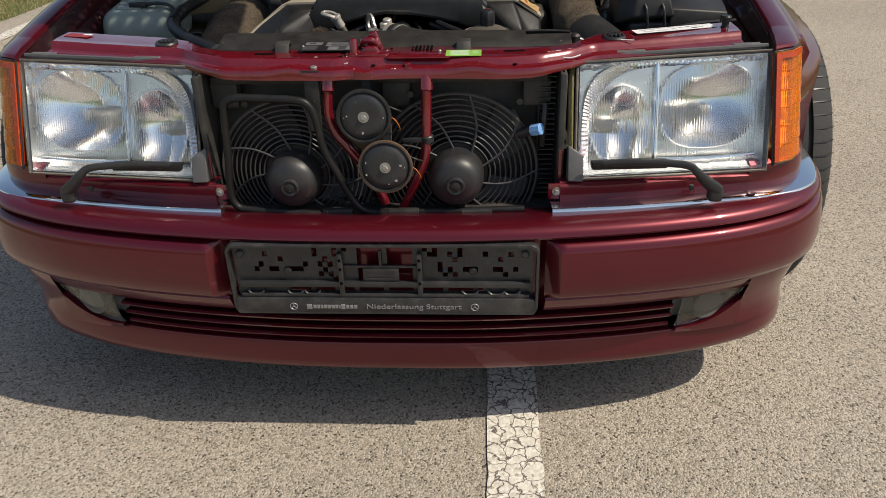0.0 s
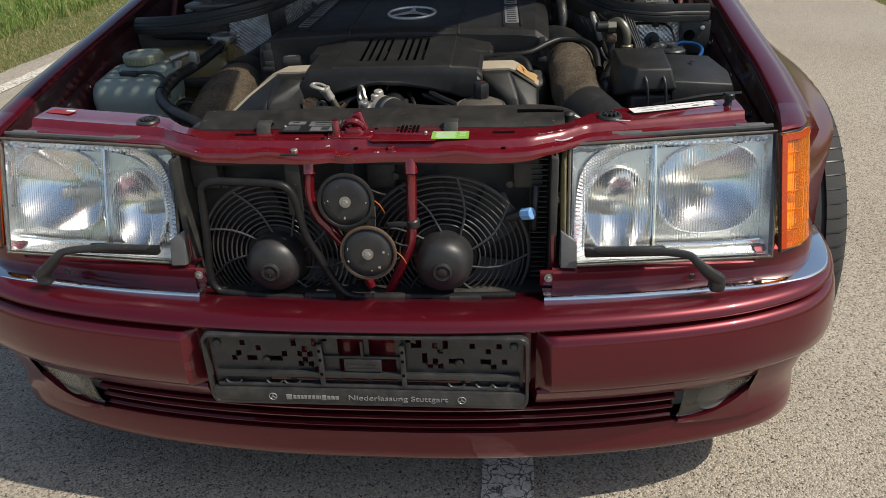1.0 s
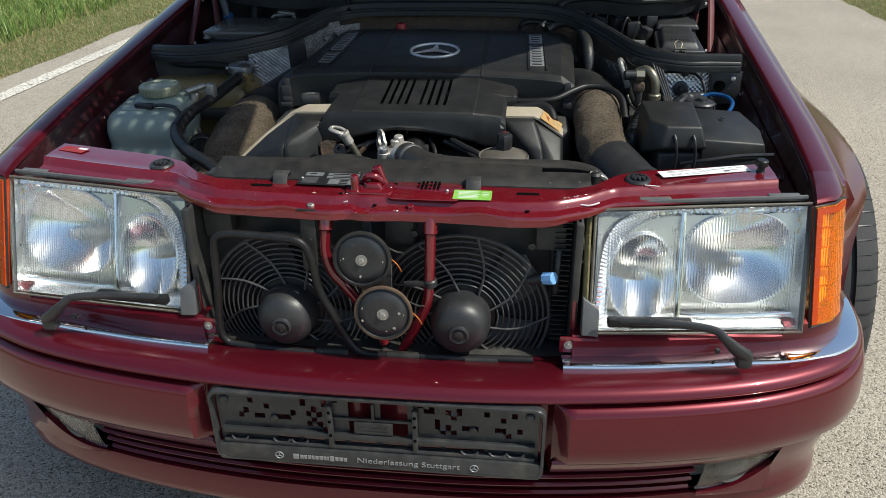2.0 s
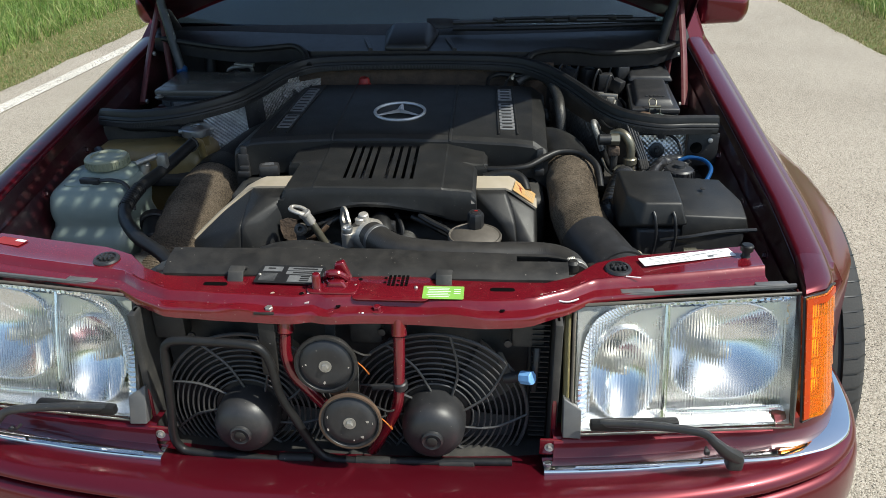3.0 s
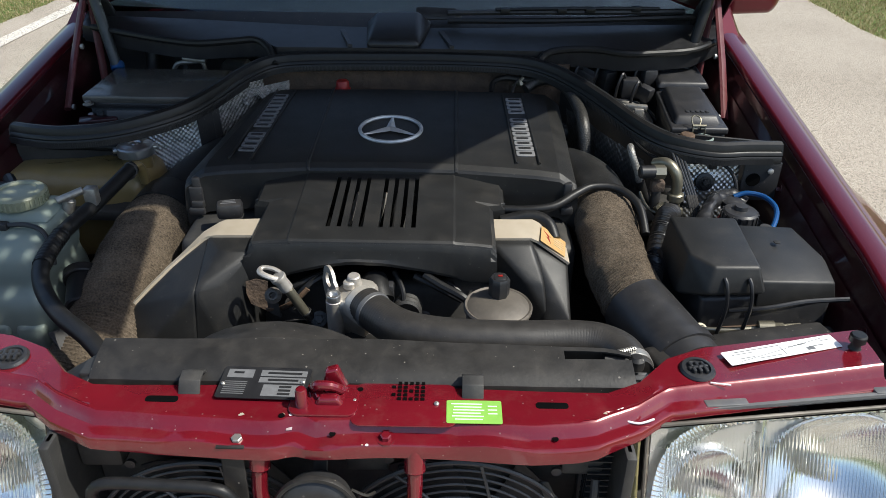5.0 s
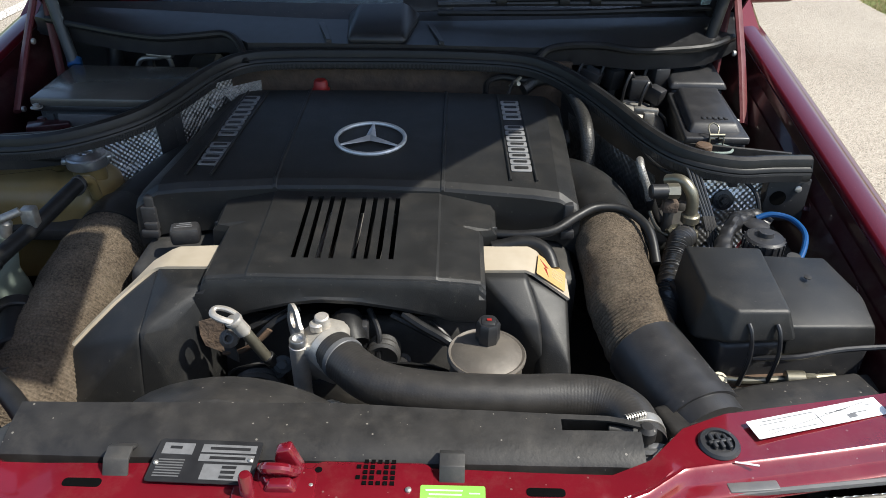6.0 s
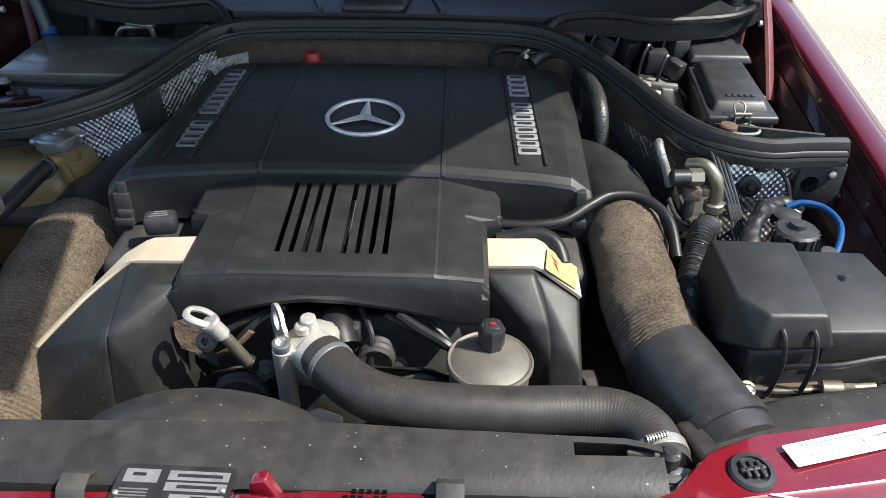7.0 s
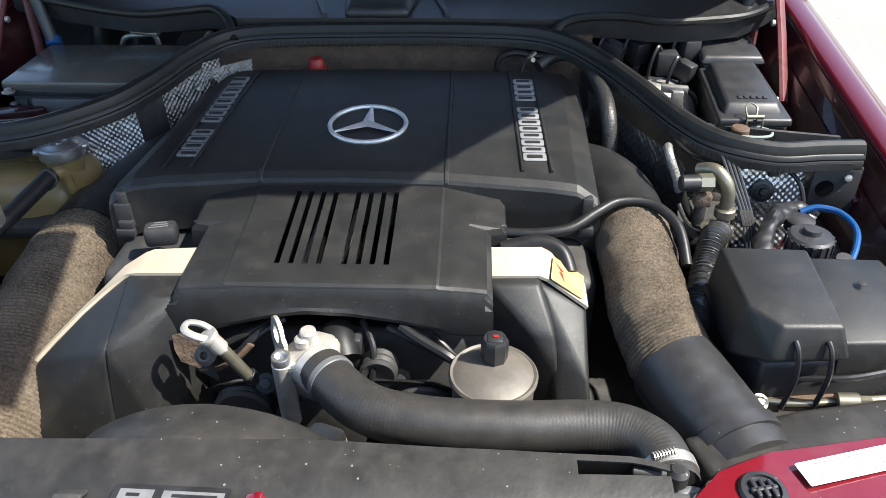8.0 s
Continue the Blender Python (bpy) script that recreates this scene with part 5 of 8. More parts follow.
# ---- number plate holder on the bumper ----
def plate_holder():
    t = thing("plate_holder", "empty dark grey number plate holder with raised lettering", "plate holder", (0, -0.03, 0.31))
    W, H, Z0 = 0.534, 0.140, 0.318
    zc = Z0 + H / 2
    outer = rounded(W, H, 0.016)
    back = sheet([[(x, -0.0405, Z0 + 0.03 + 0.100 * j / 10) for j in range(11)] for x in [-0.258 + 0.516 * i / 60 for i in range(61)]], 0.0025,
                 lambda i, j: (25 <= i < 30 and j in (6, 7, 8, 9)) or (30 < i <= 35 and j in (6, 7, 8, 9)) or (25 <= i < 28 and 2 < j < 6) or (32 < i <= 35 and 2 < j < 6) or (25 <= i <= 35 and j == 1 and i != 30)
                 or (10 < i < 24 and j == 1 and i % 5) or (37 < i < 50 and j == 1 and i % 6)
                 or ((i, j) in {(4, 5), (7, 5), (8, 5), (11, 5), (12, 5), (13, 5), (14, 6), (6, 8), (9, 7), (5, 6), (16, 9), (16, 8), (17, 6), (18, 5), (18, 7), (19, 4), (19, 6), (20, 9), (20, 8), (21, 5), (22, 9),
                                (17, 4), (20, 3), (38, 9), (39, 8), (40, 9), (40, 8), (41, 6), (41, 5), (42, 4), (43, 8), (43, 5), (44, 7), (44, 4), (45, 9), (45, 8), (46, 5), (47, 5), (48, 5), (50, 8), (52, 5), (53, 5), (53, 7),
                                (54, 4), (55, 8), (56, 5)}))
    part("backing", back, HOLDER, t)
    rim = []
    for k, (x, y) in enumerate(outer):
        d = Vector((x, y)).normalized()
        rim.append([(x * 1.0, -0.0400, zc + y), (x, -0.0520, zc + y), (x * 0.995, -0.0545, zc + y * 0.985), (x * 0.982, -0.0545, zc + y * 0.93), (x * 0.978, -0.0500, zc + y * 0.915), (x * 0.978, -0.0400, zc + y * 0.915)])
    rim.append(rim[0])
    part("rim", sheet(rim), HOLDER, t)
    part("lower_strip", prism(rounded(0.526, 0.032, 0.006), 0.012, pose(0, -0.0420, Z0 + 0.016, 90), 0.002), HOLDER, t)
    for z, h in ((Z0 + 0.058, 0.011), (Z0 + 0.0355, 0.008)):
        part("rail", box((0, -0.0455, z), (0.505, 0.008, h), 0.002), HOLDER, t)
    for x in (-0.072, 0.064):
        part("stay", box((x, -0.0470, Z0 + 0.078), (0.009, 0.008, 0.085), 0.002), HOLDER, t)
        for z in (0.062, 0.09, 0.108):
            part("stay_hole", lathe([(0.0028, 0), (0.0028, 0.0006), (0, 0.0006)], (x, -0.0512, Z0 + z), (0, -1, 0), 12), HOLE, t)
    part("cross_stay", box((-0.003, -0.0430, Z0 + 0.092), (0.135, 0.004, 0.005), 0.001), HOLDER, t)
    part("cross_stay", box((-0.003, -0.0430, Z0 + 0.109), (0.005, 0.004, 0.030), 0.001), HOLDER, t)
    part("maker_plate", box((-0.003, -0.0450, Z0 + 0.077), (0.062, 0.004, 0.024), 0.001), HOLDER, t)
    for k, w in enumerate((0.050, 0.042, 0.052)):
        part("raised_print", box((-0.003, -0.0473, Z0 + 0.084 - 0.007 * k), (w, 0.001, 0.003), 0), HOLDER, t)
    for x, z in ((-0.165, 0.083), (0.155, 0.083), (-0.245, 0.116), (0.243, 0.116)):
        part("screw", many(lathe([(0.007, 0), (0.007, 0.002), (0.005, 0.004), (0, 0.004)], (x, -0.0415, Z0 + z), (0, -1, 0), 18)), DULL if abs(x) < 0.2 else HOLDER, t)
    for x in (-0.225, -0.155, -0.125, 0.150, 0.195, 0.222):
        part("clip", many(tube([(x - 0.014, -0.0460, Z0 + 0.045), (x - 0.008, -0.0480, Z0 + 0.039), (x + 0.008, -0.0480, Z0 + 0.039), (x + 0.014, -0.0460, Z0 + 0.045)], 0.0022, 6, 4)), HOLDER, t)
    # maker's word as plain blocks, dealer's words lettered
    x = -0.138
    for w in (0.012, 0.007, 0.006, 0.006, 0.006, 0.007, 0.007, 0.006, 0.004, 0.009, 0.007, 0.007, 0.007):
        part("letter_block", box((x + w / 2, -0.0550, Z0 + 0.0165), (w * 0.8, 0.0012, 0.0100 if w > 0.008 else 0.0072), 0.0002), LETTER, t)
        x += w
    txt = bpy.data.curves.new("lettering", "FONT")
    txt.body, txt.size, txt.extrude = "Niederlassung Stuttgart", 0.0138, 0.0006
    ob = new("lettering", txt)
    ob.matrix_basis = pose(-0.032, -0.0548, Z0 + 0.0125, 90)
    me = bpy.data.meshes.new_from_object(ob)
    bpy.data.objects.remove(ob)
    bm = bmesh.new()
    bm.from_mesh(me)
    xs = [v.co.x for v in bm.verts]
    bmesh.ops.scale(bm, vec=(0.166 / (max(xs) - min(xs)), 1, 1), verts=bm.verts)
    bmesh.ops.transform(bm, matrix=pose(-0.032, -0.0548, Z0 + 0.0125, 90), verts=bm.verts)
    part("lettering", bm, LETTER, t, "silver raised lettering", sharp=0)
    for x in (-0.160, 0.158):
        c = Vector((x, -0.0546, Z0 + 0.0165))
        part("emblem", many(tube([c + Vector((0.0065 * math.cos(a), 0, 0.0065 * math.sin(a))) for a in [k * math.pi / 6 for k in range(12)]], 0.0009, 6, 2, True),
                            *[cyl(c, c + Vector((0.006 * math.cos(a), 0, 0.006 * math.sin(a))), 0.0009, 6) for a in (math.pi / 2, math.pi * 7 / 6, -math.pi / 6)]), LETTER, t)
    t.location += Vector((0, 0.0195, -0.003))


plate_holder()


# ---- behind the grille opening ----
def fan(x, z, r, label):
    t = thing("cooling_fan", label, "fan", (x, 0.165, z - r), group="cooling fans")
    y = 0.138
    ring_r = [0.060 + (r - 0.060) * k / 9 for k in range(10)]
    for k, rr in enumerate(ring_r):
        yy = y - 0.010 * (1 - (k / 9) ** 2)
        part("guard_ring", tube([(x + rr * math.cos(a), yy, z + rr * math.sin(a)) for a in [2 * math.pi * i / 16 for i in range(16)]], 0.0016 if k < 9 else 0.003, 6, 4, True), GUARD, t)
    for k in range(9):
        a = 2 * math.pi * k / 9 + 0.25
        part("guard_spoke", tube([(x + (0.045 + (r - 0.045) * f) * math.cos(a + 0.45 * f), y - 0.013 + 0.011 * f * f, z + (0.045 + (r - 0.045) * f) * math.sin(a + 0.45 * f)) for f in (0, 0.5, 1)], 0.0021, 6, 4), GUARD, t)
    for k in range(5):
        a = 2 * math.pi * k / 5 + 0.4
        rows = []
        for i in range(7):
            rr = 0.04 + (r - 0.048) * i / 6
            sp = 0.42 - 0.10 * i / 6
            rows.append([(x + rr * math.cos(a + da * sp + 0.3 * i / 6), 0.160 + 0.012 * da, z + rr * math.sin(a + da * sp + 0.3 * i / 6)) for da in (-1, -0.33, 0.33, 1)])
        part("fan_blade", sheet(rows, 0.002), BLACK, t)
    motor = part("motor", lathe([(0.052, 0.0), (0.052, 0.012), (0.049, 0.016), (0.049, 0.042), (0.047, 0.056), (0.040, 0.068), (0.030, 0.0735), (0.017, 0.0755), (0.0165, 0.080), (0.014, 0.0815), (0.011, 0.080), (0.0, 0.080)],
                                (x, 0.146, z), (0, -1, 0), 48), BLACK, t, "domed black fan motor")
    part("motor_collar", lathe([(0.058, 0), (0.060, 0.006), (0.056, 0.012), (0.054, 0.012)], (x, 0.142, z), (0, -1, 0), 48), DULL, motor)
    part("shaft_cap", lathe([(0.0085, 0), (0.0085, 0.002), (0.006, 0.003), (0, 0.003)], (x, 0.066, z), (0, -1, 0), 20), DULL, motor)


fan(-0.168, 0.512, 0.138, "black ring-guarded electric cooling fan with domed motor")
fan(0.124, 0.514, 0.144, "larger black ring-guarded electric cooling fan")

shroud = thing("fan_shroud", "black plastic fan shroud behind the grille opening", "fan shroud", (0, 0.19, 0.42))
bm = box((-0.010, 0.190, 0.56), (0.60, 0.010, 0.29), 0.003)
part("panel", bm, DARK, shroud)
part("top_band", box((-0.01, 0.160, 0.684), (0.585, 0.045, 0.014), 0.003), DULL, shroud)
for x in (-0.285, 0.02, 0.265):
    part("corner_web", box((x, 0.163, 0.655), (0.05, 0.03, 0.05), 0.006), DARK, shroud)
for x, z in ((-0.25, 0.64), (0.06, 0.64), (0.235, 0.64), (0.045, 0.655)):
    part("stud", lathe([(0.006, 0), (0.006, 0.004), (0, 0.005)], (x, 0.147, z), (0, -1, 0), 14), BLACK, shroud)
fins = thing("condenser", "black finned condenser edge beside the fan", "condenser", (0.285, 0.18, 0.42))
for k in range(24):
    part("fin", box((0.284, 0.160, 0.465 + 0.0095 * k), (0.026, 0.03, 0.0022), 0), DARK, fins)
part("end_tank", box((0.284, 0.178, 0.57), (0.034, 0.014, 0.26), 0.003), DARK, fins)
part("pipe_loop", tube([(0.276, 0.140, 0.56), (0.276, 0.128, 0.60), (0.277, 0.126, 0.62), (0.278, 0.135, 0.64)], 0.005, 10, 6), BLACK, fins)
sensor = thing("pressure_switch", "black switch with pale blue connector cap", "switch", (0.255, 0.13, 0.55))
part("body", cyl((0.232, 0.135, 0.583), (0.258, 0.122, 0.597), 0.0085, 16, 0.002), BLACK, sensor)
part("cap", cyl((0.256, 0.122, 0.596), (0.272, 0.112, 0.602), 0.0105, 8, 0.001), PALEBLUE, sensor)
part("bracket", hull([(0.215, 0.14, 0.625), (0.228, 0.14, 0.63), (0.245, 0.13, 0.585), (0.232, 0.13, 0.575), (0.215, 0.145, 0.625), (0.245, 0.136, 0.585)], 0.002), DULL, sensor)


def horn(c, label):
    t = thing("horn", label, "horn", (c[0], c[1] + 0.03, c[2] - 0.045), group="horns")
    ax = Vector((0.0, -0.93, 0.10)).normalized()
    part("disc", lathe([(0.020, -0.030), (0.036, -0.024), (0.040, -0.012), (0.0425, -0.004), (0.0460, -0.003), (0.0468, 0.0), (0.0460, 0.003), (0.0420, 0.0035), (0.0400, 0.0), (0.034, 0.0045), (0.026, 0.0062), (0.016, 0.0052), (0.0, 0.005)],
                              c, ax, 56), BLACK, t)
    part("rim", lathe([(0.0462, -0.0036), (0.0472, 0.0), (0.0462, 0.0036), (0.0436, 0.0040), (0.0436, -0.0040)], c, ax, 56), RUST if c[2] < 0.6 else DULL, t, "crimped rim")
    part("nut", bolt(Vector(c) + ax * 0.005, ax, 0.0055), STEEL, t)
    rng = random.Random(int(c[2] * 1000))
    for k in range(6):
        a, r = rng.uniform(0, 6.28), rng.uniform(0.025, 0.037)
        q = ax.to_track_quat("Z", "Y").to_matrix() @ Vector((r * math.cos(a), r * math.sin(a), 0.0052 if r < 0.03 else 0.0035))
        rr = rng.uniform(0.0012, 0.0036)
        part("paint_chip", prism([(rr * rng.uniform(0.5, 1.2) * math.cos(b), rr * rng.uniform(0.5, 1.2) * math.sin(b)) for b in [k2 * 0.9 for k2 in range(7)]], 0.0012, Matrix.Translation(Vector(c) + q) @ ax.to_track_quat("Z", "Y").to_matrix().to_4x4()), ALU, t)
    part("strap", hull([(c[0] + dx, c[1] + dy, c[2] + dz) for dx in (-0.008, 0.008) for dy, dz in ((0.030, -0.01), (0.034, -0.01), (0.05, 0.06), (0.054, 0.06))], 0.001, 1), DULL, t)
    part("wire", tube([(c[0] + 0.038, c[1] + 0.02, c[2] - 0.005), (c[0] + 0.052, c[1] + 0.012, c[2] - 0.012), (c[0] + 0.058, c[1] + 0.02, c[2] - 0.03), (c[0] + 0.05, c[1] + 0.05, c[2] - 0.045)], 0.0010, 6, 6), ORANGE_WIRE, t)
    part("terminal", tube([(c[0] + 0.036, c[1] + 0.02, c[2] + 0.012), (c[0] + 0.052, c[1] + 0.018, c[2] + 0.006), (c[0] + 0.060, c[1] + 0.03, c[2] - 0.002)], 0.0018, 6, 4), DULL, t)


horn((-0.029, 0.084, 0.637), "worn black disc horn with chipped paint")
horn((0.006, 0.056, 0.557), "worn black disc horn with rusty rim")

brace = thing("latch_brace", "red painted tubular brace from the lock panel", "brace", (0, 0.12, 0.44))
part("brace_tube", tube([(-0.091, 0.118, 0.70), (-0.092, 0.112, 0.672), (-0.094, 0.108, 0.635), (-0.085, 0.106, 0.602), (-0.062, 0.106, 0.570), (-0.030, 0.11, 0.52), (-0.006, 0.115, 0.46)], 0.0088, 12, 8), PAINT_IN, brace)
part("brace_tube", tube([(0.076, 0.118, 0.70), (0.076, 0.110, 0.66), (0.074, 0.104, 0.60), (0.070, 0.102, 0.555), (0.055, 0.104, 0.515), (0.035, 0.11, 0.47), (0.02, 0.115, 0.44)], 0.0088, 12, 8), PAINT_IN, brace)
for x in (-0.091, 0.076):
    part("socket", cyl((x, 0.120, 0.702), (x, 0.110, 0.672), 0.0118, 16, 0.002), PAINT_IN, brace)
part("gusset", hull([(-0.105, 0.112, 0.612), (-0.06, 0.112, 0.628), (0.0, 0.112, 0.585), (-0.02, 0.112, 0.55), (-0.105, 0.116, 0.612), (0.0, 0.116, 0.585), (-0.06, 0.116, 0.628), (-0.02, 0.116, 0.55)], 0.003), RUST, brace)
part("strap", box((0.055, 0.100, 0.588), (0.045, 0.006, 0.009), 0.001, (0, -5, 0)), BLACK, brace)
part("clamp", cyl((0.076, 0.104, 0.582), (0.075, 0.103, 0.596), 0.0112, 14, 0.002), BLACK, brace)

plate = thing("bracket_strip", "dull black flat steel bracket bolted to the lock panel", "bracket", (-0.118, 0.10, 0.60))
part("strip", hull([(x, y, z) for x in (-0.130, -0.105) for y, z in ((0.106, 0.708), (0.110, 0.708), (0.098, 0.605), (0.101, 0.603))], 0.0015), DULL, plate)
part("foot", box((-0.1175, 0.116, 0.7095), (0.03, 0.028, 0.003), 0.001), DULL, plate)

loop = thing("cooler_pipe", "dull black bent cooler pipe across the opening", "pipe", (-0.2, 0.09, 0.46))
part("pipe", tube([(0.245, 0.085, 0.462), (0.12, 0.083, 0.459), (0.0, 0.082, 0.457), (-0.040, 0.082, 0.461), (-0.060, 0.082, 0.482), (-0.085, 0.084, 0.535), (-0.104, 0.086, 0.580), (-0.112, 0.088, 0.630), (-0.122, 0.088, 0.655), (-0.142, 0.088, 0.665),
                   (-0.20, 0.088, 0.669), (-0.245, 0.088, 0.670), (-0.264, 0.088, 0.662), (-0.270, 0.088, 0.640), (-0.275, 0.086, 0.56), (-0.281, 0.084, 0.50), (-0.275, 0.083, 0.473), (-0.255, 0.082, 0.463), (-0.19, 0.081, 0.459), (-0.10, 0.081, 0.452)], 0.0068, 12, 6), RUBBER, loop)
for x in (-0.09, 0.03, 0.16):
    part("sleeve", cyl((x - 0.028, 0.0825, 0.4565), (x + 0.028, 0.0825, 0.4575), 0.0082, 12, 0.002), DULL, loop)

# stickers and plugs on the lock panel
for x in (-0.40, 0.40):
    t = thing("round_plug", "black round rubber plug with moulded letters on the lock panel", "plug", (x, 0.22, 0.727), group="lock panel plugs")
    part("flange", lathe([(0.0200, 0), (0.0205, 0.002), (0.0185, 0.005), (0.0145, 0.0055), (0.0140, 0.003), (0, 0.003)], (x, 0.22, cross_z(x)), (0, -0.05, 1), 40), BLACK, t)
    part("grip", many(box((x, 0.22, cross_z(x) + 0.0050), (0.024, 0.0045, 0.005), 0.0015, (0, 0, 12)), *[box((x + d, 0.22, cross_z(x) + 0.0050), (0.004, 0.018, 0.005), 0.0012, (0, 0, 12)) for d in (-0.007, 0.0, 0.007)]), BLACK, t)


def sticker(name, label, c, w, h, rz, m, lines, ink=INK, cat="sticker"):
    t = thing(name, label, cat, c)
    base = pose(*c, 0, 0, rz) @ pose(0, 0, 0, lerp([(0, 0), (1, 0)], 0))
    part("sheet", prism(rounded(w, h, min(w, h) * 0.06), 0.0006, base), m, t)
    for x, y, lw, lh in lines:
        part("print_bar", prism([(-lw / 2, -lh / 2), (lw / 2, -lh / 2), (lw / 2, lh / 2), (-lw / 2, lh / 2)], 0.0003, base @ pose(x, y, 0.0006)), ink, t)
    return t


sticker("service_label", "lime green service label stuck on the red lock panel", (0.139, 0.1465, 0.7252), 0.060, 0.036, 0, GREEN,
        [(-0.008 + 0.001 * (k % 3), 0.012 - 0.0048 * k, 0.034 - 0.004 * (k % 2), 0.0014) for k in range(6)] + [(0.020, 0.009 - 0.006 * k, 0.010, 0.0013) for k in range(3)], WHITE)
sticker("belt_diagram_label", "white printed diagram label on the lock panel", (0.510, 0.2555, 0.7335), 0.152, 0.0245, 15.5, WHITE,
        [(-0.03, 0.008, 0.06, 0.001), (-0.05, 0.004, 0.03, 0.0008), (0.02, 0.003, 0.02, 0.0008), (0.0, -0.002, 0.0006, 0.016), (0.03, 0.004, 0.012, 0.001), (0.045, -0.003, 0.02, 0.001), (-0.05, -0.004, 0.02, 0.0008),
         (0.062, 0.004, 0.010, 0.0008), (-0.02, -0.008, 0.03, 0.0008), (0.036, -0.006, 0.010, 0.005)], DIM_PRINT)
part("print_bar", prism([(-0.06, -0.009), (0.06, 0.008), (0.06, 0.0086), (-0.06, -0.0084)], 0.0003, pose(0.510, 0.2555, 0.7341, 0, 0, 15.5)), DIM_PRINT, bpy.data.objects["belt_diagram_label"])
sticker("warning_label", "small red and white label on the lock panel", (-0.585, 0.268, 0.7338), 0.052, 0.022, -14, RED, [(0.016, 0.006, 0.018, 0.007)], WHITE)
t = thing("data_plate", "riveted black and silver data plate on the lock panel", "data plate", (-0.096, 0.183, 0.7285))
base = pose(-0.096, 0.1835, 0.7292, 2, 0, -1.5) @ Matrix.Scale(1.14, 4)
part("sheet", prism(rounded(0.088, 0.045, 0.003), 0.0009, base), INK, t)
for x, y, w, h in ((-0.026, 0.012, 0.026, 0.012), (0.017, 0.0135, 0.046, 0.0085), (0.017, 0.0035, 0.046, 0.0075), (0.020, -0.011, 0.040, 0.016)):
    part("silver_field", prism([(-w / 2, -h / 2), (w / 2, -h / 2), (w / 2, h / 2), (-w / 2, h / 2)], 0.0003, base @ pose(x, y, 0.0009)), DIM_PRINT, t)
for k in range(7):
    part("print_bar", prism([(-0.011, -0.0006), (0.011, -0.0006), (0.011, 0.0006), (-0.011, 0.0006)], 0.0003, base @ pose(-0.028, 0.0 - 0.0028 * k, 0.0009)), GREY, t)
for x, y, w in ((0.018, 0.0135, 0.034), (0.018, 0.0035, 0.030), (0.022, -0.006, 0.012), (0.022, -0.011, 0.012), (0.022, -0.016, 0.012), (-0.028, 0.013, 0.010)):
    part("print_bar", prism([(-w / 2, -0.0014), (w / 2, -0.0014), (w / 2, 0.0014), (-w / 2, 0.0014)], 0.0002, base @ pose(x, y, 0.0013)), INK, t)
for x, y in ((-0.040, -0.004), (0.038, 0.002)):
    part("rivet", lathe([(0.0026, 0), (0.0026, 0.0015), (0.0012, 0.0028), (0, 0.0028)], base @ Vector((x, y, 0.0009)), (0, 0, 1), 12), STEEL, t)
t = thing("bump_stop", "small black rubber bonnet stop on the lock panel", "rubber stop", (0.600, 0.262, 0.733))
part("post", many(lathe([(0.008, 0), (0.006, 0.003), (0.006, 0.010), (0.0098, 0.011), (0.0098, 0.019), (0.008, 0.021), (0, 0.021)], (0.600, 0.262, 0.733), (0, 0, 1), 20)), RUBBER, t)


# ---- the engine ----
engine = thing("engine", "large engine under charcoal plastic covers with silver emblem", "engine", (0, 0.72, 0.36))


def top_z(y):
    return 0.786 + (y - 0.675) * 0.045


# upper intake cover: raised centre, stepped sides
rows = []
for j in range(13):
    y = 0.672 + (0.985 - 0.672) * j / 12
    f = j / 12
    l, r = -0.300 + 0.042 * f, 0.300 + 0.008 * f
    z = top_z(y)
    rows.append([(l - 0.022, y - 0.005, z - 0.075), (l - 0.020, y, z - 0.034), (l - 0.019, y, z - 0.026), (l - 0.015, y, z - 0.022), (l + 0.010, y, z - 0.006), (l + 0.014, y, z - 0.0042), (l + 0.05, y, z - 0.0015), (-0.125, y, z), (-0.1235, y, z + 0.0025), (-0.120, y, z + 0.0025), (-0.1185, y, z), (0, y, z + 0.002),
                 (0.1165, y, z), (0.118, y, z + 0.0025), (0.1215, y, z + 0.0025), (0.123, y, z), (r - 0.05, y, z - 0.0015), (r - 0.014, y, z - 0.0042), (r - 0.010, y, z - 0.006), (r + 0.013, y, z - 0.022), (r + 0.016, y, z - 0.026), (r + 0.017, y, z - 0.034), (r + 0.019, y - 0.005, z - 0.075)])
for y, dz in ((0.668, 0.0012), (0.659, 0.0075), (0.656, 0.012), (0.6545, 0.075)):
    rows.insert(0, [(x, y - (0.0 if abs(x) < 0.13 else 0.020 * (abs(x) - 0.13) / 0.17), min(z, rows[-1][0][2] + 1) - dz * (1 if z > 0.74 else 0)) for x, _, z in [(p[0], p[1], p[2]) for p in rows[0 if len(rows) == 13 else -13]]])
rows.append([(x, 0.992, z - 0.03 if z > 0.75 else z) for x, _, z in rows[-1]])
cover = part("intake_cover", sheet(rows, 0.003), COVER, engine, "charcoal textured plastic intake cover", sharp=16)
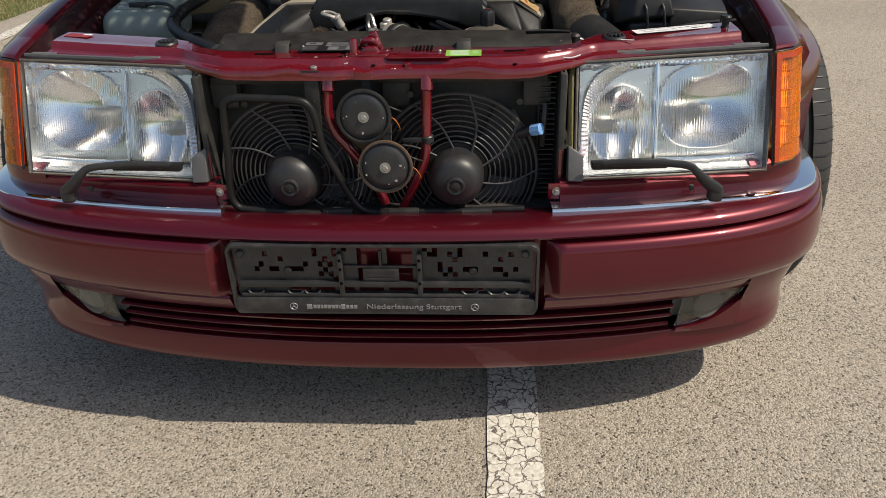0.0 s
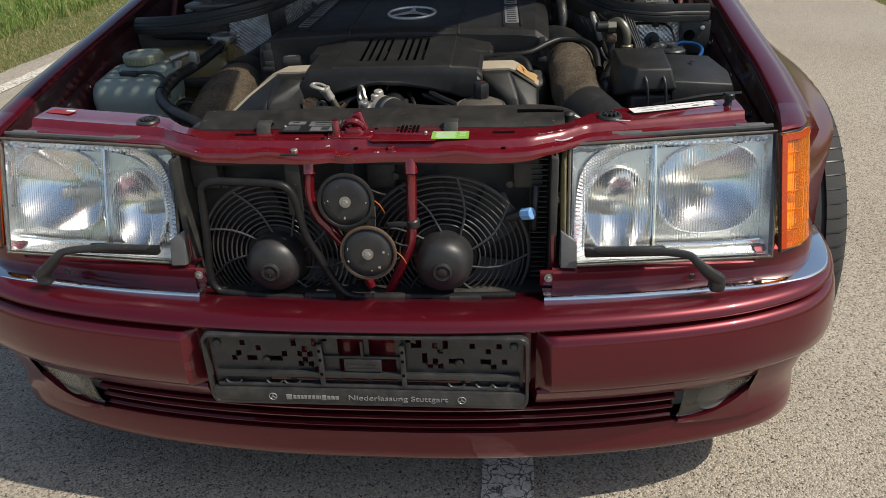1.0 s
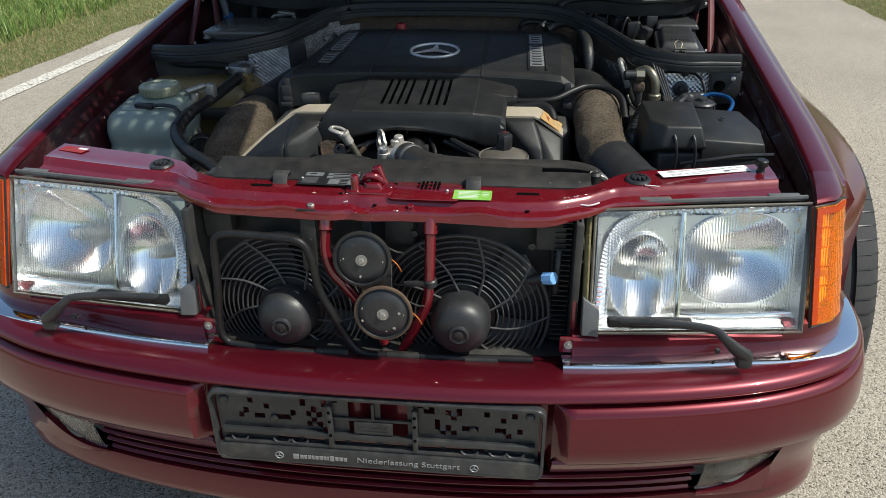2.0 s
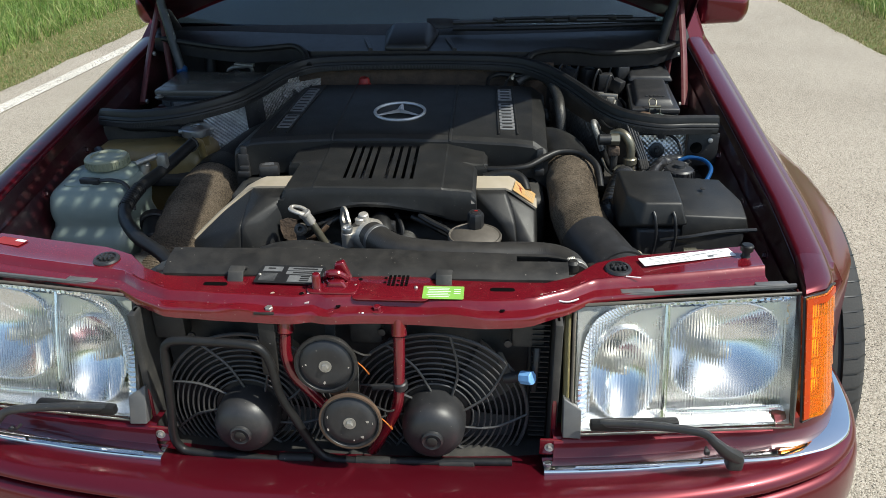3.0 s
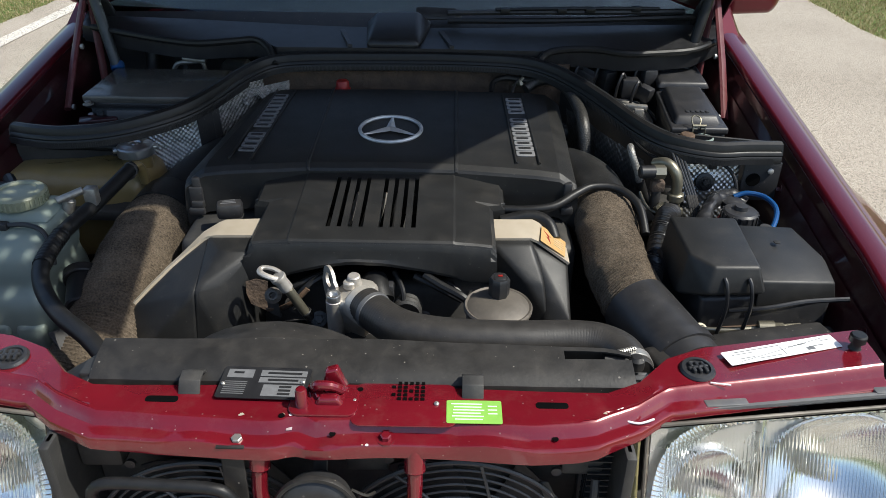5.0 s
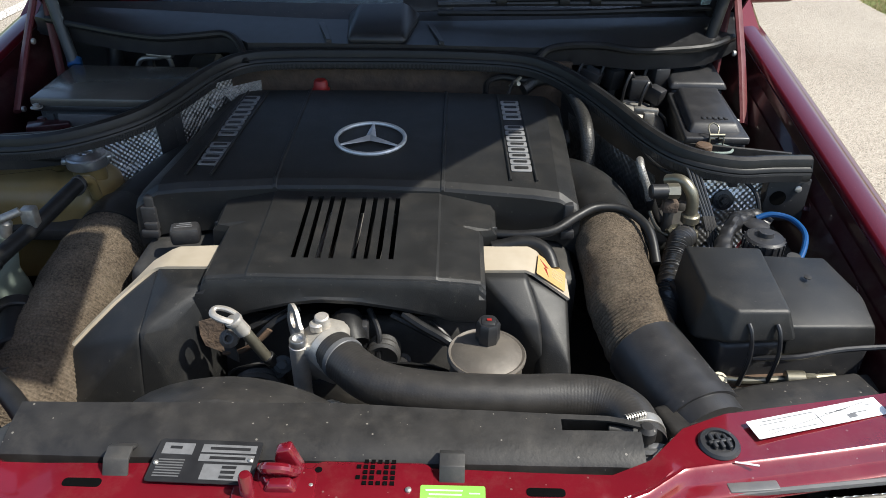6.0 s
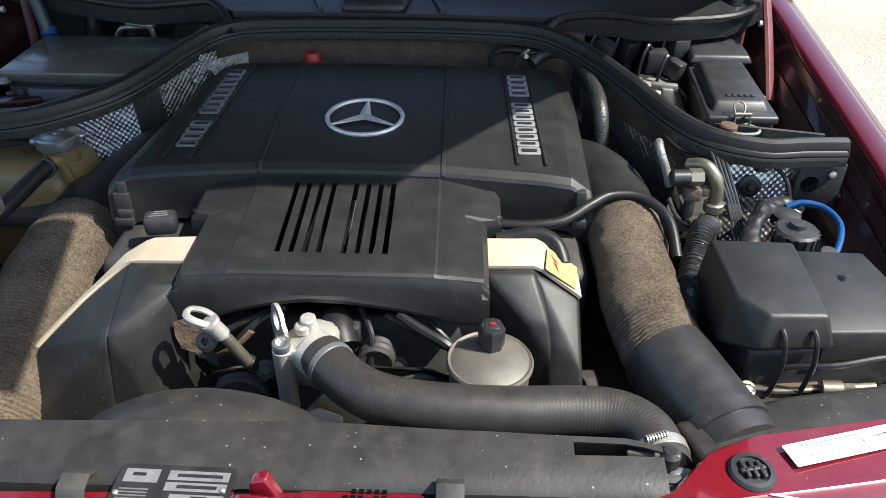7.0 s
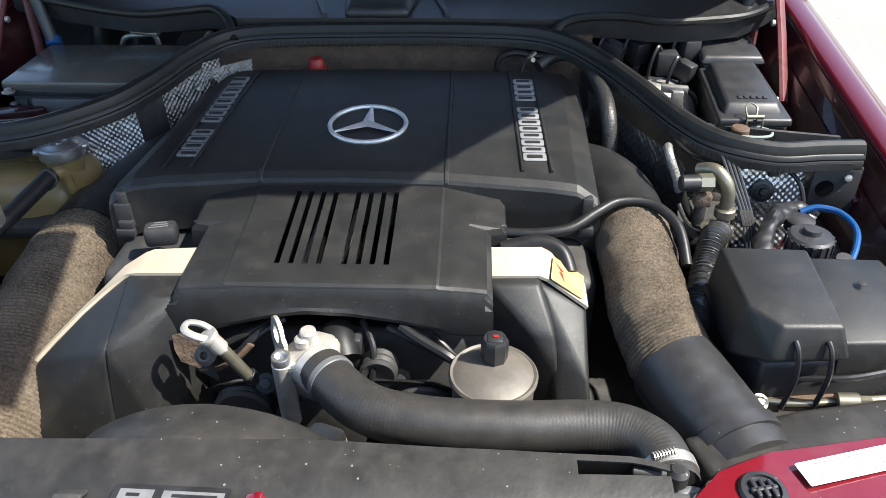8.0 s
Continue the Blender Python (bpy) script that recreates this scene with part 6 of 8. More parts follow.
for sx, xa, xb in ((1, 0.214, 0.252), (-1, -0.243, -0.207)):
    for x in (xa, xb):
        part("panel_ridge", tube([(x - (0.004 if sx > 0 else -0.012), 0.975, top_z(0.975) + 0.0005), (x, 0.82, top_z(0.82)), (x + (0.004 if sx > 0 else -0.010), 0.672, top_z(0.672) + 0.0005)], 0.0022, 6, 5), COVER, cover)
    n = 13
    for k in range(n):
        if k == 8:
            continue
        y = (0.700 + 0.255 * (k + 0.5) / n) if sx > 0 else (0.955 - 0.255 * (k + 0.5) / n)
        x = (xa + xb) / 2 + (0.003 - 0.006 * (y - 0.7) / 0.26) * (1 if sx > 0 else -1.8)
        w = (0.0200, 0.0160, 0.0165, 0.0165, 0.0160, 0.0170, 0.0160, 0.0155, 0.006, 0.0165, 0.0160, 0.0175, 0.0160)[k]
        # left row takes the dimmer grey, its shade put into the colour
        part("letter_block", prism(rounded(0.031, w, 0.003, 2), 0.0016, pose(x, y, top_z(y) - 0.0010, 2.6), 0.0004), LETTER if sx > 0 else DIM_PRINT, cover)
        part("letter_gap", prism(rounded(0.021, w * 0.42, 0.002, 2), 0.0004, pose(x, y, top_z(y) + 0.0008, 2.6)), COVER, cover)
ec = Vector((0.004, 0.792, top_z(0.792) + 0.004))
part("emblem_ring", tube([ec + Vector((0.054 * math.cos(a), 0.054 * math.sin(a), 0.045 * 0.054 * math.sin(a))) for a in [2 * math.pi * k / 20 for k in range(20)]], 0.0034, 8, 4, True), SILVER, cover, "satin silver emblem ring")
for a in (90, 210, 330):
    d = Vector((math.cos(radians(a)), math.sin(radians(a)), 0.045 * math.sin(radians(a))))
    q = Vector((-d.y, d.x, 0))
    tip = ec + d * 0.053
    part("emblem_blade", hull([ec + q * 0.010 - d * 0.004, ec - q * 0.010 - d * 0.004, ec + Vector((0, 0, 0.006)), tip + q * 0.0015, tip - q * 0.0015, tip + Vector((0, 0, 0.002)), ec - d * 0.006], 0.0003, 1), SILVER, cover)
# front cover with slots and an arched skirt
xs = [-0.196, -0.1935, -0.189, -0.15, -0.1225, -0.1195, -0.1165, -0.074]
slot_x = [-0.068, -0.052, -0.036, -0.020, 0.009, 0.025, 0.041, 0.057]
for c in slot_x:
    xs += [c - 0.0034, c + 0.0034]
xs += [0.085, 0.1125, 0.1155, 0.1185, 0.15, 0.189, 0.1935, 0.196]
ysl = [0.4595, 0.4608, 0.4640, 0.4680, 0.497, 0.530, 0.575, 0.583, 0.587, 0.61, 0.643, 0.665, 0.685]


def front_z(x, y):
    z = lerp([(0.4595, 0.7510), (0.4608, 0.7540), (0.4640, 0.7565), (0.4680, 0.7576), (0.60, 0.7665), (0.685, 0.7735)], y)
    edge = ease((abs(x) - 0.1885) / 0.0075) * 0.008
    fall = max(0.0, abs(x + 0.002) - 0.1175)
    return z - edge - (0.06 + 0.10 * ease((y - 0.47) / 0.12)) * fall - 0.0012 * min(1.0, fall / 0.003)


rows = []
for y in ysl:
    sq = 1.0 if y > 0.585 else 0.905
    rows.append([(x * (sq if abs(x) > 0.15 else 1), y, front_z(x, y)) for x in xs])
slots = {i for i, (a, b) in enumerate(zip(xs, xs[1:])) if any(abs((a + b) / 2 - c) < 0.001 for c in slot_x)}
top = sheet(rows, 0.003, lambda i, j: j in slots and 4 <= i < 10)
skirt = []
for i in range(41):
    x = -0.177 + 0.354 * i / 40
    low = lerp([(-0.19, 0.687), (-0.155, 0.690), (-0.145, 0.694), (-0.115, 0.706), (-0.07, 0.718), (-0.03, 0.7235), (0.02, 0.7215), (0.075, 0.713), (0.115, 0.704), (0.134, 0.6975), (0.142, 0.696), (0.19, 0.697)], x)
    w, out = x * 0.196 / 0.177, (-0.013 if x < 0 else 0.002) * (abs(x) / 0.177) ** 5
    skirt.append([(x, 0.4606, front_z(w, 0.4595) + 0.001), (x, 0.4586, front_z(w, 0.4595) - 0.003), (x + 0.1 * out, 0.4572, front_z(w, 0.4595) - 0.010), (x + 0.5 * out, 0.4555, 0.729), (x + out, 0.4530, low + 0.004), (x + out, 0.4538, low)])
front = part("front_cover", many(top, sheet(skirt, 0.003)), COVER, engine, "charcoal slotted front cover", sharp=18)
for s in (1, -1):
    part("cover_side", sheet([[(s * (0.196 if y > 0.585 else 0.1765), y, front_z(0.196, y) + 0.001), (s * (0.198 if y > 0.585 else 0.178 if s > 0 else 0.183), y, 0.728), (s * (0.198 if y > 0.585 else 0.179 if s > 0 else 0.190), y, 0.698 if s > 0 else 0.688)] for y in ysl[:-1]], 0.003), COVER, front)
    part("cover_corner", hull([(s * x, y, z) for x, y in ((0.180, 0.59), (0.199, 0.60), (0.180, 0.60)) for z in (0.70, 0.752)], 0.003), COVER, front)
# black plate that paints the shade below the cover's slots
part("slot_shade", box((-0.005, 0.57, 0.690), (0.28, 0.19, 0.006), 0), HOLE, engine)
for k in range(6):
    part("injector_rail", cyl((-0.07 + 0.022 * k, 0.49, 0.733), (-0.06 + 0.022 * k, 0.64, 0.742), 0.004, 10), STEEL if k % 2 else RUBBER, engine)


# timing covers on both sides
def side_cover(s):
    if s < 0:
        core = [(-0.172, 0.556, 0.7345), (-0.236, 0.550, 0.7345), (-0.248, 0.503, 0.7335), (-0.172, 0.503, 0.7355), (-0.214, 0.468, 0.7335), (-0.172, 0.468, 0.7335), (-0.226, 0.470, 0.7315),
                (-0.245, 0.409, 0.702), (-0.214, 0.424, 0.700), (-0.180, 0.458, 0.700), (-0.252, 0.388, 0.60), (-0.206, 0.396, 0.60), (-0.172, 0.460, 0.655), (-0.18, 0.45, 0.60), (-0.24, 0.56, 0.5), (-0.17, 0.56, 0.5), (-0.25, 0.39, 0.50), (-0.18, 0.41, 0.50)]
        skirt_pts = [(-0.236, 0.552, 0.7325), (-0.250, 0.505, 0.7305), (-0.240, 0.468, 0.722), (-0.300, 0.468, 0.698), (-0.346, 0.431, 0.659), (-0.356, 0.408, 0.622), (-0.346, 0.378, 0.59), (-0.246, 0.4105, 0.699), (-0.248, 0.386, 0.60), (-0.346, 0.372, 0.48), (-0.245, 0.377, 0.48),
                     (-0.345, 0.52, 0.60), (-0.33, 0.55, 0.48), (-0.2, 0.56, 0.48)]
    else:
        core = [(0.175, 0.570, 0.733), (0.236, 0.571, 0.733), (0.175, 0.500, 0.731), (0.232, 0.502, 0.731), (0.250, 0.462, 0.690), (0.225, 0.462, 0.690), (0.258, 0.440, 0.64), (0.20, 0.475, 0.66), (0.258, 0.43, 0.50), (0.18, 0.47, 0.50), (0.25, 0.57, 0.5), (0.18, 0.57, 0.5)]
        skirt_pts = [(0.232, 0.565, 0.729), (0.232, 0.505, 0.727), (0.288, 0.500, 0.698), (0.292, 0.553, 0.694), (0.256, 0.455, 0.672), (0.288, 0.432, 0.650), (0.294, 0.402, 0.59), (0.255, 0.415, 0.60), (0.294, 0.40, 0.48), (0.24, 0.42, 0.48), (0.294, 0.56, 0.48), (0.23, 0.56, 0.48)]
    c = part("timing_cover", hull(core, 0.0055, 3), COVER, engine, "moulded charcoal timing cover")
    part("cover_skirt", hull(skirt_pts, 0.005, 3), COVER, c)
    if s < 0:
        part("cream_strip", sheet([[(-0.172, 0.504, 0.7385), (-0.172, 0.557, 0.7385)], [(-0.236, 0.503, 0.7378), (-0.232, 0.552, 0.7378)], [(-0.248, 0.504, 0.7350), (-0.242, 0.549, 0.7350)], [(-0.256, 0.5045, 0.7305), (-0.262, 0.530, 0.7285)],
                                   [(-0.276, 0.492, 0.7165), (-0.284, 0.503, 0.7125)], [(-0.301, 0.471, 0.7000), (-0.306, 0.478, 0.6975)], [(-0.326, 0.4515, 0.6795), (-0.331, 0.4555, 0.6770)], [(-0.347, 0.434, 0.6610), (-0.351, 0.437, 0.6590)]], 0.004), BEIGE, c, "sun-bleached cream edge strip")
        part("torn_label", sheet([[(-0.181, 0.4400, 0.698), (-0.181, 0.4370, 0.680), (-0.176, 0.4350, 0.664)], [(-0.166, 0.4420, 0.702), (-0.164, 0.4390, 0.676), (-0.160, 0.4370, 0.654)], [(-0.150, 0.4420, 0.698), (-0.151, 0.4400, 0.672), (-0.153, 0.4370, 0.650)]], 0.0012), CORK, c, "torn brown paper label")
    else:
        part("cream_strip", sheet([[(0.176, 0.512, 0.7355), (0.176, 0.568, 0.7375)], [(0.232, 0.514, 0.7355), (0.238, 0.570, 0.7375)], [(0.243, 0.513, 0.731), (0.250, 0.568, 0.733)], [(0.290, 0.498, 0.703), (0.292, 0.548, 0.700)]], 0.004), BEIGE, c,
             "sun-bleached cream edge strip")
        lab = pose(0.2675, 0.5305, 0.7212, 0, 33, -8)
        part("warning_sticker", prism(rounded(0.046, 0.046, 0.002), 0.0004, lab), YELLOW, c, "yellow warning sticker with red bolt sign")
        part("warning_sign", prism([(-0.020, 0.014), (-0.008, 0.0), (-0.013, 0.0), (-0.004, -0.014), (-0.010, 0.004), (-0.005, 0.004)][::-1], 0.0004, lab @ pose(0, 0, 0.0004)), RED, c)
        for k in range(4):
            part("print_bar", prism([(0.001, -0.0006), (0.019, -0.0006), (0.019, 0.0006), (0.001, 0.0006)], 0.0003, lab @ pose(0, 0.010 - 0.006 * k, 0.0004)), BEIGE, c)


side_cover(-1)
side_cover(1)
part("block", hull([(x, y, z) for x in (-0.20, 0.21) for y, z in ((0.50, 0.66), (0.46, 0.45), (1.05, 0.45), (1.05, 0.68))], 0.02), DARK, engine)
for x in (-0.24, 0.235):
    part("cylinder_head", hull([(x + dx, y, z) for dx in (-0.075, 0.075) for y in (0.55, 1.02) for z in (0.45, 0.70)], 0.02), DARK, engine)
for x, y, z, r in ((-0.02, 0.42, 0.58, 0.055), (0.10, 0.43, 0.60, 0.040), (-0.11, 0.43, 0.60, 0.035), (0.05, 0.44, 0.655, 0.022), (-0.075, 0.42, 0.525, 0.03)):
    part("pulley", lathe([(0, -0.012), (r * 0.9, -0.012), (r, -0.008), (r * 0.92, -0.003), (r, 0.002), (r * 0.92, 0.007), (r, 0.011), (r * 0.85, 0.014), (r * 0.4, 0.010), (0, 0.010)], (x, y, z), (0, -1, 0), 36), DARK, engine)
part("drive_belt", tube([(-0.11, 0.43, 0.636), (0.10, 0.43, 0.642), (0.14, 0.43, 0.60), (0.02, 0.43, 0.528), (-0.07, 0.42, 0.53), (-0.145, 0.43, 0.60)], 0.007, 8, 8, True, flat=0.4), RUBBER, engine)
for k, pts in enumerate(([(0.075, 0.455, 0.705), (0.10, 0.44, 0.697), (0.13, 0.425, 0.688), (0.15, 0.42, 0.67)], [(0.06, 0.46, 0.70), (0.09, 0.45, 0.690), (0.13, 0.44, 0.672)], [(-0.06, 0.47, 0.70), (-0.09, 0.45, 0.69), (-0.12, 0.44, 0.66)],
                         [(-0.07, 0.48, 0.695), (-0.10, 0.46, 0.688), (-0.14, 0.45, 0.67)], [(0.03, 0.47, 0.70), (0.045, 0.44, 0.68), (0.04, 0.42, 0.63)], [(0.11, 0.46, 0.69), (0.13, 0.45, 0.675), (0.16, 0.44, 0.64)])):
    part("cable", tube(pts, 0.006 - 0.0005 * k, 8, 6), RUBBER, engine)
part("sensor_plug", many(box((0.023, 0.452, 0.668), (0.016, 0.020, 0.050), 0.004), cyl((0.025, 0.443, 0.640), (0.027, 0.440, 0.622), 0.008, 12)), BLACK, engine)
part("bolt", bolt((0.0245, 0.440, 0.632), (0, -0.75, 0.65), 0.0065), STEEL, engine)
for x, y, z in ((-0.085, 0.43, 0.63), (0.075, 0.44, 0.64), (-0.12, 0.45, 0.655), (0.055, 0.43, 0.61), (-0.05, 0.44, 0.60)):
    part("bolt", bolt((x, y, z), (0, -0.8, 0.6), 0.006), DULL, engine)
# thermostat housing
th = part("thermostat_housing", many(hull([(-0.055, 0.435, 0.692), (-0.050, 0.395, 0.690), (-0.010, 0.385, 0.702), (0.012, 0.395, 0.700), (0.012, 0.445, 0.702), (-0.03, 0.455, 0.705), (-0.052, 0.42, 0.62), (0.0, 0.41, 0.61), (-0.01, 0.45, 0.62)], 0.010),
                                     cyl((-0.02, 0.410, 0.690), (0.010, 0.382, 0.684), 0.026, 24, 0.003), cyl((-0.03, 0.425, 0.70), (-0.03, 0.425, 0.712), 0.009, 16, 0.002)), ALU, engine, "cast aluminium thermostat housing")
part("bolt", lathe([(0.0105, 0), (0.0105, 0.009), (0.0095, 0.0105), (0.0065, 0.0105), (0.0060, 0.006), (0, 0.006)], (-0.050, 0.404, 0.694), (0, -0.1, 1), 24), CAPSTEEL, th, "socket head screw")
part("column", many(cyl((-0.050, 0.404, 0.695), (-0.050, 0.408, 0.60), 0.0115, 20, 0.002)), ALU, th)
part("boss", lathe([(0.011, -0.010), (0.0095, 0.0), (0.0090, 0.005), (0.0075, 0.0065), (0, 0.0065)], (-0.024, 0.430, 0.712), (0, -0.1, 1), 24), ALU, th)
part("bracket_foot", hull([(-0.064, 0.436, 0.690), (-0.058, 0.400, 0.688), (-0.040, 0.396, 0.688), (-0.042, 0.412, 0.690), (-0.064, 0.436, 0.694), (-0.058, 0.400, 0.692), (-0.040, 0.396, 0.692), (-0.042, 0.412, 0.694)], 0.001), ALU, th)
ring = [2 * math.pi * k / 28 for k in range(29)]
eye_rows = []
for a in ring:
    up = math.sin(a) > 0
    eye_rows.append([(-0.0575 + 0.0050 * math.cos(a), 0.437 - 0.0085 * math.cos(a) + 0.0020 * math.sin(a), 0.7075 + 0.0100 * math.sin(a)),
                     (-0.0570 + (0.0095 if up else 0.0125) * math.cos(a), 0.437 - (0.0160 if up else 0.0200) * math.cos(a) + 0.0030 * math.sin(a), 0.7075 + (0.0190 if up else 0.042) * math.sin(a))])
part("lifting_eye", sheet(eye_rows, 0.0045), ALU, engine, "worn steel lifting eye")
part("black_duct", tube([(0.0, 0.465, 0.685), (0.005, 0.45, 0.683), (0.012, 0.432, 0.672)], 0.021, 18, 5), RUBBER, engine)
part("pump_body", hull([(-0.040, 0.352, 0.600), (0.006, 0.346, 0.604), (0.020, 0.372, 0.628), (-0.020, 0.384, 0.632), (-0.030, 0.40, 0.56), (0.02, 0.40, 0.56), (-0.03, 0.36, 0.55), (0.005, 0.355, 0.55)], 0.008), BEIGE, engine)
part("oily_bracket", hull([(-0.150, 0.425, 0.690), (-0.132, 0.415, 0.688), (-0.128, 0.412, 0.655), (-0.150, 0.425, 0.655), (-0.15, 0.43, 0.69), (-0.128, 0.418, 0.655)], 0.002), DARK, engine)
part("bearing", many(lathe([(0.006, 0), (0.011, 0.001), (0.012, 0.008), (0.007, 0.012), (0.0045, 0.012), (0.0045, 0.004)], (-0.137, 0.420, 0.688), (0, -0.8, 0.6), 20)), CANISTER, engine)
part("tensioner_arm", tube([(-0.150, 0.425, 0.660), (-0.130, 0.424, 0.664), (-0.108, 0.428, 0.676), (-0.092, 0.436, 0.690)], 0.0075, 8, 6, flat=0.4), RUST, engine)
part("hex_plug", bolt((-0.074, 0.412, 0.655), (0.1, -0.9, 0.5), 0.0068), SPRING, engine)
part("bleed_screw", lathe([(0.0045, 0), (0.0045, 0.010), (0.0035, 0.014), (0, 0.014)], (-0.148, 0.372, 0.612), (0.1, -0.4, 0.9), 14), ALU, engine)
plug = part("plug_box", box((-0.236, 0.588, 0.737), (0.040, 0.026, 0.026), 0.006, (0, 0, 12)), BLACK, engine)
for k in range(3):
    part("white_mark", box((-0.236, 0.583 + 0.005 * k, 0.7504), (0.024 - 0.004 * k, 0.0014, 0.0006), 0, (0, 0, 12)), DIM_PRINT, plug)
t = part("red_cap", many(lathe([(0.016, 0), (0.016, 0.009), (0.0135, 0.011), (0.0125, 0.022), (0.010, 0.025), (0, 0.025)], (-0.108, 1.012, 0.785), (0, 0, 1), 24)), RED, engine, "faded red plastic cap")

# dipstick
t = thing("dipstick", "grey ring-handled oil dipstick in its tube", "dipstick", (-0.09, 0.42, 0.64))
part("handle", tube([(-0.121, 0.400, 0.7285), (-0.134, 0.3985, 0.7325), (-0.147, 0.4035, 0.7355), (-0.1505, 0.4115, 0.7360), (-0.146, 0.4170, 0.7365), (-0.132, 0.4155, 0.7350), (-0.120, 0.4100, 0.7300)], 0.0034, 10, 6, True, flat=1.25), ALU, t)
part("collar", many(cyl((-0.124, 0.403, 0.729), (-0.113, 0.407, 0.707), 0.0092, 18, 0.003), lathe([(0.0105, 0), (0.0112, 0.003), (0.0105, 0.006), (0, 0.007)], (-0.1225, 0.4035, 0.726), (-0.42, -0.15, 0.86), 20)), ALU, t)
part("tube", cyl((-0.113, 0.407, 0.708), (-0.089, 0.414, 0.656), 0.0070, 14, 0.001), BRASS, t)
part("seal", cyl((-0.093, 0.413, 0.667), (-0.086, 0.417, 0.652), 0.0085, 14, 0.001), RUBBER, t)

# vacuum canister with black cap
t = thing("canister", "dusty grey steel canister with a black valve on top", "canister", (0.178, 0.388, 0.56))
part("body", lathe([(0.0435, 0.0), (0.0435, 0.130), (0.0405, 0.132), (0.0405, 0.138)], (0.178, 0.388, 0.56), (0, 0, 1), 40), CANISTER, t)
part("lid", lathe([(0.0445, 0.1335), (0.0470, 0.1345), (0.0474, 0.1385), (0.0455, 0.1415), (0.0425, 0.1400), (0.030, 0.1480), (0.016, 0.150), (0, 0.150)], (0.178, 0.388, 0.56), (0, 0, 1), 48), CANISTER, t, "rolled grey steel lid")
part("valve", many(lathe([(0.013, 0), (0.0145, 0.004), (0.0145, 0.026), (0.012, 0.030), (0.0, 0.030)], (0.179, 0.400, 0.709), (0, -0.05, 1), 8), box((0.179, 0.400, 0.735), (0.018, 0.020, 0.012), 0.004)), INK, t)
part("red_mark", prism(rounded(0.006, 0.004, 0.001), 0.0006, pose(0.180, 0.398, 0.7415)), RED, t)

# coolant hose along the front
t = thing("coolant_hose", "thick black rubber coolant hose with steel clamps", "hose", (0.15, 0.32, 0.65))
part("hose", tube([(-0.006, 0.398, 0.690), (0.016, 0.372, 0.690), (0.042, 0.348, 0.690), (0.075, 0.332, 0.691), (0.13, 0.322, 0.692), (0.20, 0.320, 0.692), (0.265, 0.323, 0.692), (0.305, 0.318, 0.692), (0.330, 0.298, 0.692), (0.338, 0.268, 0.690), (0.338, 0.255, 0.69)],
                  0.0262, 32, 10, ribs=0.00006, pitch=0.0040), HOSE, t)
for a, b in (((0.0040, 0.3866, 0.690), (0.0095, 0.3805, 0.690)), ((0.3365, 0.276, 0.6915), (0.338, 0.264, 0.691))):
    part("clamp", cyl(a, b, 0.0276, 32, 0.0008), STEEL if a[0] > 0.2 else GREY, t, "steel worm clamp")
part("clamp_screw", many(*[cyl((0.318 + 0.0028 * k, 0.264 + 0.0010 * k, 0.7185), (0.3194 + 0.0028 * k, 0.2645 + 0.0010 * k, 0.7185), 0.0042, 10) for k in range(8)]), STEEL, t)

# radiator top with its black cover strip
t = thing("radiator_cover", "scuffed dull black cover strip along the radiator top", "cover", (0.03, 0.22, 0.70))
rows = []
for i in range(41):
    x = -0.300 + 0.625 * i / 40
    yb = lerp([(-0.30, 0.250), (0.0, 0.258), (0.30, 0.247), (0.33, 0.238)], x)
    sag = 0.001 * noise.noise((x * 12, 0, 0))
    rows.append([(x, 0.192, 0.712), (x, 0.194, 0.722 + sag), (x, 0.199, 0.7262 + sag), (x, 0.215, 0.732 + sag), (x, 0.2295, 0.7345 + sag), (x, yb - 0.006, 0.7365 + sag), (x, yb, 0.7375 + sag), (x, yb + 0.0025, 0.734), (x, yb + 0.002, 0.70)])
cut = lambda i, j: (35 <= i < 40 and j == 4)
part("strip", sheet(rows, 0.0025, cut), DULL, t)
part("lower_edge", box((0.02, 0.215, 0.700), (0.61, 0.055, 0.025), 0.004), DARK, t)
part("end_ear", hull([(-0.30, 0.19, 0.722), (-0.30, 0.24, 0.728), (-0.345, 0.225, 0.705), (-0.34, 0.19, 0.70), (-0.30, 0.19, 0.716), (-0.30, 0.24, 0.722)], 0.002), DULL, t)
part("fan_cowl", sheet([[(-0.105 + 0.165 * math.sin(a), 0.245 + 0.002, 0.575 + 0.153 * math.cos(a)), (-0.105 + 0.170 * math.sin(a), 0.262, 0.575 + 0.160 * math.cos(a)), (-0.105 + 0.168 * math.sin(a), 0.305, 0.575 + 0.152 * math.cos(a)), (-0.105 + 0.160 * math.sin(a), 0.318, 0.575 + 0.142 * math.cos(a))]
                        for a in [radians(-80 + 8 * k) for k in range(21)]], 0.003), DULL, t, "round dull black fan cowl")
for x in (-0.178, 0.138):
    c = part("clip", many(prism([(0, 0), (0.010, 0.014), (0.024, 0.016), (0.034, 0.010), (0.034, 0.006), (0.024, 0.012), (0.011, 0.010), (0.004, 0)], 0.024, pose(x - 0.012, 0.168, 0.7225, 90, 0, 90), 0.001)), DARK, t, "black spring clip")
part("bleed_nipple", many(cyl((0.295, 0.243, 0.724), (0.335, 0.240, 0.722), 0.006, 12, 0.001), lathe([(0.010, 0), (0.010, 0.012), (0.006, 0.016), (0, 0.016)], (0.334, 0.240, 0.716), (0, 0, 1), 16)), DULL, t)
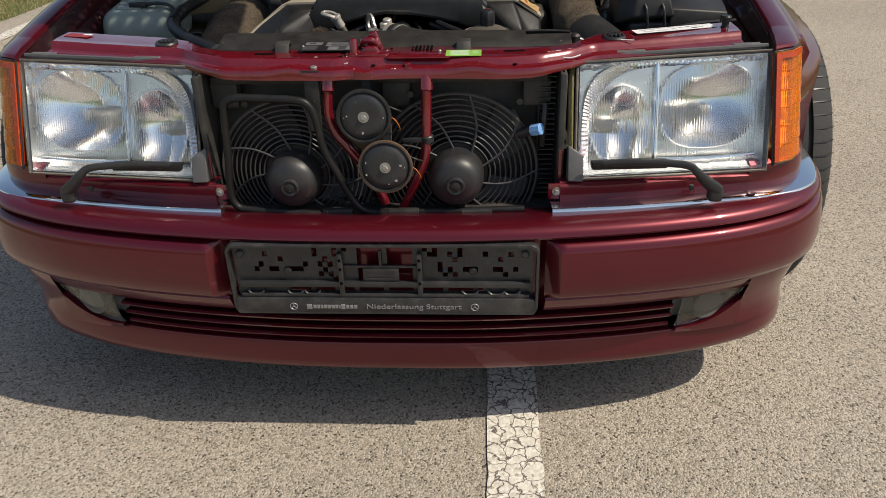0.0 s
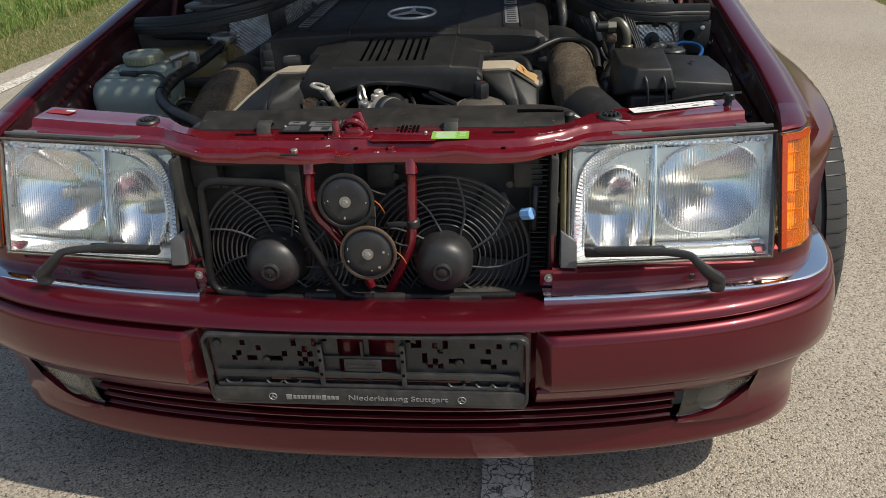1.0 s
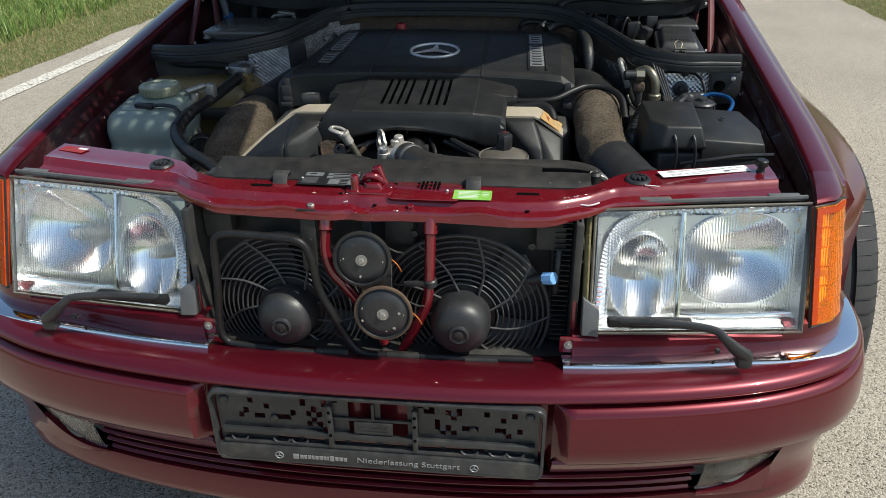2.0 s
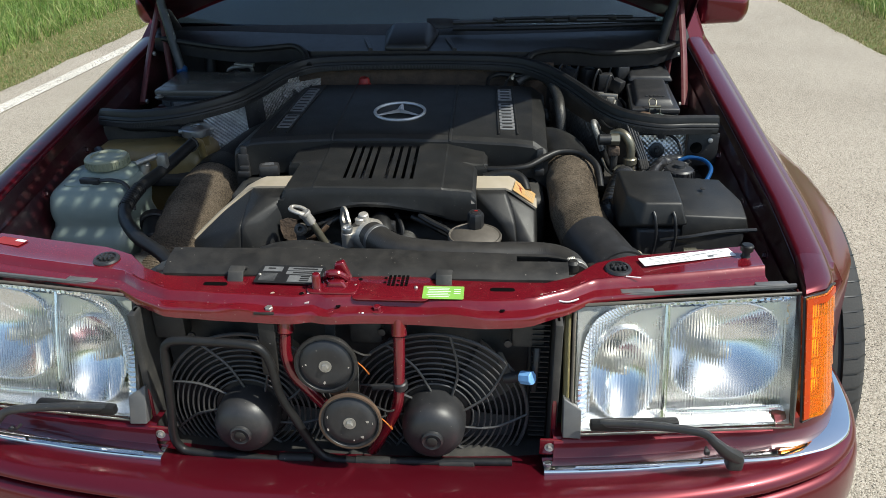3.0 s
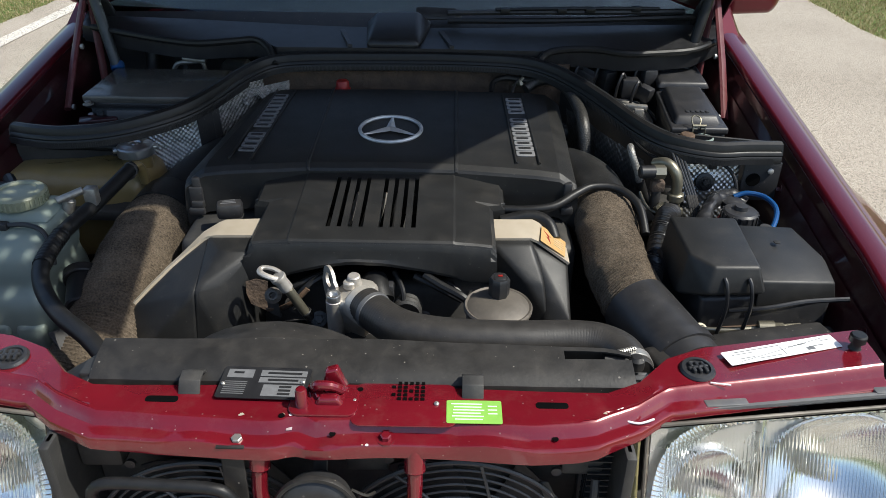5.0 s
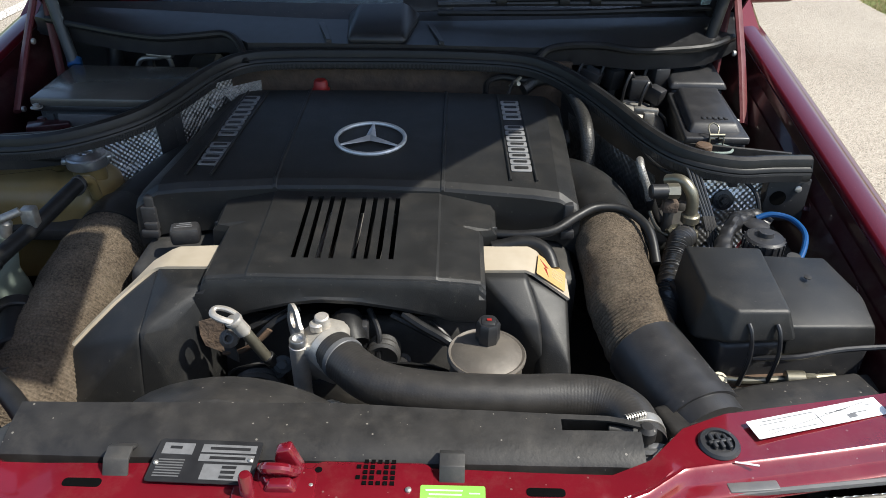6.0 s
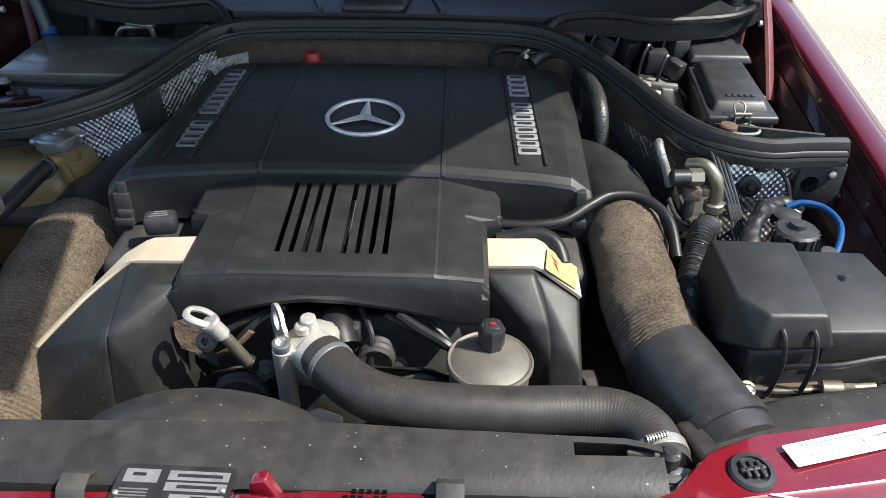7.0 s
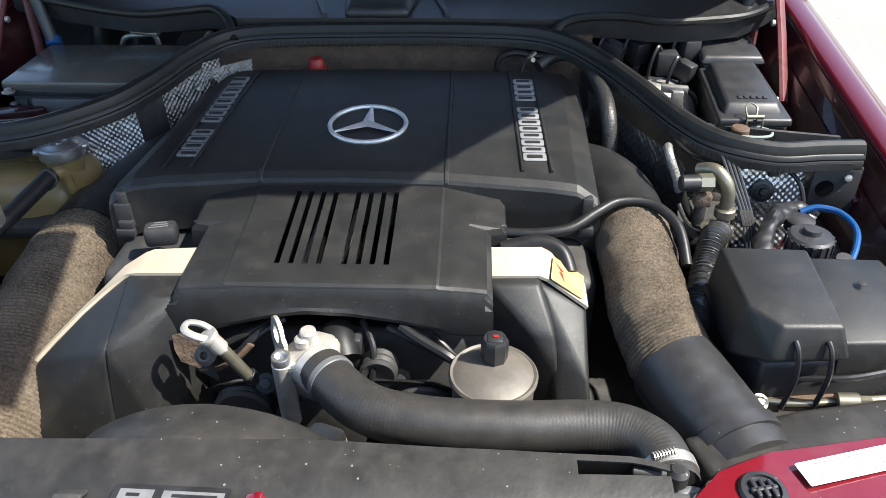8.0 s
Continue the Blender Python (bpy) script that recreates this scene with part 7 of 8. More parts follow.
part("radiator_neck", many(lathe([(0.030, -0.05), (0.032, 0.0), (0.034, 0.002), (0.034, 0.006), (0.026, 0.008)], (0.340, 0.240, 0.690), (0, 0.5, 0.5), 24), hull([(0.32, 0.21, 0.67), (0.365, 0.21, 0.67), (0.365, 0.25, 0.70), (0.32, 0.25, 0.70), (0.34, 0.23, 0.715)], 0.006)), GREY, t)


# ---- air hoses ----
def air_hose(pts, r, label):
    t = thing("air_hose", label, "hose", Vector(pts[-1]) - Vector((0, 0, 0.06)), group="air hoses")
    part("hose", tube(pts, r, 48, 10, ribs=0.0008, pitch=0.0048, wob=0.0035), CLOTH, t)
    return t


r_hose = air_hose([(0.362, 0.672, 0.705), (0.363, 0.635, 0.708), (0.363, 0.57, 0.700), (0.366, 0.51, 0.688), (0.376, 0.455, 0.676), (0.392, 0.405, 0.668)], 0.0475, "brown woven cloth air hose bent at the front")
part("sleeve", tube([(0.380, 0.432, 0.672), (0.394, 0.395, 0.667), (0.412, 0.350, 0.660), (0.428, 0.306, 0.653)], 0.0498, 40, 6), BLACK, r_hose, "black plastic hose sleeve")
part("sleeve_ring", tube([(0.4160, 0.339, 0.6583), (0.4190, 0.331, 0.6570), (0.4215, 0.324, 0.6560)], 0.0535, 40, 3), BLACK, r_hose)
part("sleeve_flange", hull([(x, y, z) for x, y in ((0.36, 0.318), (0.375, 0.295), (0.47, 0.325), (0.49, 0.36), (0.62, 0.385), (0.64, 0.32), (0.44, 0.25), (0.38, 0.262)) for z in (0.645, 0.688)], 0.008), DULL, r_hose)
part("elbow", tube([(0.305, 0.835, 0.690), (0.325, 0.80, 0.705), (0.345, 0.755, 0.712), (0.358, 0.715, 0.710), (0.362, 0.665, 0.706)], 0.052, 32, 8), COVER, r_hose, "charcoal intake elbow")
l_hose = air_hose([(-0.388, 0.690, 0.655), (-0.391, 0.655, 0.655), (-0.394, 0.585, 0.647), (-0.393, 0.51, 0.632), (-0.392, 0.44, 0.614), (-0.398, 0.38, 0.592), (-0.418, 0.31, 0.557)], 0.061, "brown woven cloth air hose partly in shade")
part("cuff", tube([(-0.388, 0.745, 0.652), (-0.387, 0.71, 0.655), (-0.388, 0.682, 0.655)], 0.063, 36, 6), COVER, l_hose, "charcoal end cuff")
part("elbow", tube([(-0.300, 0.860, 0.690), (-0.325, 0.835, 0.685), (-0.360, 0.795, 0.667), (-0.381, 0.755, 0.656), (-0.387, 0.71, 0.655)], 0.058, 32, 8), COVER, l_hose, "charcoal intake elbow")
part("elbow_clip", many(box((-0.302, 0.640, 0.735), (0.022, 0.018, 0.035), 0.003), box((-0.302, 0.628, 0.712), (0.026, 0.010, 0.012), 0.003)), BLACK, l_hose)

for s in (1, -1):
    part("cover_clip", sided(many(box((0.300, 0.640, 0.742), (0.014, 0.014, 0.052), 0.003), box((0.300, 0.632, 0.722), (0.020, 0.012, 0.014), 0.003)), s), BLACK, engine)
    part("cover_ledge", sided(hull([(0.20, 0.662, 0.758), (0.306, 0.640, 0.745), (0.20, 0.655, 0.735), (0.306, 0.636, 0.730), (0.20, 0.675, 0.74), (0.306, 0.66, 0.735)], 0.003), s), COVER, engine)
part("vent_hose", tube([(0.195, 0.597, 0.740), (0.235, 0.594, 0.742), (0.275, 0.600, 0.746), (0.310, 0.622, 0.757), (0.340, 0.640, 0.762), (0.380, 0.638, 0.760), (0.408, 0.605, 0.748), (0.414, 0.56, 0.72)], 0.0068, 12, 8), RUBBER, engine, "glossy black breather hose")
part("spark_lead", many(tube([(0.19, 0.575, 0.730), (0.235, 0.580, 0.738), (0.262, 0.570, 0.732), (0.272, 0.548, 0.715)], 0.010, 12, 6)), RUBBER, engine)
part("cover_knob", many(lathe([(0.016, 0), (0.018, 0.004), (0.016, 0.010), (0, 0.012)], (0.322, 0.895, 0.752), (1, 0, 0.2), 20)), COVER, engine)


# ---- round the bay ----
seal_pts = [(-0.655, 0.775, 0.792), (-0.61, 0.752, 0.797), (-0.55, 0.733, 0.802), (-0.475, 0.728, 0.811), (-0.415, 0.750, 0.818), (-0.361, 0.802, 0.823), (-0.325, 0.877, 0.829), (-0.295, 0.960, 0.836), (-0.255, 1.022, 0.842), (-0.18, 1.042, 0.846), (0.0, 1.048, 0.848), (0.14, 1.048, 0.848),
            (0.25, 1.042, 0.845), (0.308, 1.010, 0.840), (0.354, 0.948, 0.833), (0.396, 0.862, 0.826), (0.434, 0.773, 0.819), (0.475, 0.713, 0.815), (0.54, 0.691, 0.810), (0.60, 0.698, 0.809), (0.655, 0.705, 0.807)]
t = thing("bay_seal", "thick black rubber seal curving round the engine bay", "rubber seal", (0, 1.085, 0.79))
line = smooth(seal_pts, 10)


def profile_along(line, prof):
    """A moulded strip: (outward, up) cross-section swept on a level line."""
    rows = []
    for i, p in enumerate(line):
        d = (line[min(i + 1, len(line) - 1)] - line[max(i - 1, 0)]).normalized()
        out = Vector((d.y, -d.x, 0)).normalized()
        rows.append([p + out * a + Vector((0, 0, b)) for a, b in prof])
    return rows


part("bead", sheet(profile_along(line, [(-0.014, -0.006), (-0.0135, 0.003), (-0.009, 0.009), (-0.002, 0.0105), (0.004, 0.0075), (0.0065, 0.001), (0.0070, -0.004), (0.0092, -0.006), (0.0102, -0.010), (0.009, -0.013), (-0.010, -0.013), (-0.014, -0.006)]), 0.0), RUBBER, t)
part("skirt", sheet(profile_along(line, [(0.0095, -0.0125), (0.0105, -0.014), (0.0105, -0.022), (0.008, -0.024)]), 0.002), RUBBER, t)
for k in (0, -1):
    ring = profile_along(line, [(-0.014, -0.006), (-0.0135, 0.003), (-0.009, 0.009), (-0.002, 0.0105), (0.004, 0.0075), (0.007, -0.004), (0.0102, -0.010), (0.009, -0.013), (-0.010, -0.013)])[k]
    off = Vector((0.002 if k else -0.002, 0, 0))
    part("end_cap", hull(ring + [p + off for p in ring], 0), RUBBER, t)
teeth = bmesh.new()
for i in range(6, len(line) - 4, 1):
    p = line[i]
    d = (line[i + 1] - line[i - 1]).normalized()
    out = Vector((d.y, -d.x, 0)).normalized()
    for f in (0.0, 0.5):
        q = p.lerp(line[i + 1], f) + out * 0.0112 + Vector((0, 0, -0.0195))
        merge(teeth, box(q, (0.0035, 0.0035, 0.010), 0, (0, 0, math.degrees(math.atan2(d.y, d.x)))))
part("grip_teeth", teeth, INK, t)
part("edge_strip", tube([(0.435, 0.815, 0.778), (0.442, 0.769, 0.776), (0.459, 0.730, 0.776), (0.489, 0.712, 0.777), (0.546, 0.706, 0.778), (0.567, 0.700, 0.776), (0.582, 0.688, 0.762), (0.588, 0.675, 0.735), (0.586, 0.668, 0.70)], 0.0032, 8, 6), RUBBER, t)
part("strip_clip", box((0.545, 0.695, 0.782), (0.014, 0.014, 0.018), 0.002), BLACK, t)


def foil(name, label, corner, du, dv, nu, nv, pitch=0.0105, wave=0.006, emboss=0.00036, ragged=0.0):
    """Embossed foil over a parallelogram."""
    c, U, V = Vector(corner), Vector(du), Vector(dv)
    n = U.cross(V).normalized()
    t = thing(name, label, "heat shield", c + V)
    rows = []
    for i in range(nu + 1):
        row = []
        for j in range(nv + 1):
            p = c + U * (i / nu) + V * (j / nv) * (1 + ragged * noise.noise((5 * i / nu, 0.3, 0)))
            a, b = U.length * i / nu, V.length * j / nv
            h = emboss * math.sin(2 * math.pi * a / pitch) * math.sin(2 * math.pi * b / pitch) + wave * noise.noise(p * 14) + 0.002 * noise.noise(p * 60)
            row.append(p + n * h)
        rows.append(row)
    part("foil", sheet(rows), FOIL, t, sharp=80)
    return t


left_foil = foil("foil_shield", "crinkled embossed aluminium heat shield under the rubber seal", (-0.585, 0.825, 0.766), (0.228, 0.050, 0.036), (0.004, -0.012, -0.150), 330, 210, pitch=0.0092, emboss=0.00095)
t = foil("foil_shield", "small crumpled aluminium shield beside the engine cover", (-0.292, 0.945, 0.808), (0.080, 0.058, 0.004), (0.002, -0.012, -0.020), 190, 70, pitch=0.008, wave=0.016, emboss=0.0007, ragged=0.7)
t.children[0].data.materials[0] = MATTING
t = foil("foil_shield", "dull woven heat mat between the bracket and the engine cover", (-0.345, 0.895, 0.815), (0.085, 0.085, 0.006), (0.006, -0.010, -0.090), 150, 130, pitch=0.0088, wave=0.006, emboss=0.0009)
t.children[0].data.materials[0] = MATTING
right_foil = foil("foil_shield", "embossed aluminium heat shield with a round bolt", (0.500, 0.716, 0.790), (0.100, 0.004, 0.0), (0.004, -0.030, -0.175), 130, 190, wave=0.004, pitch=0.0100, emboss=0.00065)
part("washer", lathe([(0.016, 0), (0.0155, 0.002), (0.010, 0.003), (0.0085, 0.001), (0, 0.001)], (0.542, 0.7055, 0.743), (0, -1, 0.18), 28), INK, right_foil)
part("bolt", bolt((0.542, 0.703, 0.7435), (0, -1, 0.18), 0.006), DULL, right_foil)
t = foil("foil_shield", "dark woven heat mat on the bulkhead", (0.335, 0.955, 0.78), (0.105, -0.225, -0.01), (0.012, -0.01, -0.25), 170, 150, pitch=0.012, wave=0.004, emboss=0.0010)
t.children[0].data.materials[0] = MATTING
part("cable", tube([(0.505, 0.712, 0.775), (0.502, 0.705, 0.74), (0.508, 0.698, 0.70), (0.51, 0.69, 0.66)], 0.003, 8, 8), RUBBER, right_foil, "black cable")
part("bracket", box((-0.347, 0.868, 0.752), (0.030, 0.005, 0.120), 0.002, (4, -3, 32)), BLACK, left_foil, "black flat bracket")
part("bracket", box((-0.330, 0.880, 0.752), (0.016, 0.005, 0.120), 0.002, (4, -3, 32)), BLACK, left_foil)

# washer reservoir
t = thing("washer_reservoir", "milky white washer reservoir with a ribbed body", "reservoir", (-0.55, 0.44, 0.36))
rows = []
for z, hw, front in ((0.45, 0.080, 0.458), (0.52, 0.082, 0.454), (0.58, 0.083, 0.453), (0.622, 0.083, 0.454), (0.636, 0.081, 0.458), (0.646, 0.077, 0.466), (0.654, 0.0745, 0.473), (0.662, 0.0745, 0.476), (0.672, 0.077, 0.476), (0.684, 0.079, 0.477),
                     (0.700, 0.0785, 0.481), (0.710, 0.077, 0.485), (0.7165, 0.074, 0.490), (0.7205, 0.069, 0.496), (0.7230, 0.062, 0.504), (0.7240, 0.040, 0.528), (0.7242, 0.002, 0.558)):
    back = 0.628 if z < 0.7165 else 0.628 - (0.074 - hw) * 0.9
    rows.append([(-0.573 + x, (front + back) / 2 + y, z + 0.10 * (y + 0.06) * (z > 0.70)) for x, y in rounded(hw * 2, back - front, min(0.026, hw * 0.9, (back - front) * 0.45), 7)])
part("body", sheet(rows, closed=True), MILKY, t, sharp=50)
part("shoulder", hull([(-0.618, 0.545, 0.726), (-0.505, 0.545, 0.726), (-0.620, 0.624, 0.730), (-0.500, 0.624, 0.730), (-0.608, 0.556, 0.741), (-0.516, 0.556, 0.741), (-0.612, 0.616, 0.745), (-0.512, 0.616, 0.745)], 0.008), MILKY, t)
for k in range(3):
    part("body_lobe", hull([(-0.650 + 0.053 * k + dx, y, z) for dx in (0, 0.045) for y, z in ((0.448, 0.50), (0.446, 0.590), (0.451, 0.604), (0.48, 0.606), (0.48, 0.50))], 0.012, 4), MILKY, t)
part("cap", lathe([(0.040, 0), (0.042, 0.003), (0.042, 0.017), (0.039, 0.020), (0.030, 0.021), (0.028, 0.018), (0, 0.018)], (-0.566, 0.590, 0.743), (0, 0, 1), 36), CAPPLASTIC, t, "pale yellowish screw cap")
part("cap_grip", many(*[box((-0.566 + 0.0422 * math.cos(a), 0.590 + 0.0422 * math.sin(a), 0.7525), (0.0016, 0.003, 0.013), 0, (0, 0, math.degrees(a))) for a in [2 * math.pi * k / 36 for k in range(36)]]), CAPPLASTIC, t)
part("strap", prism(rounded(0.062, 0.026, 0.012), 0.003, pose(-0.600, 0.532, 0.7255, 5), 0.001), MILKY, t)
part("plug", box((-0.578, 0.532, 0.732), (0.040, 0.014, 0.012), 0.003, (0, 0, -6)), INK, t)
part("pump_hose", tube([(-0.560, 0.531, 0.733), (-0.530, 0.528, 0.736), (-0.502, 0.518, 0.732), (-0.484, 0.500, 0.715), (-0.480, 0.49, 0.69)], 0.0038, 8, 8), INK, t)
part("nozzle", many(lathe([(0.010, 0), (0.010, 0.02), (0.006, 0.024), (0, 0.024)], (-0.500, 0.600, 0.722), (0.3, 0.1, 1), 16), cyl((-0.505, 0.585, 0.748), (-0.470, 0.605, 0.758), 0.006, 12, 0.001), box((-0.462, 0.612, 0.745), (0.02, 0.018, 0.03), 0.003)), STEEL, t)

# coolant expansion tank
t = thing("expansion_tank", "yellowed translucent coolant expansion tank with steel cap", "coolant tank", (-0.54, 0.80, 0.52))
rows = []
for k, (z, g) in enumerate(((0.56, 0.010), (0.60, 0.004), (0.640, 0.0), (0.690, 0.0), (0.706, 0.004), (0.716, 0.011), (0.722, 0.022), (0.724, 0.036), (0.7245, 0.0655))):
    ring = []
    for m in range(44):
        f = 2 * math.pi * m / 44
        cx, cy = math.copysign(abs(math.cos(f)) ** 0.35, math.cos(f)), math.copysign(abs(math.sin(f)) ** 0.45, math.sin(f))
        px = -0.552 + (0.128 - g) * cx
        ripple = 0.0035 * math.cos((px + 0.60) / 0.052 * 2 * math.pi) if 0 < k < 5 else 0.0
        ring.append((px, 0.785 + (0.066 - g) * cy + 0.020 * cx + ripple * cy, z + (0.006 * (cx < 0.6) - 0.002)))
    rows.append(ring)
part("body", sheet(rows, closed=True), AMBER_TANK, t)
part("seam", tube([(-0.680, 0.704, 0.664), (-0.58, 0.708, 0.664), (-0.48, 0.722, 0.664), (-0.428, 0.745, 0.664), (-0.412, 0.800, 0.668), (-0.424, 0.855, 0.668)], 0.0062, 8, 6, flat=0.6), AMBER_TANK, t)
part("neck", cyl((-0.459, 0.800, 0.705), (-0.459, 0.800, 0.744), 0.026, 28, 0.002), AMBER_TANK, t)
part("cap", lathe([(0.029, -0.006), (0.0325, -0.005), (0.0330, 0.004), (0.0325, 0.010), (0.0300, 0.0125), (0.024, 0.0125), (0.020, 0.0150), (0.012, 0.0155), (0.010, 0.0135), (0.006, 0.0135), (0.004, 0.015), (0, 0.015)], (-0.459, 0.800, 0.742), (0, 0, 1), 44), CAPSTEEL, t, "pressed steel pressure cap")
for a in (20, 200):
    d = Vector((math.cos(radians(a)), math.sin(radians(a)), 0))
    q = Vector((-d.y, d.x, 0)) * 0.012
    c = Vector((-0.459, 0.800, 0.744))
    part("cap_ear", hull([c + d * 0.026 + q, c + d * 0.026 - q, c + d * 0.039 + q * 0.7, c + d * 0.039 - q * 0.7, c + d * 0.026 + q + Vector((0, 0, 0.009)), c + d * 0.026 - q + Vector((0, 0, 0.009)), c + d * 0.038 + q * 0.6 + Vector((0, 0, 0.007)), c + d * 0.038 - q * 0.6 + Vector((0, 0, 0.007))], 0.002), CAPSTEEL, t)
part("outlet", tube([(-0.430, 0.748, 0.706), (-0.430, 0.738, 0.736), (-0.432, 0.725, 0.745), (-0.436, 0.712, 0.745)], 0.0085, 12, 6), AMBER_TANK, t)
part("overflow_hose", tube([(-0.665, 0.802, 0.768), (-0.640, 0.796, 0.758), (-0.60, 0.795, 0.752), (-0.55, 0.797, 0.752), (-0.492, 0.799, 0.748)], 0.0085, 12, 8), RUBBER, t)
t = thing("heater_hose", "bent black rubber hose from the coolant tank", "hose", (-0.45, 0.55, 0.6))
part("hose", tube([(-0.435, 0.722, 0.745), (-0.440, 0.708, 0.743), (-0.461, 0.623, 0.728), (-0.480, 0.530, 0.720), (-0.477, 0.460, 0.714), (-0.455, 0.405, 0.709), (-0.407, 0.346, 0.704), (-0.350, 0.300, 0.699), (-0.310, 0.262, 0.690)], 0.0118, 16, 8), RUBBER, t)
part("clamp", tube([(-0.450, 0.709, 0.743), (-0.438, 0.714, 0.757), (-0.425, 0.711, 0.743), (-0.438, 0.706, 0.730)], 0.0018, 6, 5, True), DARK, t)
part("sleeve", tube([(-0.480, 0.530, 0.720), (-0.4795, 0.490, 0.7165), (-0.475, 0.450, 0.713)], 0.0128, 14, 6, ribs=0.0006, pitch=0.008), RUBBER, t)
t = thing("hose_elbow", "black moulded hose connector behind the lock panel", "connector", (-0.47, 0.46, 0.6))
part("body", many(cyl((-0.45, 0.50, 0.655), (-0.43, 0.44, 0.645), 0.022, 20, 0.003), cyl((-0.455, 0.515, 0.66), (-0.45, 0.50, 0.655), 0.028, 20, 0.002)), RUBBER, t)
part("bracket", hull([(-0.40, 0.40, 0.66), (-0.44, 0.36, 0.66), (-0.41, 0.34, 0.63), (-0.385, 0.37, 0.62)] + [(-0.40, 0.405, 0.655), (-0.44, 0.365, 0.655), (-0.41, 0.345, 0.625)], 0.002), DULL, t)

# control unit box and cover on the right
t = thing("fuse_box", "black moulded control box cover with two sloping lids", "fuse box", (0.50, 0.46, 0.56))
part("lid", hull([(0.437, 0.532, 0.768), (0.534, 0.530, 0.768), (0.530, 0.402, 0.760), (0.468, 0.400, 0.760), (0.440, 0.430, 0.763), (0.434, 0.542, 0.70), (0.545, 0.540, 0.70), (0.542, 0.392, 0.722), (0.460, 0.388, 0.722), (0.428, 0.425, 0.70)], 0.0045, 3), COVER, t)
part("lid_step", hull([(0.535, 0.530, 0.756), (0.625, 0.540, 0.748), (0.650, 0.470, 0.735), (0.650, 0.425, 0.722), (0.535, 0.405, 0.735), (0.535, 0.54, 0.70), (0.64, 0.55, 0.70), (0.655, 0.42, 0.695), (0.535, 0.40, 0.695)], 0.003, 2), COVER, t)
part("lid_screw", lathe([(0.005, 0), (0.005, 0.001), (0, 0.002)], (0.585, 0.490, 0.7495), (0, -0.1, 1), 16), DULL, t)
part("body", hull([(x, y, z) for x, y in ((0.425, 0.54), (0.64, 0.54), (0.65, 0.42), (0.46, 0.40)) for z in (0.56, 0.71)], 0.008), BLACK, t)
part("wing_shelf", hull([(x, y, z) for x, y in ((0.43, 0.40), (0.66, 0.42), (0.66, 0.36), (0.45, 0.35)) for z in (0.60, 0.655)], 0.006), DULL, t)
for x in (0.482, 0.515):
    part("wire_loop", tube([(x, 0.396, 0.745), (x + 0.003, 0.388, 0.735), (x + 0.006, 0.384, 0.705), (x + 0.002, 0.386, 0.66)], 0.0028, 8, 6), INK, t)
part("wire", tube([(0.50, 0.40, 0.69), (0.545, 0.388, 0.703), (0.60, 0.395, 0.710), (0.66, 0.40, 0.712)], 0.0035, 8, 8), INK, t)
t = thing("brass_valves", "yellowish metal line fittings in front of the control box", "fittings", (0.5, 0.39, 0.6))
part("line", tube([(0.435, 0.415, 0.655), (0.48, 0.392, 0.662), (0.53, 0.388, 0.668), (0.60, 0.392, 0.672)], 0.004, 10, 8), BRASS, t)
part("fitting", many(cyl((0.538, 0.385, 0.672), (0.560, 0.383, 0.674), 0.010, 16, 0.001), cyl((0.560, 0.383, 0.674), (0.572, 0.382, 0.675), 0.007, 6)), BRASS, t)
part("nut", bolt((0.462, 0.390, 0.664), (0, -0.6, 0.8), 0.0055), BRASS, t)
part("plate", box((0.50, 0.402, 0.650), (0.10, 0.03, 0.02), 0.004), RUST, t)
t = thing("fluid_cap", "black ribbed fluid reservoir cap behind the control box", "reservoir cap", (0.565, 0.585, 0.68))
part("neck", cyl((0.563, 0.585, 0.66), (0.563, 0.585, 0.735), 0.026, 24, 0.002), BLACK, t)
fluid_cap = part("cap", lathe([(0.027, 0), (0.027, 0.016), (0.024, 0.019), (0.011, 0.021), (0.010, 0.027), (0, 0.028)], (0.563, 0.585, 0.733), (0, 0, 1), 32), BLACK, t)
for a in [2 * math.pi * k / 18 for k in range(18)]:
    part("grip_rib", box((0.563 + 0.027 * math.cos(a), 0.585 + 0.027 * math.sin(a), 0.741), (0.003, 0.004, 0.015), 0, (0, 0, math.degrees(a))), BLACK, fluid_cap)
part("second_cap", lathe([(0.018, 0), (0.018, 0.014), (0.015, 0.016), (0, 0.017)], (0.572, 0.640, 0.725), (0, 0, 1), 24), BLACK, t)
part("side_plug", lathe([(0.014, 0), (0.014, 0.02), (0, 0.022)], (0.595, 0.560, 0.715), (0.2, -0.3, 1), 20), DULL, t)
t = thing("blue_hose", "thin bright blue hose arching beside the reservoir cap", "hose", (0.61, 0.60, 0.70))
part("hose", tube([(0.578, 0.660, 0.738), (0.598, 0.660, 0.745), (0.622, 0.648, 0.745), (0.630, 0.615, 0.742), (0.618, 0.580, 0.735), (0.592, 0.540, 0.725)], 0.0042, 10, 8), BLUE, t)
t = thing("wiring_loom", "crinkled black taped wiring loom", "wiring", (0.53, 0.62, 0.68))
part("loom", tube([(0.505, 0.570, 0.715), (0.516, 0.604, 0.732), (0.546, 0.650, 0.738), (0.580, 0.674, 0.735), (0.60, 0.662, 0.725)], 0.012, 14, 8, wob=0.006, pitch=0.01), INK, t)
part("red_wire", tube([(0.512, 0.560, 0.712), (0.528, 0.585, 0.732), (0.548, 0.606, 0.742)], 0.0018, 6, 6), RED, t)

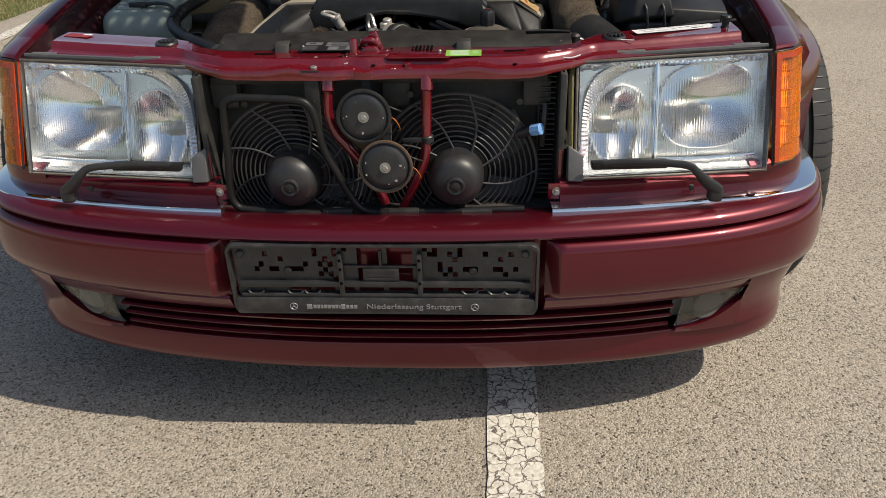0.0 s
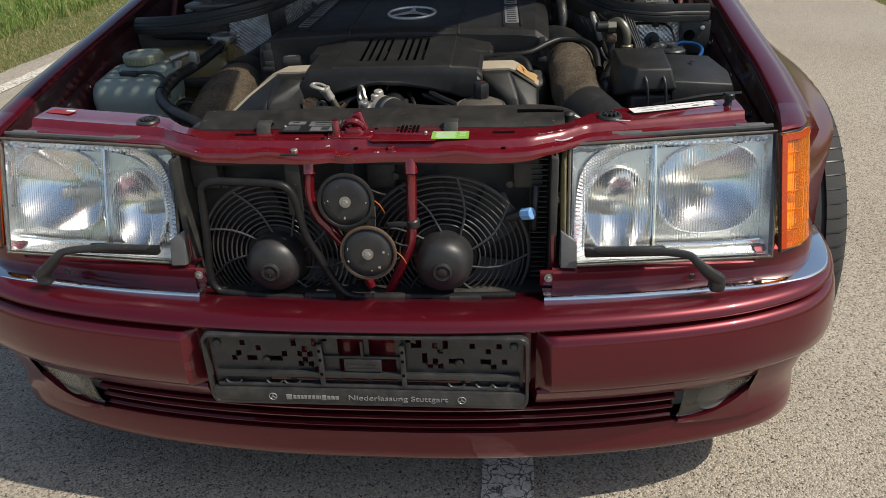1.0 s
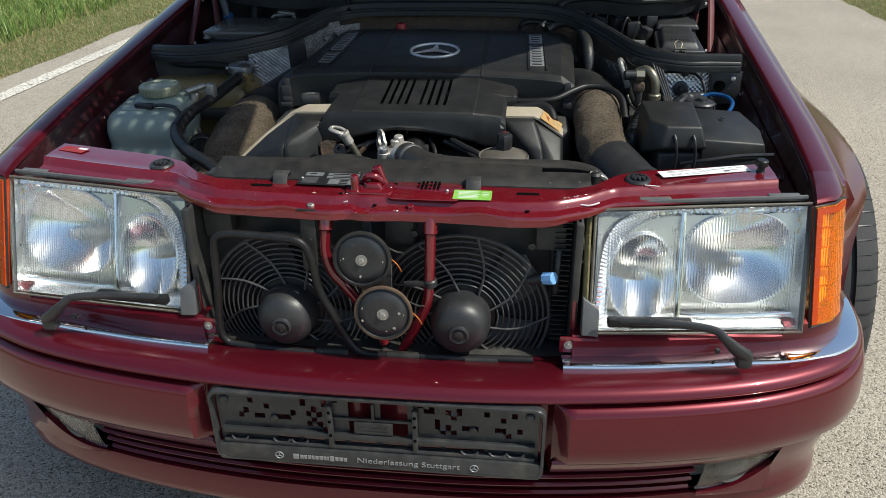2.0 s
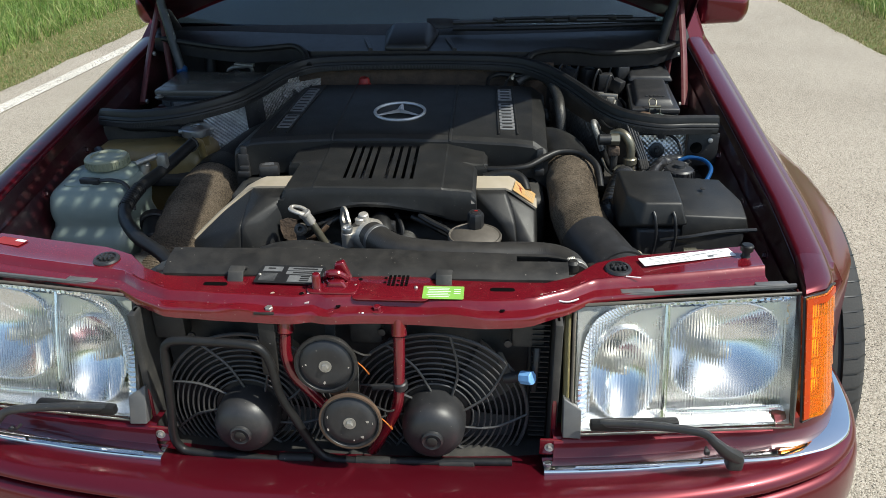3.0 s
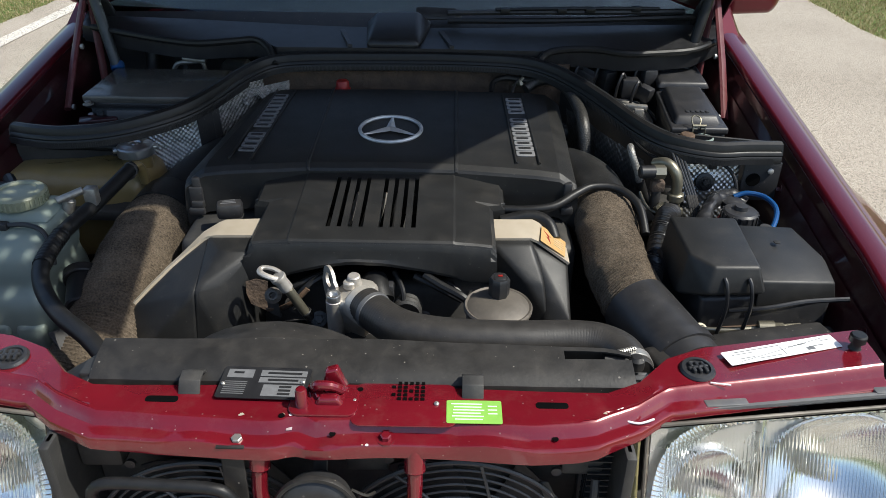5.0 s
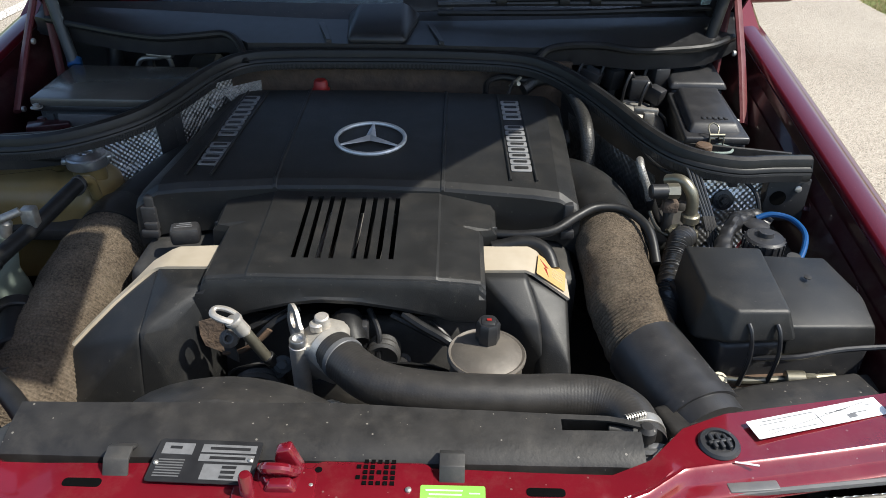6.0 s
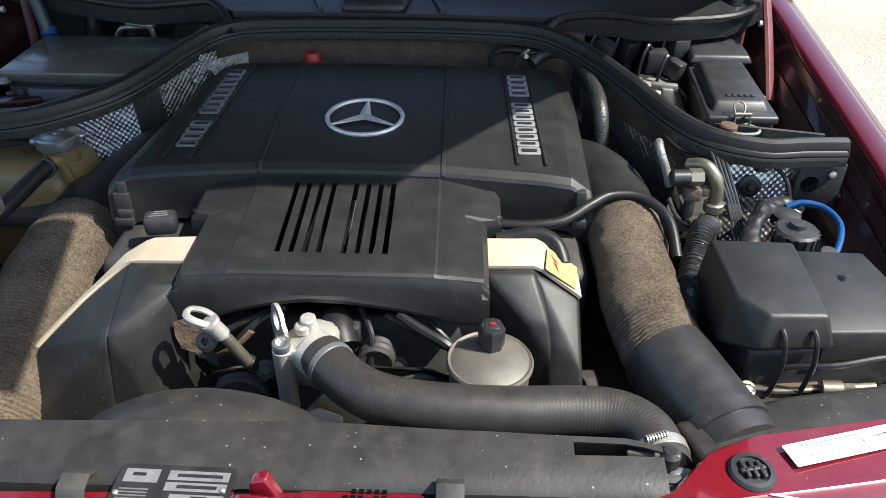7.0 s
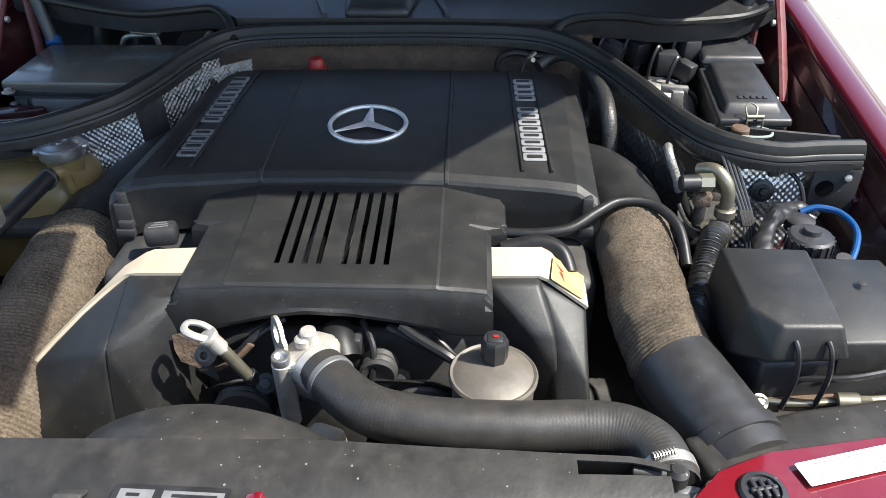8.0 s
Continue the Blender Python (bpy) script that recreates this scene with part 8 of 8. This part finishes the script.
# pipes by the bulkhead
t = thing("refrigerant_pipe", "yellowish metal refrigerant pipe with fittings", "pipe", (0.50, 0.64, 0.64))
part("pipe", tube([(0.448, 0.690, 0.782), (0.462, 0.675, 0.790), (0.474, 0.664, 0.782), (0.481, 0.660, 0.765), (0.482, 0.659, 0.736), (0.483, 0.657, 0.712), (0.486, 0.645, 0.68), (0.488, 0.63, 0.65)], 0.0088, 16, 8), BRASS, t)
for a, b in (((0.4815, 0.659, 0.744), (0.482, 0.659, 0.730)), ((0.483, 0.657, 0.718), (0.484, 0.654, 0.706))):
    part("ring", cyl(a, b, 0.0135, 18, 0.002), BRASS, t)
part("service_port", many(cyl((0.414, 0.648, 0.785), (0.440, 0.650, 0.785), 0.0105, 16, 0.002), ), INK, t)
part("port_nut", cyl((0.438, 0.650, 0.785), (0.455, 0.651, 0.785), 0.0115, 6), BRASS, t)
part("valve_block", many(box((0.447, 0.652, 0.760), (0.022, 0.016, 0.018), 0.003)), CORK, t)
part("bracket", box((0.450, 0.662, 0.738), (0.014, 0.012, 0.050), 0.003), DARK, t)
part("elbow_fitting", many(cyl((0.452, 0.655, 0.722), (0.459, 0.652, 0.713), 0.0065, 6), cyl((0.458, 0.652, 0.714), (0.472, 0.655, 0.706), 0.0045, 12)), BRASS, t)
part("capillary", tube([(0.430, 0.690, 0.730), (0.440, 0.675, 0.712), (0.455, 0.664, 0.705), (0.470, 0.662, 0.710)], 0.003, 8, 6), BRASS, t)
part("nut", bolt((0.462, 0.652, 0.718), (0, -1, 0.2), 0.007), BRASS, t)
t = thing("corrugated_conduit", "silver-lit black corrugated cable conduit", "conduit", (0.47, 0.55, 0.62))
part("conduit", tube([(0.476, 0.648, 0.712), (0.462, 0.624, 0.718), (0.447, 0.590, 0.706), (0.432, 0.545, 0.692), (0.414, 0.490, 0.674), (0.408, 0.45, 0.65)], 0.0160, 20, 10, ribs=0.0016, pitch=0.0050), CONDUIT, t)
for k in range(4):
    t = thing("brake_line", "thin black metal line down the bulkhead", "line", (0.52, 0.66, 0.66), group="brake lines")
    part("line", tube([(0.476 + 0.005 * k, 0.700, 0.800), (0.484 + 0.005 * k, 0.684, 0.780), (0.505 + 0.004 * k, 0.660, 0.733), (0.506 + 0.0045 * k, 0.625, 0.705), (0.506 + 0.005 * k, 0.59, 0.67)], 0.0023, 8, 6), CONDUIT, t)
    part("union", cyl((0.502 + 0.004 * k, 0.662, 0.738), (0.506 + 0.0042 * k, 0.648, 0.722), 0.0036, 8), DULL, t)
t = thing("braided_hose", "black braided hose looping from the bulkhead", "hose", (0.37, 0.80, 0.70))
part("hose", tube([(0.260, 1.02, 0.795), (0.285, 1.035, 0.808), (0.312, 1.028, 0.812), (0.338, 0.985, 0.808), (0.350, 0.90, 0.800), (0.353, 0.85, 0.785), (0.356, 0.83, 0.745), (0.357, 0.825, 0.71)], 0.0115, 14, 10, ribs=0.00008, pitch=0.004), BRAID, t)
part("collar", cyl((0.3565, 0.829, 0.735), (0.357, 0.826, 0.719), 0.016, 16, 0.002), RUBBER, t)
t = thing("braided_hose", "pale braided steel hose beside the bulkhead", "hose", (0.45, 0.66, 0.66))
part("hose", tube([(0.430, 0.775, 0.765), (0.420, 0.748, 0.785), (0.412, 0.722, 0.797), (0.413, 0.706, 0.790), (0.423, 0.699, 0.766), (0.430, 0.698, 0.745), (0.441, 0.696, 0.725)], 0.0058, 14, 10, ribs=0.00008, pitch=0.004), PALEBRAID, t)
part("boot", tube([(0.430, 0.698, 0.746), (0.440, 0.697, 0.724), (0.455, 0.694, 0.702), (0.474, 0.690, 0.684)], 0.0078, 14, 6), RUBBER, t)
t = thing("vacuum_line", "thin black vacuum hose behind the engine cover", "hose", (0.22, 1.03, 0.79))
part("line", many(tube([(0.190, 0.995, 0.795), (0.195, 1.020, 0.808), (0.22, 1.035, 0.813), (0.26, 1.03, 0.810), (0.30, 1.035, 0.812)], 0.0055, 10, 8)), RUBBER, t)
part("tee", many(cyl((0.235, 1.02, 0.800), (0.255, 1.03, 0.815), 0.004, 10), cyl((0.24, 1.035, 0.80), (0.25, 1.01, 0.81), 0.004, 10)), BRASS, t)
part("cable", tube([(0.23, 1.0, 0.79), (0.25, 1.035, 0.815), (0.29, 1.045, 0.82), (0.32, 1.03, 0.80)], 0.003, 8, 8), INK, t)

# right rear: relay boxes, brake servo parts
def clip_box():
    t = thing("relay_box", "black relay box held shut by a brass wire clip", "relay box", (0.56, 0.89, 0.69))
    part("body", hull([(0.512, 0.805, 0.700), (0.602, 0.805, 0.700), (0.612, 0.985, 0.700), (0.528, 0.985, 0.700), (0.510, 0.800, 0.785), (0.606, 0.800, 0.785), (0.614, 0.988, 0.785), (0.524, 0.988, 0.785)], 0.006), BLACK, t)
    lid_pts = [(0.502, 0.790, 0.785), (0.606, 0.790, 0.785), (0.618, 0.992, 0.785), (0.520, 0.992, 0.785), (0.502, 0.790, 0.798), (0.606, 0.790, 0.798), (0.618, 0.992, 0.798), (0.520, 0.992, 0.798)]
    part("lid_rim", hull(lid_pts, 0.004), BLACK, t)
    part("lid", hull([(0.510, 0.806, 0.796), (0.598, 0.806, 0.796), (0.610, 0.986, 0.796), (0.527, 0.986, 0.796), (0.518, 0.818, 0.812), (0.590, 0.818, 0.812), (0.602, 0.976, 0.814), (0.534, 0.976, 0.814)], 0.005), BLACK, t)
    part("emboss", many(*[box((0.540 + 0.009 * k, 0.834, 0.8130), (0.006, 0.008, 0.002), 0.0005) for k in range(5)]), BLACK, t)
    part("wire_clip", many(tube([(0.540, 0.788, 0.803), (0.538, 0.797, 0.813), (0.546, 0.803, 0.817), (0.554, 0.797, 0.813), (0.552, 0.788, 0.803)], 0.0013, 8, 6), tube([(0.541, 0.788, 0.803), (0.540, 0.785, 0.792), (0.543, 0.787, 0.776)], 0.0013, 6, 5),
                           tube([(0.561, 0.788, 0.803), (0.562, 0.785, 0.792), (0.559, 0.787, 0.776)], 0.0013, 6, 5), cyl((0.539, 0.788, 0.803), (0.563, 0.788, 0.803), 0.0026, 10), cyl((0.540, 0.7885, 0.798), (0.548, 0.7885, 0.798), 0.003, 8), cyl((0.554, 0.7885, 0.798), (0.562, 0.7885, 0.798), 0.003, 8)), BRASS, t, "brass coloured wire clip")
    t2 = thing("relay_box", "dusty black relay box beside the bonnet hinge", "relay box", (0.58, 1.08, 0.69))
    part("body", hull([(0.53, 1.01, 0.70), (0.625, 1.01, 0.70), (0.63, 1.14, 0.70), (0.545, 1.14, 0.70), (0.53, 1.01, 0.800), (0.625, 1.01, 0.800), (0.63, 1.14, 0.808), (0.545, 1.14, 0.808)], 0.008), BLACK, t2)
    part("lid", hull([(0.524, 1.005, 0.798), (0.632, 1.005, 0.798), (0.636, 1.145, 0.806), (0.54, 1.145, 0.806), (0.53, 1.01, 0.812), (0.625, 1.01, 0.812), (0.628, 1.138, 0.820), (0.548, 1.138, 0.820)], 0.005), BLACK, t2)
    t.location.y += 0.022
    t2.location.y += 0.018


clip_box()
t = thing("brake_servo", "silver round brake servo half hidden by the seal", "brake servo", (0.445, 0.93, 0.69))
part("drum", lathe([(0.065, 0), (0.068, 0.004), (0.068, 0.012), (0.060, 0.018), (0.058, 0.036), (0.046, 0.044), (0.030, 0.046), (0, 0.046)], (0.455, 0.985, 0.715), (0.0, -0.55, 0.8), 48), STEEL, t)
part("band", tube([(0.458 + 0.072 * math.cos(a), 0.985 + 0.060 * math.sin(a) - 0.006, 0.728 + 0.041 * math.sin(a)) for a in [2 * math.pi * k / 16 for k in range(16)]], 0.004, 8, 4, True), INK, t)
part("bracket", many(box((0.474, 0.965, 0.780), (0.042, 0.012, 0.012), 0.002, (0, 0, -12)), box((0.478, 0.958, 0.765), (0.018, 0.012, 0.03), 0.002)), STEEL, t)
t = thing("brake_fluid_tray", "white plastic reservoir rim with an orange cap", "reservoir", (0.53, 0.75, 0.74))
part("rim", tube([(0.485, 0.742, 0.783), (0.53, 0.728, 0.786), (0.565, 0.730, 0.786), (0.572, 0.750, 0.786), (0.54, 0.766, 0.786), (0.49, 0.764, 0.784)], 0.0023, 8, 6, True), MILKY, t)
part("bowl", hull([(0.49, 0.745, 0.78), (0.565, 0.735, 0.78), (0.565, 0.755, 0.78), (0.50, 0.762, 0.78), (0.50, 0.748, 0.74), (0.56, 0.745, 0.74)], 0.004), CANISTER, t)
part("cap", many(lathe([(0.013, 0), (0.013, 0.010), (0.011, 0.012), (0, 0.013)], (0.530, 0.748, 0.780), (0, 0, 1), 18)), RUST, t, "orange brown cap")
t.location.y += 0.052
for k, (x, y, z, sx, sy, sz) in enumerate(((0.475, 1.03, 0.77, 0.035, 0.03, 0.04), (0.515, 1.06, 0.785, 0.03, 0.04, 0.04), (0.435, 1.07, 0.775, 0.03, 0.03, 0.04), (0.50, 0.995, 0.77, 0.022, 0.03, 0.03), (0.39, 1.06, 0.78, 0.03, 0.04, 0.03))):
    t = thing("relay", "small black relay socket with wires on the bulkhead", "relay", (x, y, 0.66), group="relays")
    y, z = y + 0.02, z + 0.022
    part("body", box((x, y, z), (sx, sy, sz), 0.004, (4 * k, 0, 15 * k)), BLACK, t)
    part("stalk", box((x, y, (0.66 + z) / 2), (0.014, 0.014, z - 0.66), 0.002), INK, t)
    part("wire", tube([(x - 0.01, y, z + sz / 2), (x - 0.02, y - 0.015, z + sz / 2 + 0.012), (x - 0.03, y - 0.02, z), (x - 0.03, y - 0.01, z - 0.06)], 0.003, 6, 6), INK, t)
t = thing("yellow_cap", "small yellow cap beside the cowl", "cap", (0.39, 1.10, 0.78))
part("cap", lathe([(0.012, 0), (0.012, 0.012), (0.009, 0.016), (0, 0.016)], (0.385, 1.115, 0.802), (0, 0, 1), 18), YELLOW, t)
part("stem", cyl((0.385, 1.115, 0.67), (0.385, 1.115, 0.804), 0.008, 10), INK, t)

# left rear: battery
t = thing("battery", "car battery under a dusty grey-brown lid with dark red terminals", "battery", (-0.47, 1.00, 0.67))
part("case", box((-0.475, 1.00, 0.735), (0.215, 0.165, 0.11), 0.006), SPRING, t)
part("rim", box((-0.47, 1.00, 0.785), (0.240, 0.172, 0.012), 0.003), BLACK, t)
for k in range(5):
    part("rib", box((-0.565 + 0.045 * k, 0.9165, 0.755), (0.014, 0.006, 0.04), 0.002), SPRING, t)
part("lid", box((-0.47, 1.00, 0.797), (0.245, 0.175, 0.016), 0.005), LID, t)
part("strap", box((-0.50, 0.914, 0.765), (0.10, 0.006, 0.022), 0.002), GREY, t)
part("terminal", many(box((-0.565, 0.905, 0.755), (0.07, 0.03, 0.02), 0.004, (0, 0, 20)), cyl((-0.58, 0.915, 0.755), (-0.58, 0.915, 0.768), 0.008, 12)), PAINT_DIM, t)
part("bolt", bolt((-0.578, 0.905, 0.79), (0, 0, 1), 0.006), STEEL, t)
t = thing("blower_bracket", "small dusty metal bracket in the dark plenum", "bracket", (-0.455, 1.16, 0.67))
part("post", box((-0.47, 1.16, 0.73), (0.012, 0.012, 0.13), 0.002), DULL, t)
part("arm", tube([(-0.50, 1.15, 0.765), (-0.485, 1.15, 0.795), (-0.455, 1.15, 0.80), (-0.43, 1.15, 0.80), (-0.424, 1.15, 0.77)], 0.005, 8, 6), STEEL, t)
part("plate", box((-0.445, 1.15, 0.806), (0.05, 0.02, 0.008), 0.002, (0, 6, 0)), STEEL, t)
t = thing("blower_motor", "dark blower motor housing with a ribbed inlet pipe", "blower", (-0.36, 1.18, 0.67))
part("housing", cyl((-0.395, 1.18, 0.735), (-0.335, 1.18, 0.735), 0.062, 28, 0.008), DULL, t)
part("pipe", tube([(-0.55, 1.17, 0.67), (-0.55, 1.17, 0.74), (-0.545, 1.18, 0.80), (-0.54, 1.19, 0.83)], 0.016, 12, 8), RUBBER, t)
t = thing("side_bracket", "black pressed bracket with a round hole on the wing", "bracket", (0.645, 0.65, 0.68))
part("plate", box((0.632, 0.700, 0.748), (0.062, 0.004, 0.070), 0.004), BLACK, t)
part("hole", lathe([(0.012, 0), (0.012, 0.0006), (0, 0.0006)], (0.619, 0.6975, 0.752), (0, -1, 0), 20), HOLE, t)
part("screw", lathe([(0.005, 0), (0.005, 0.003), (0, 0.005)], (0.645, 0.698, 0.768), (0, -1, 0.2), 14), STEEL, t)
t = thing("windscreen_washer_pump", "dark clutter of hoses beside the inner wing", "hoses", (-0.63, 0.62, 0.6))
part("hose", tube([(-0.64, 0.60, 0.70), (-0.62, 0.63, 0.72), (-0.61, 0.65, 0.735), (-0.63, 0.68, 0.74)], 0.010, 10, 6), INK, t)
part("valve", box((-0.625, 0.655, 0.73), (0.03, 0.025, 0.025), 0.005), INK, t)
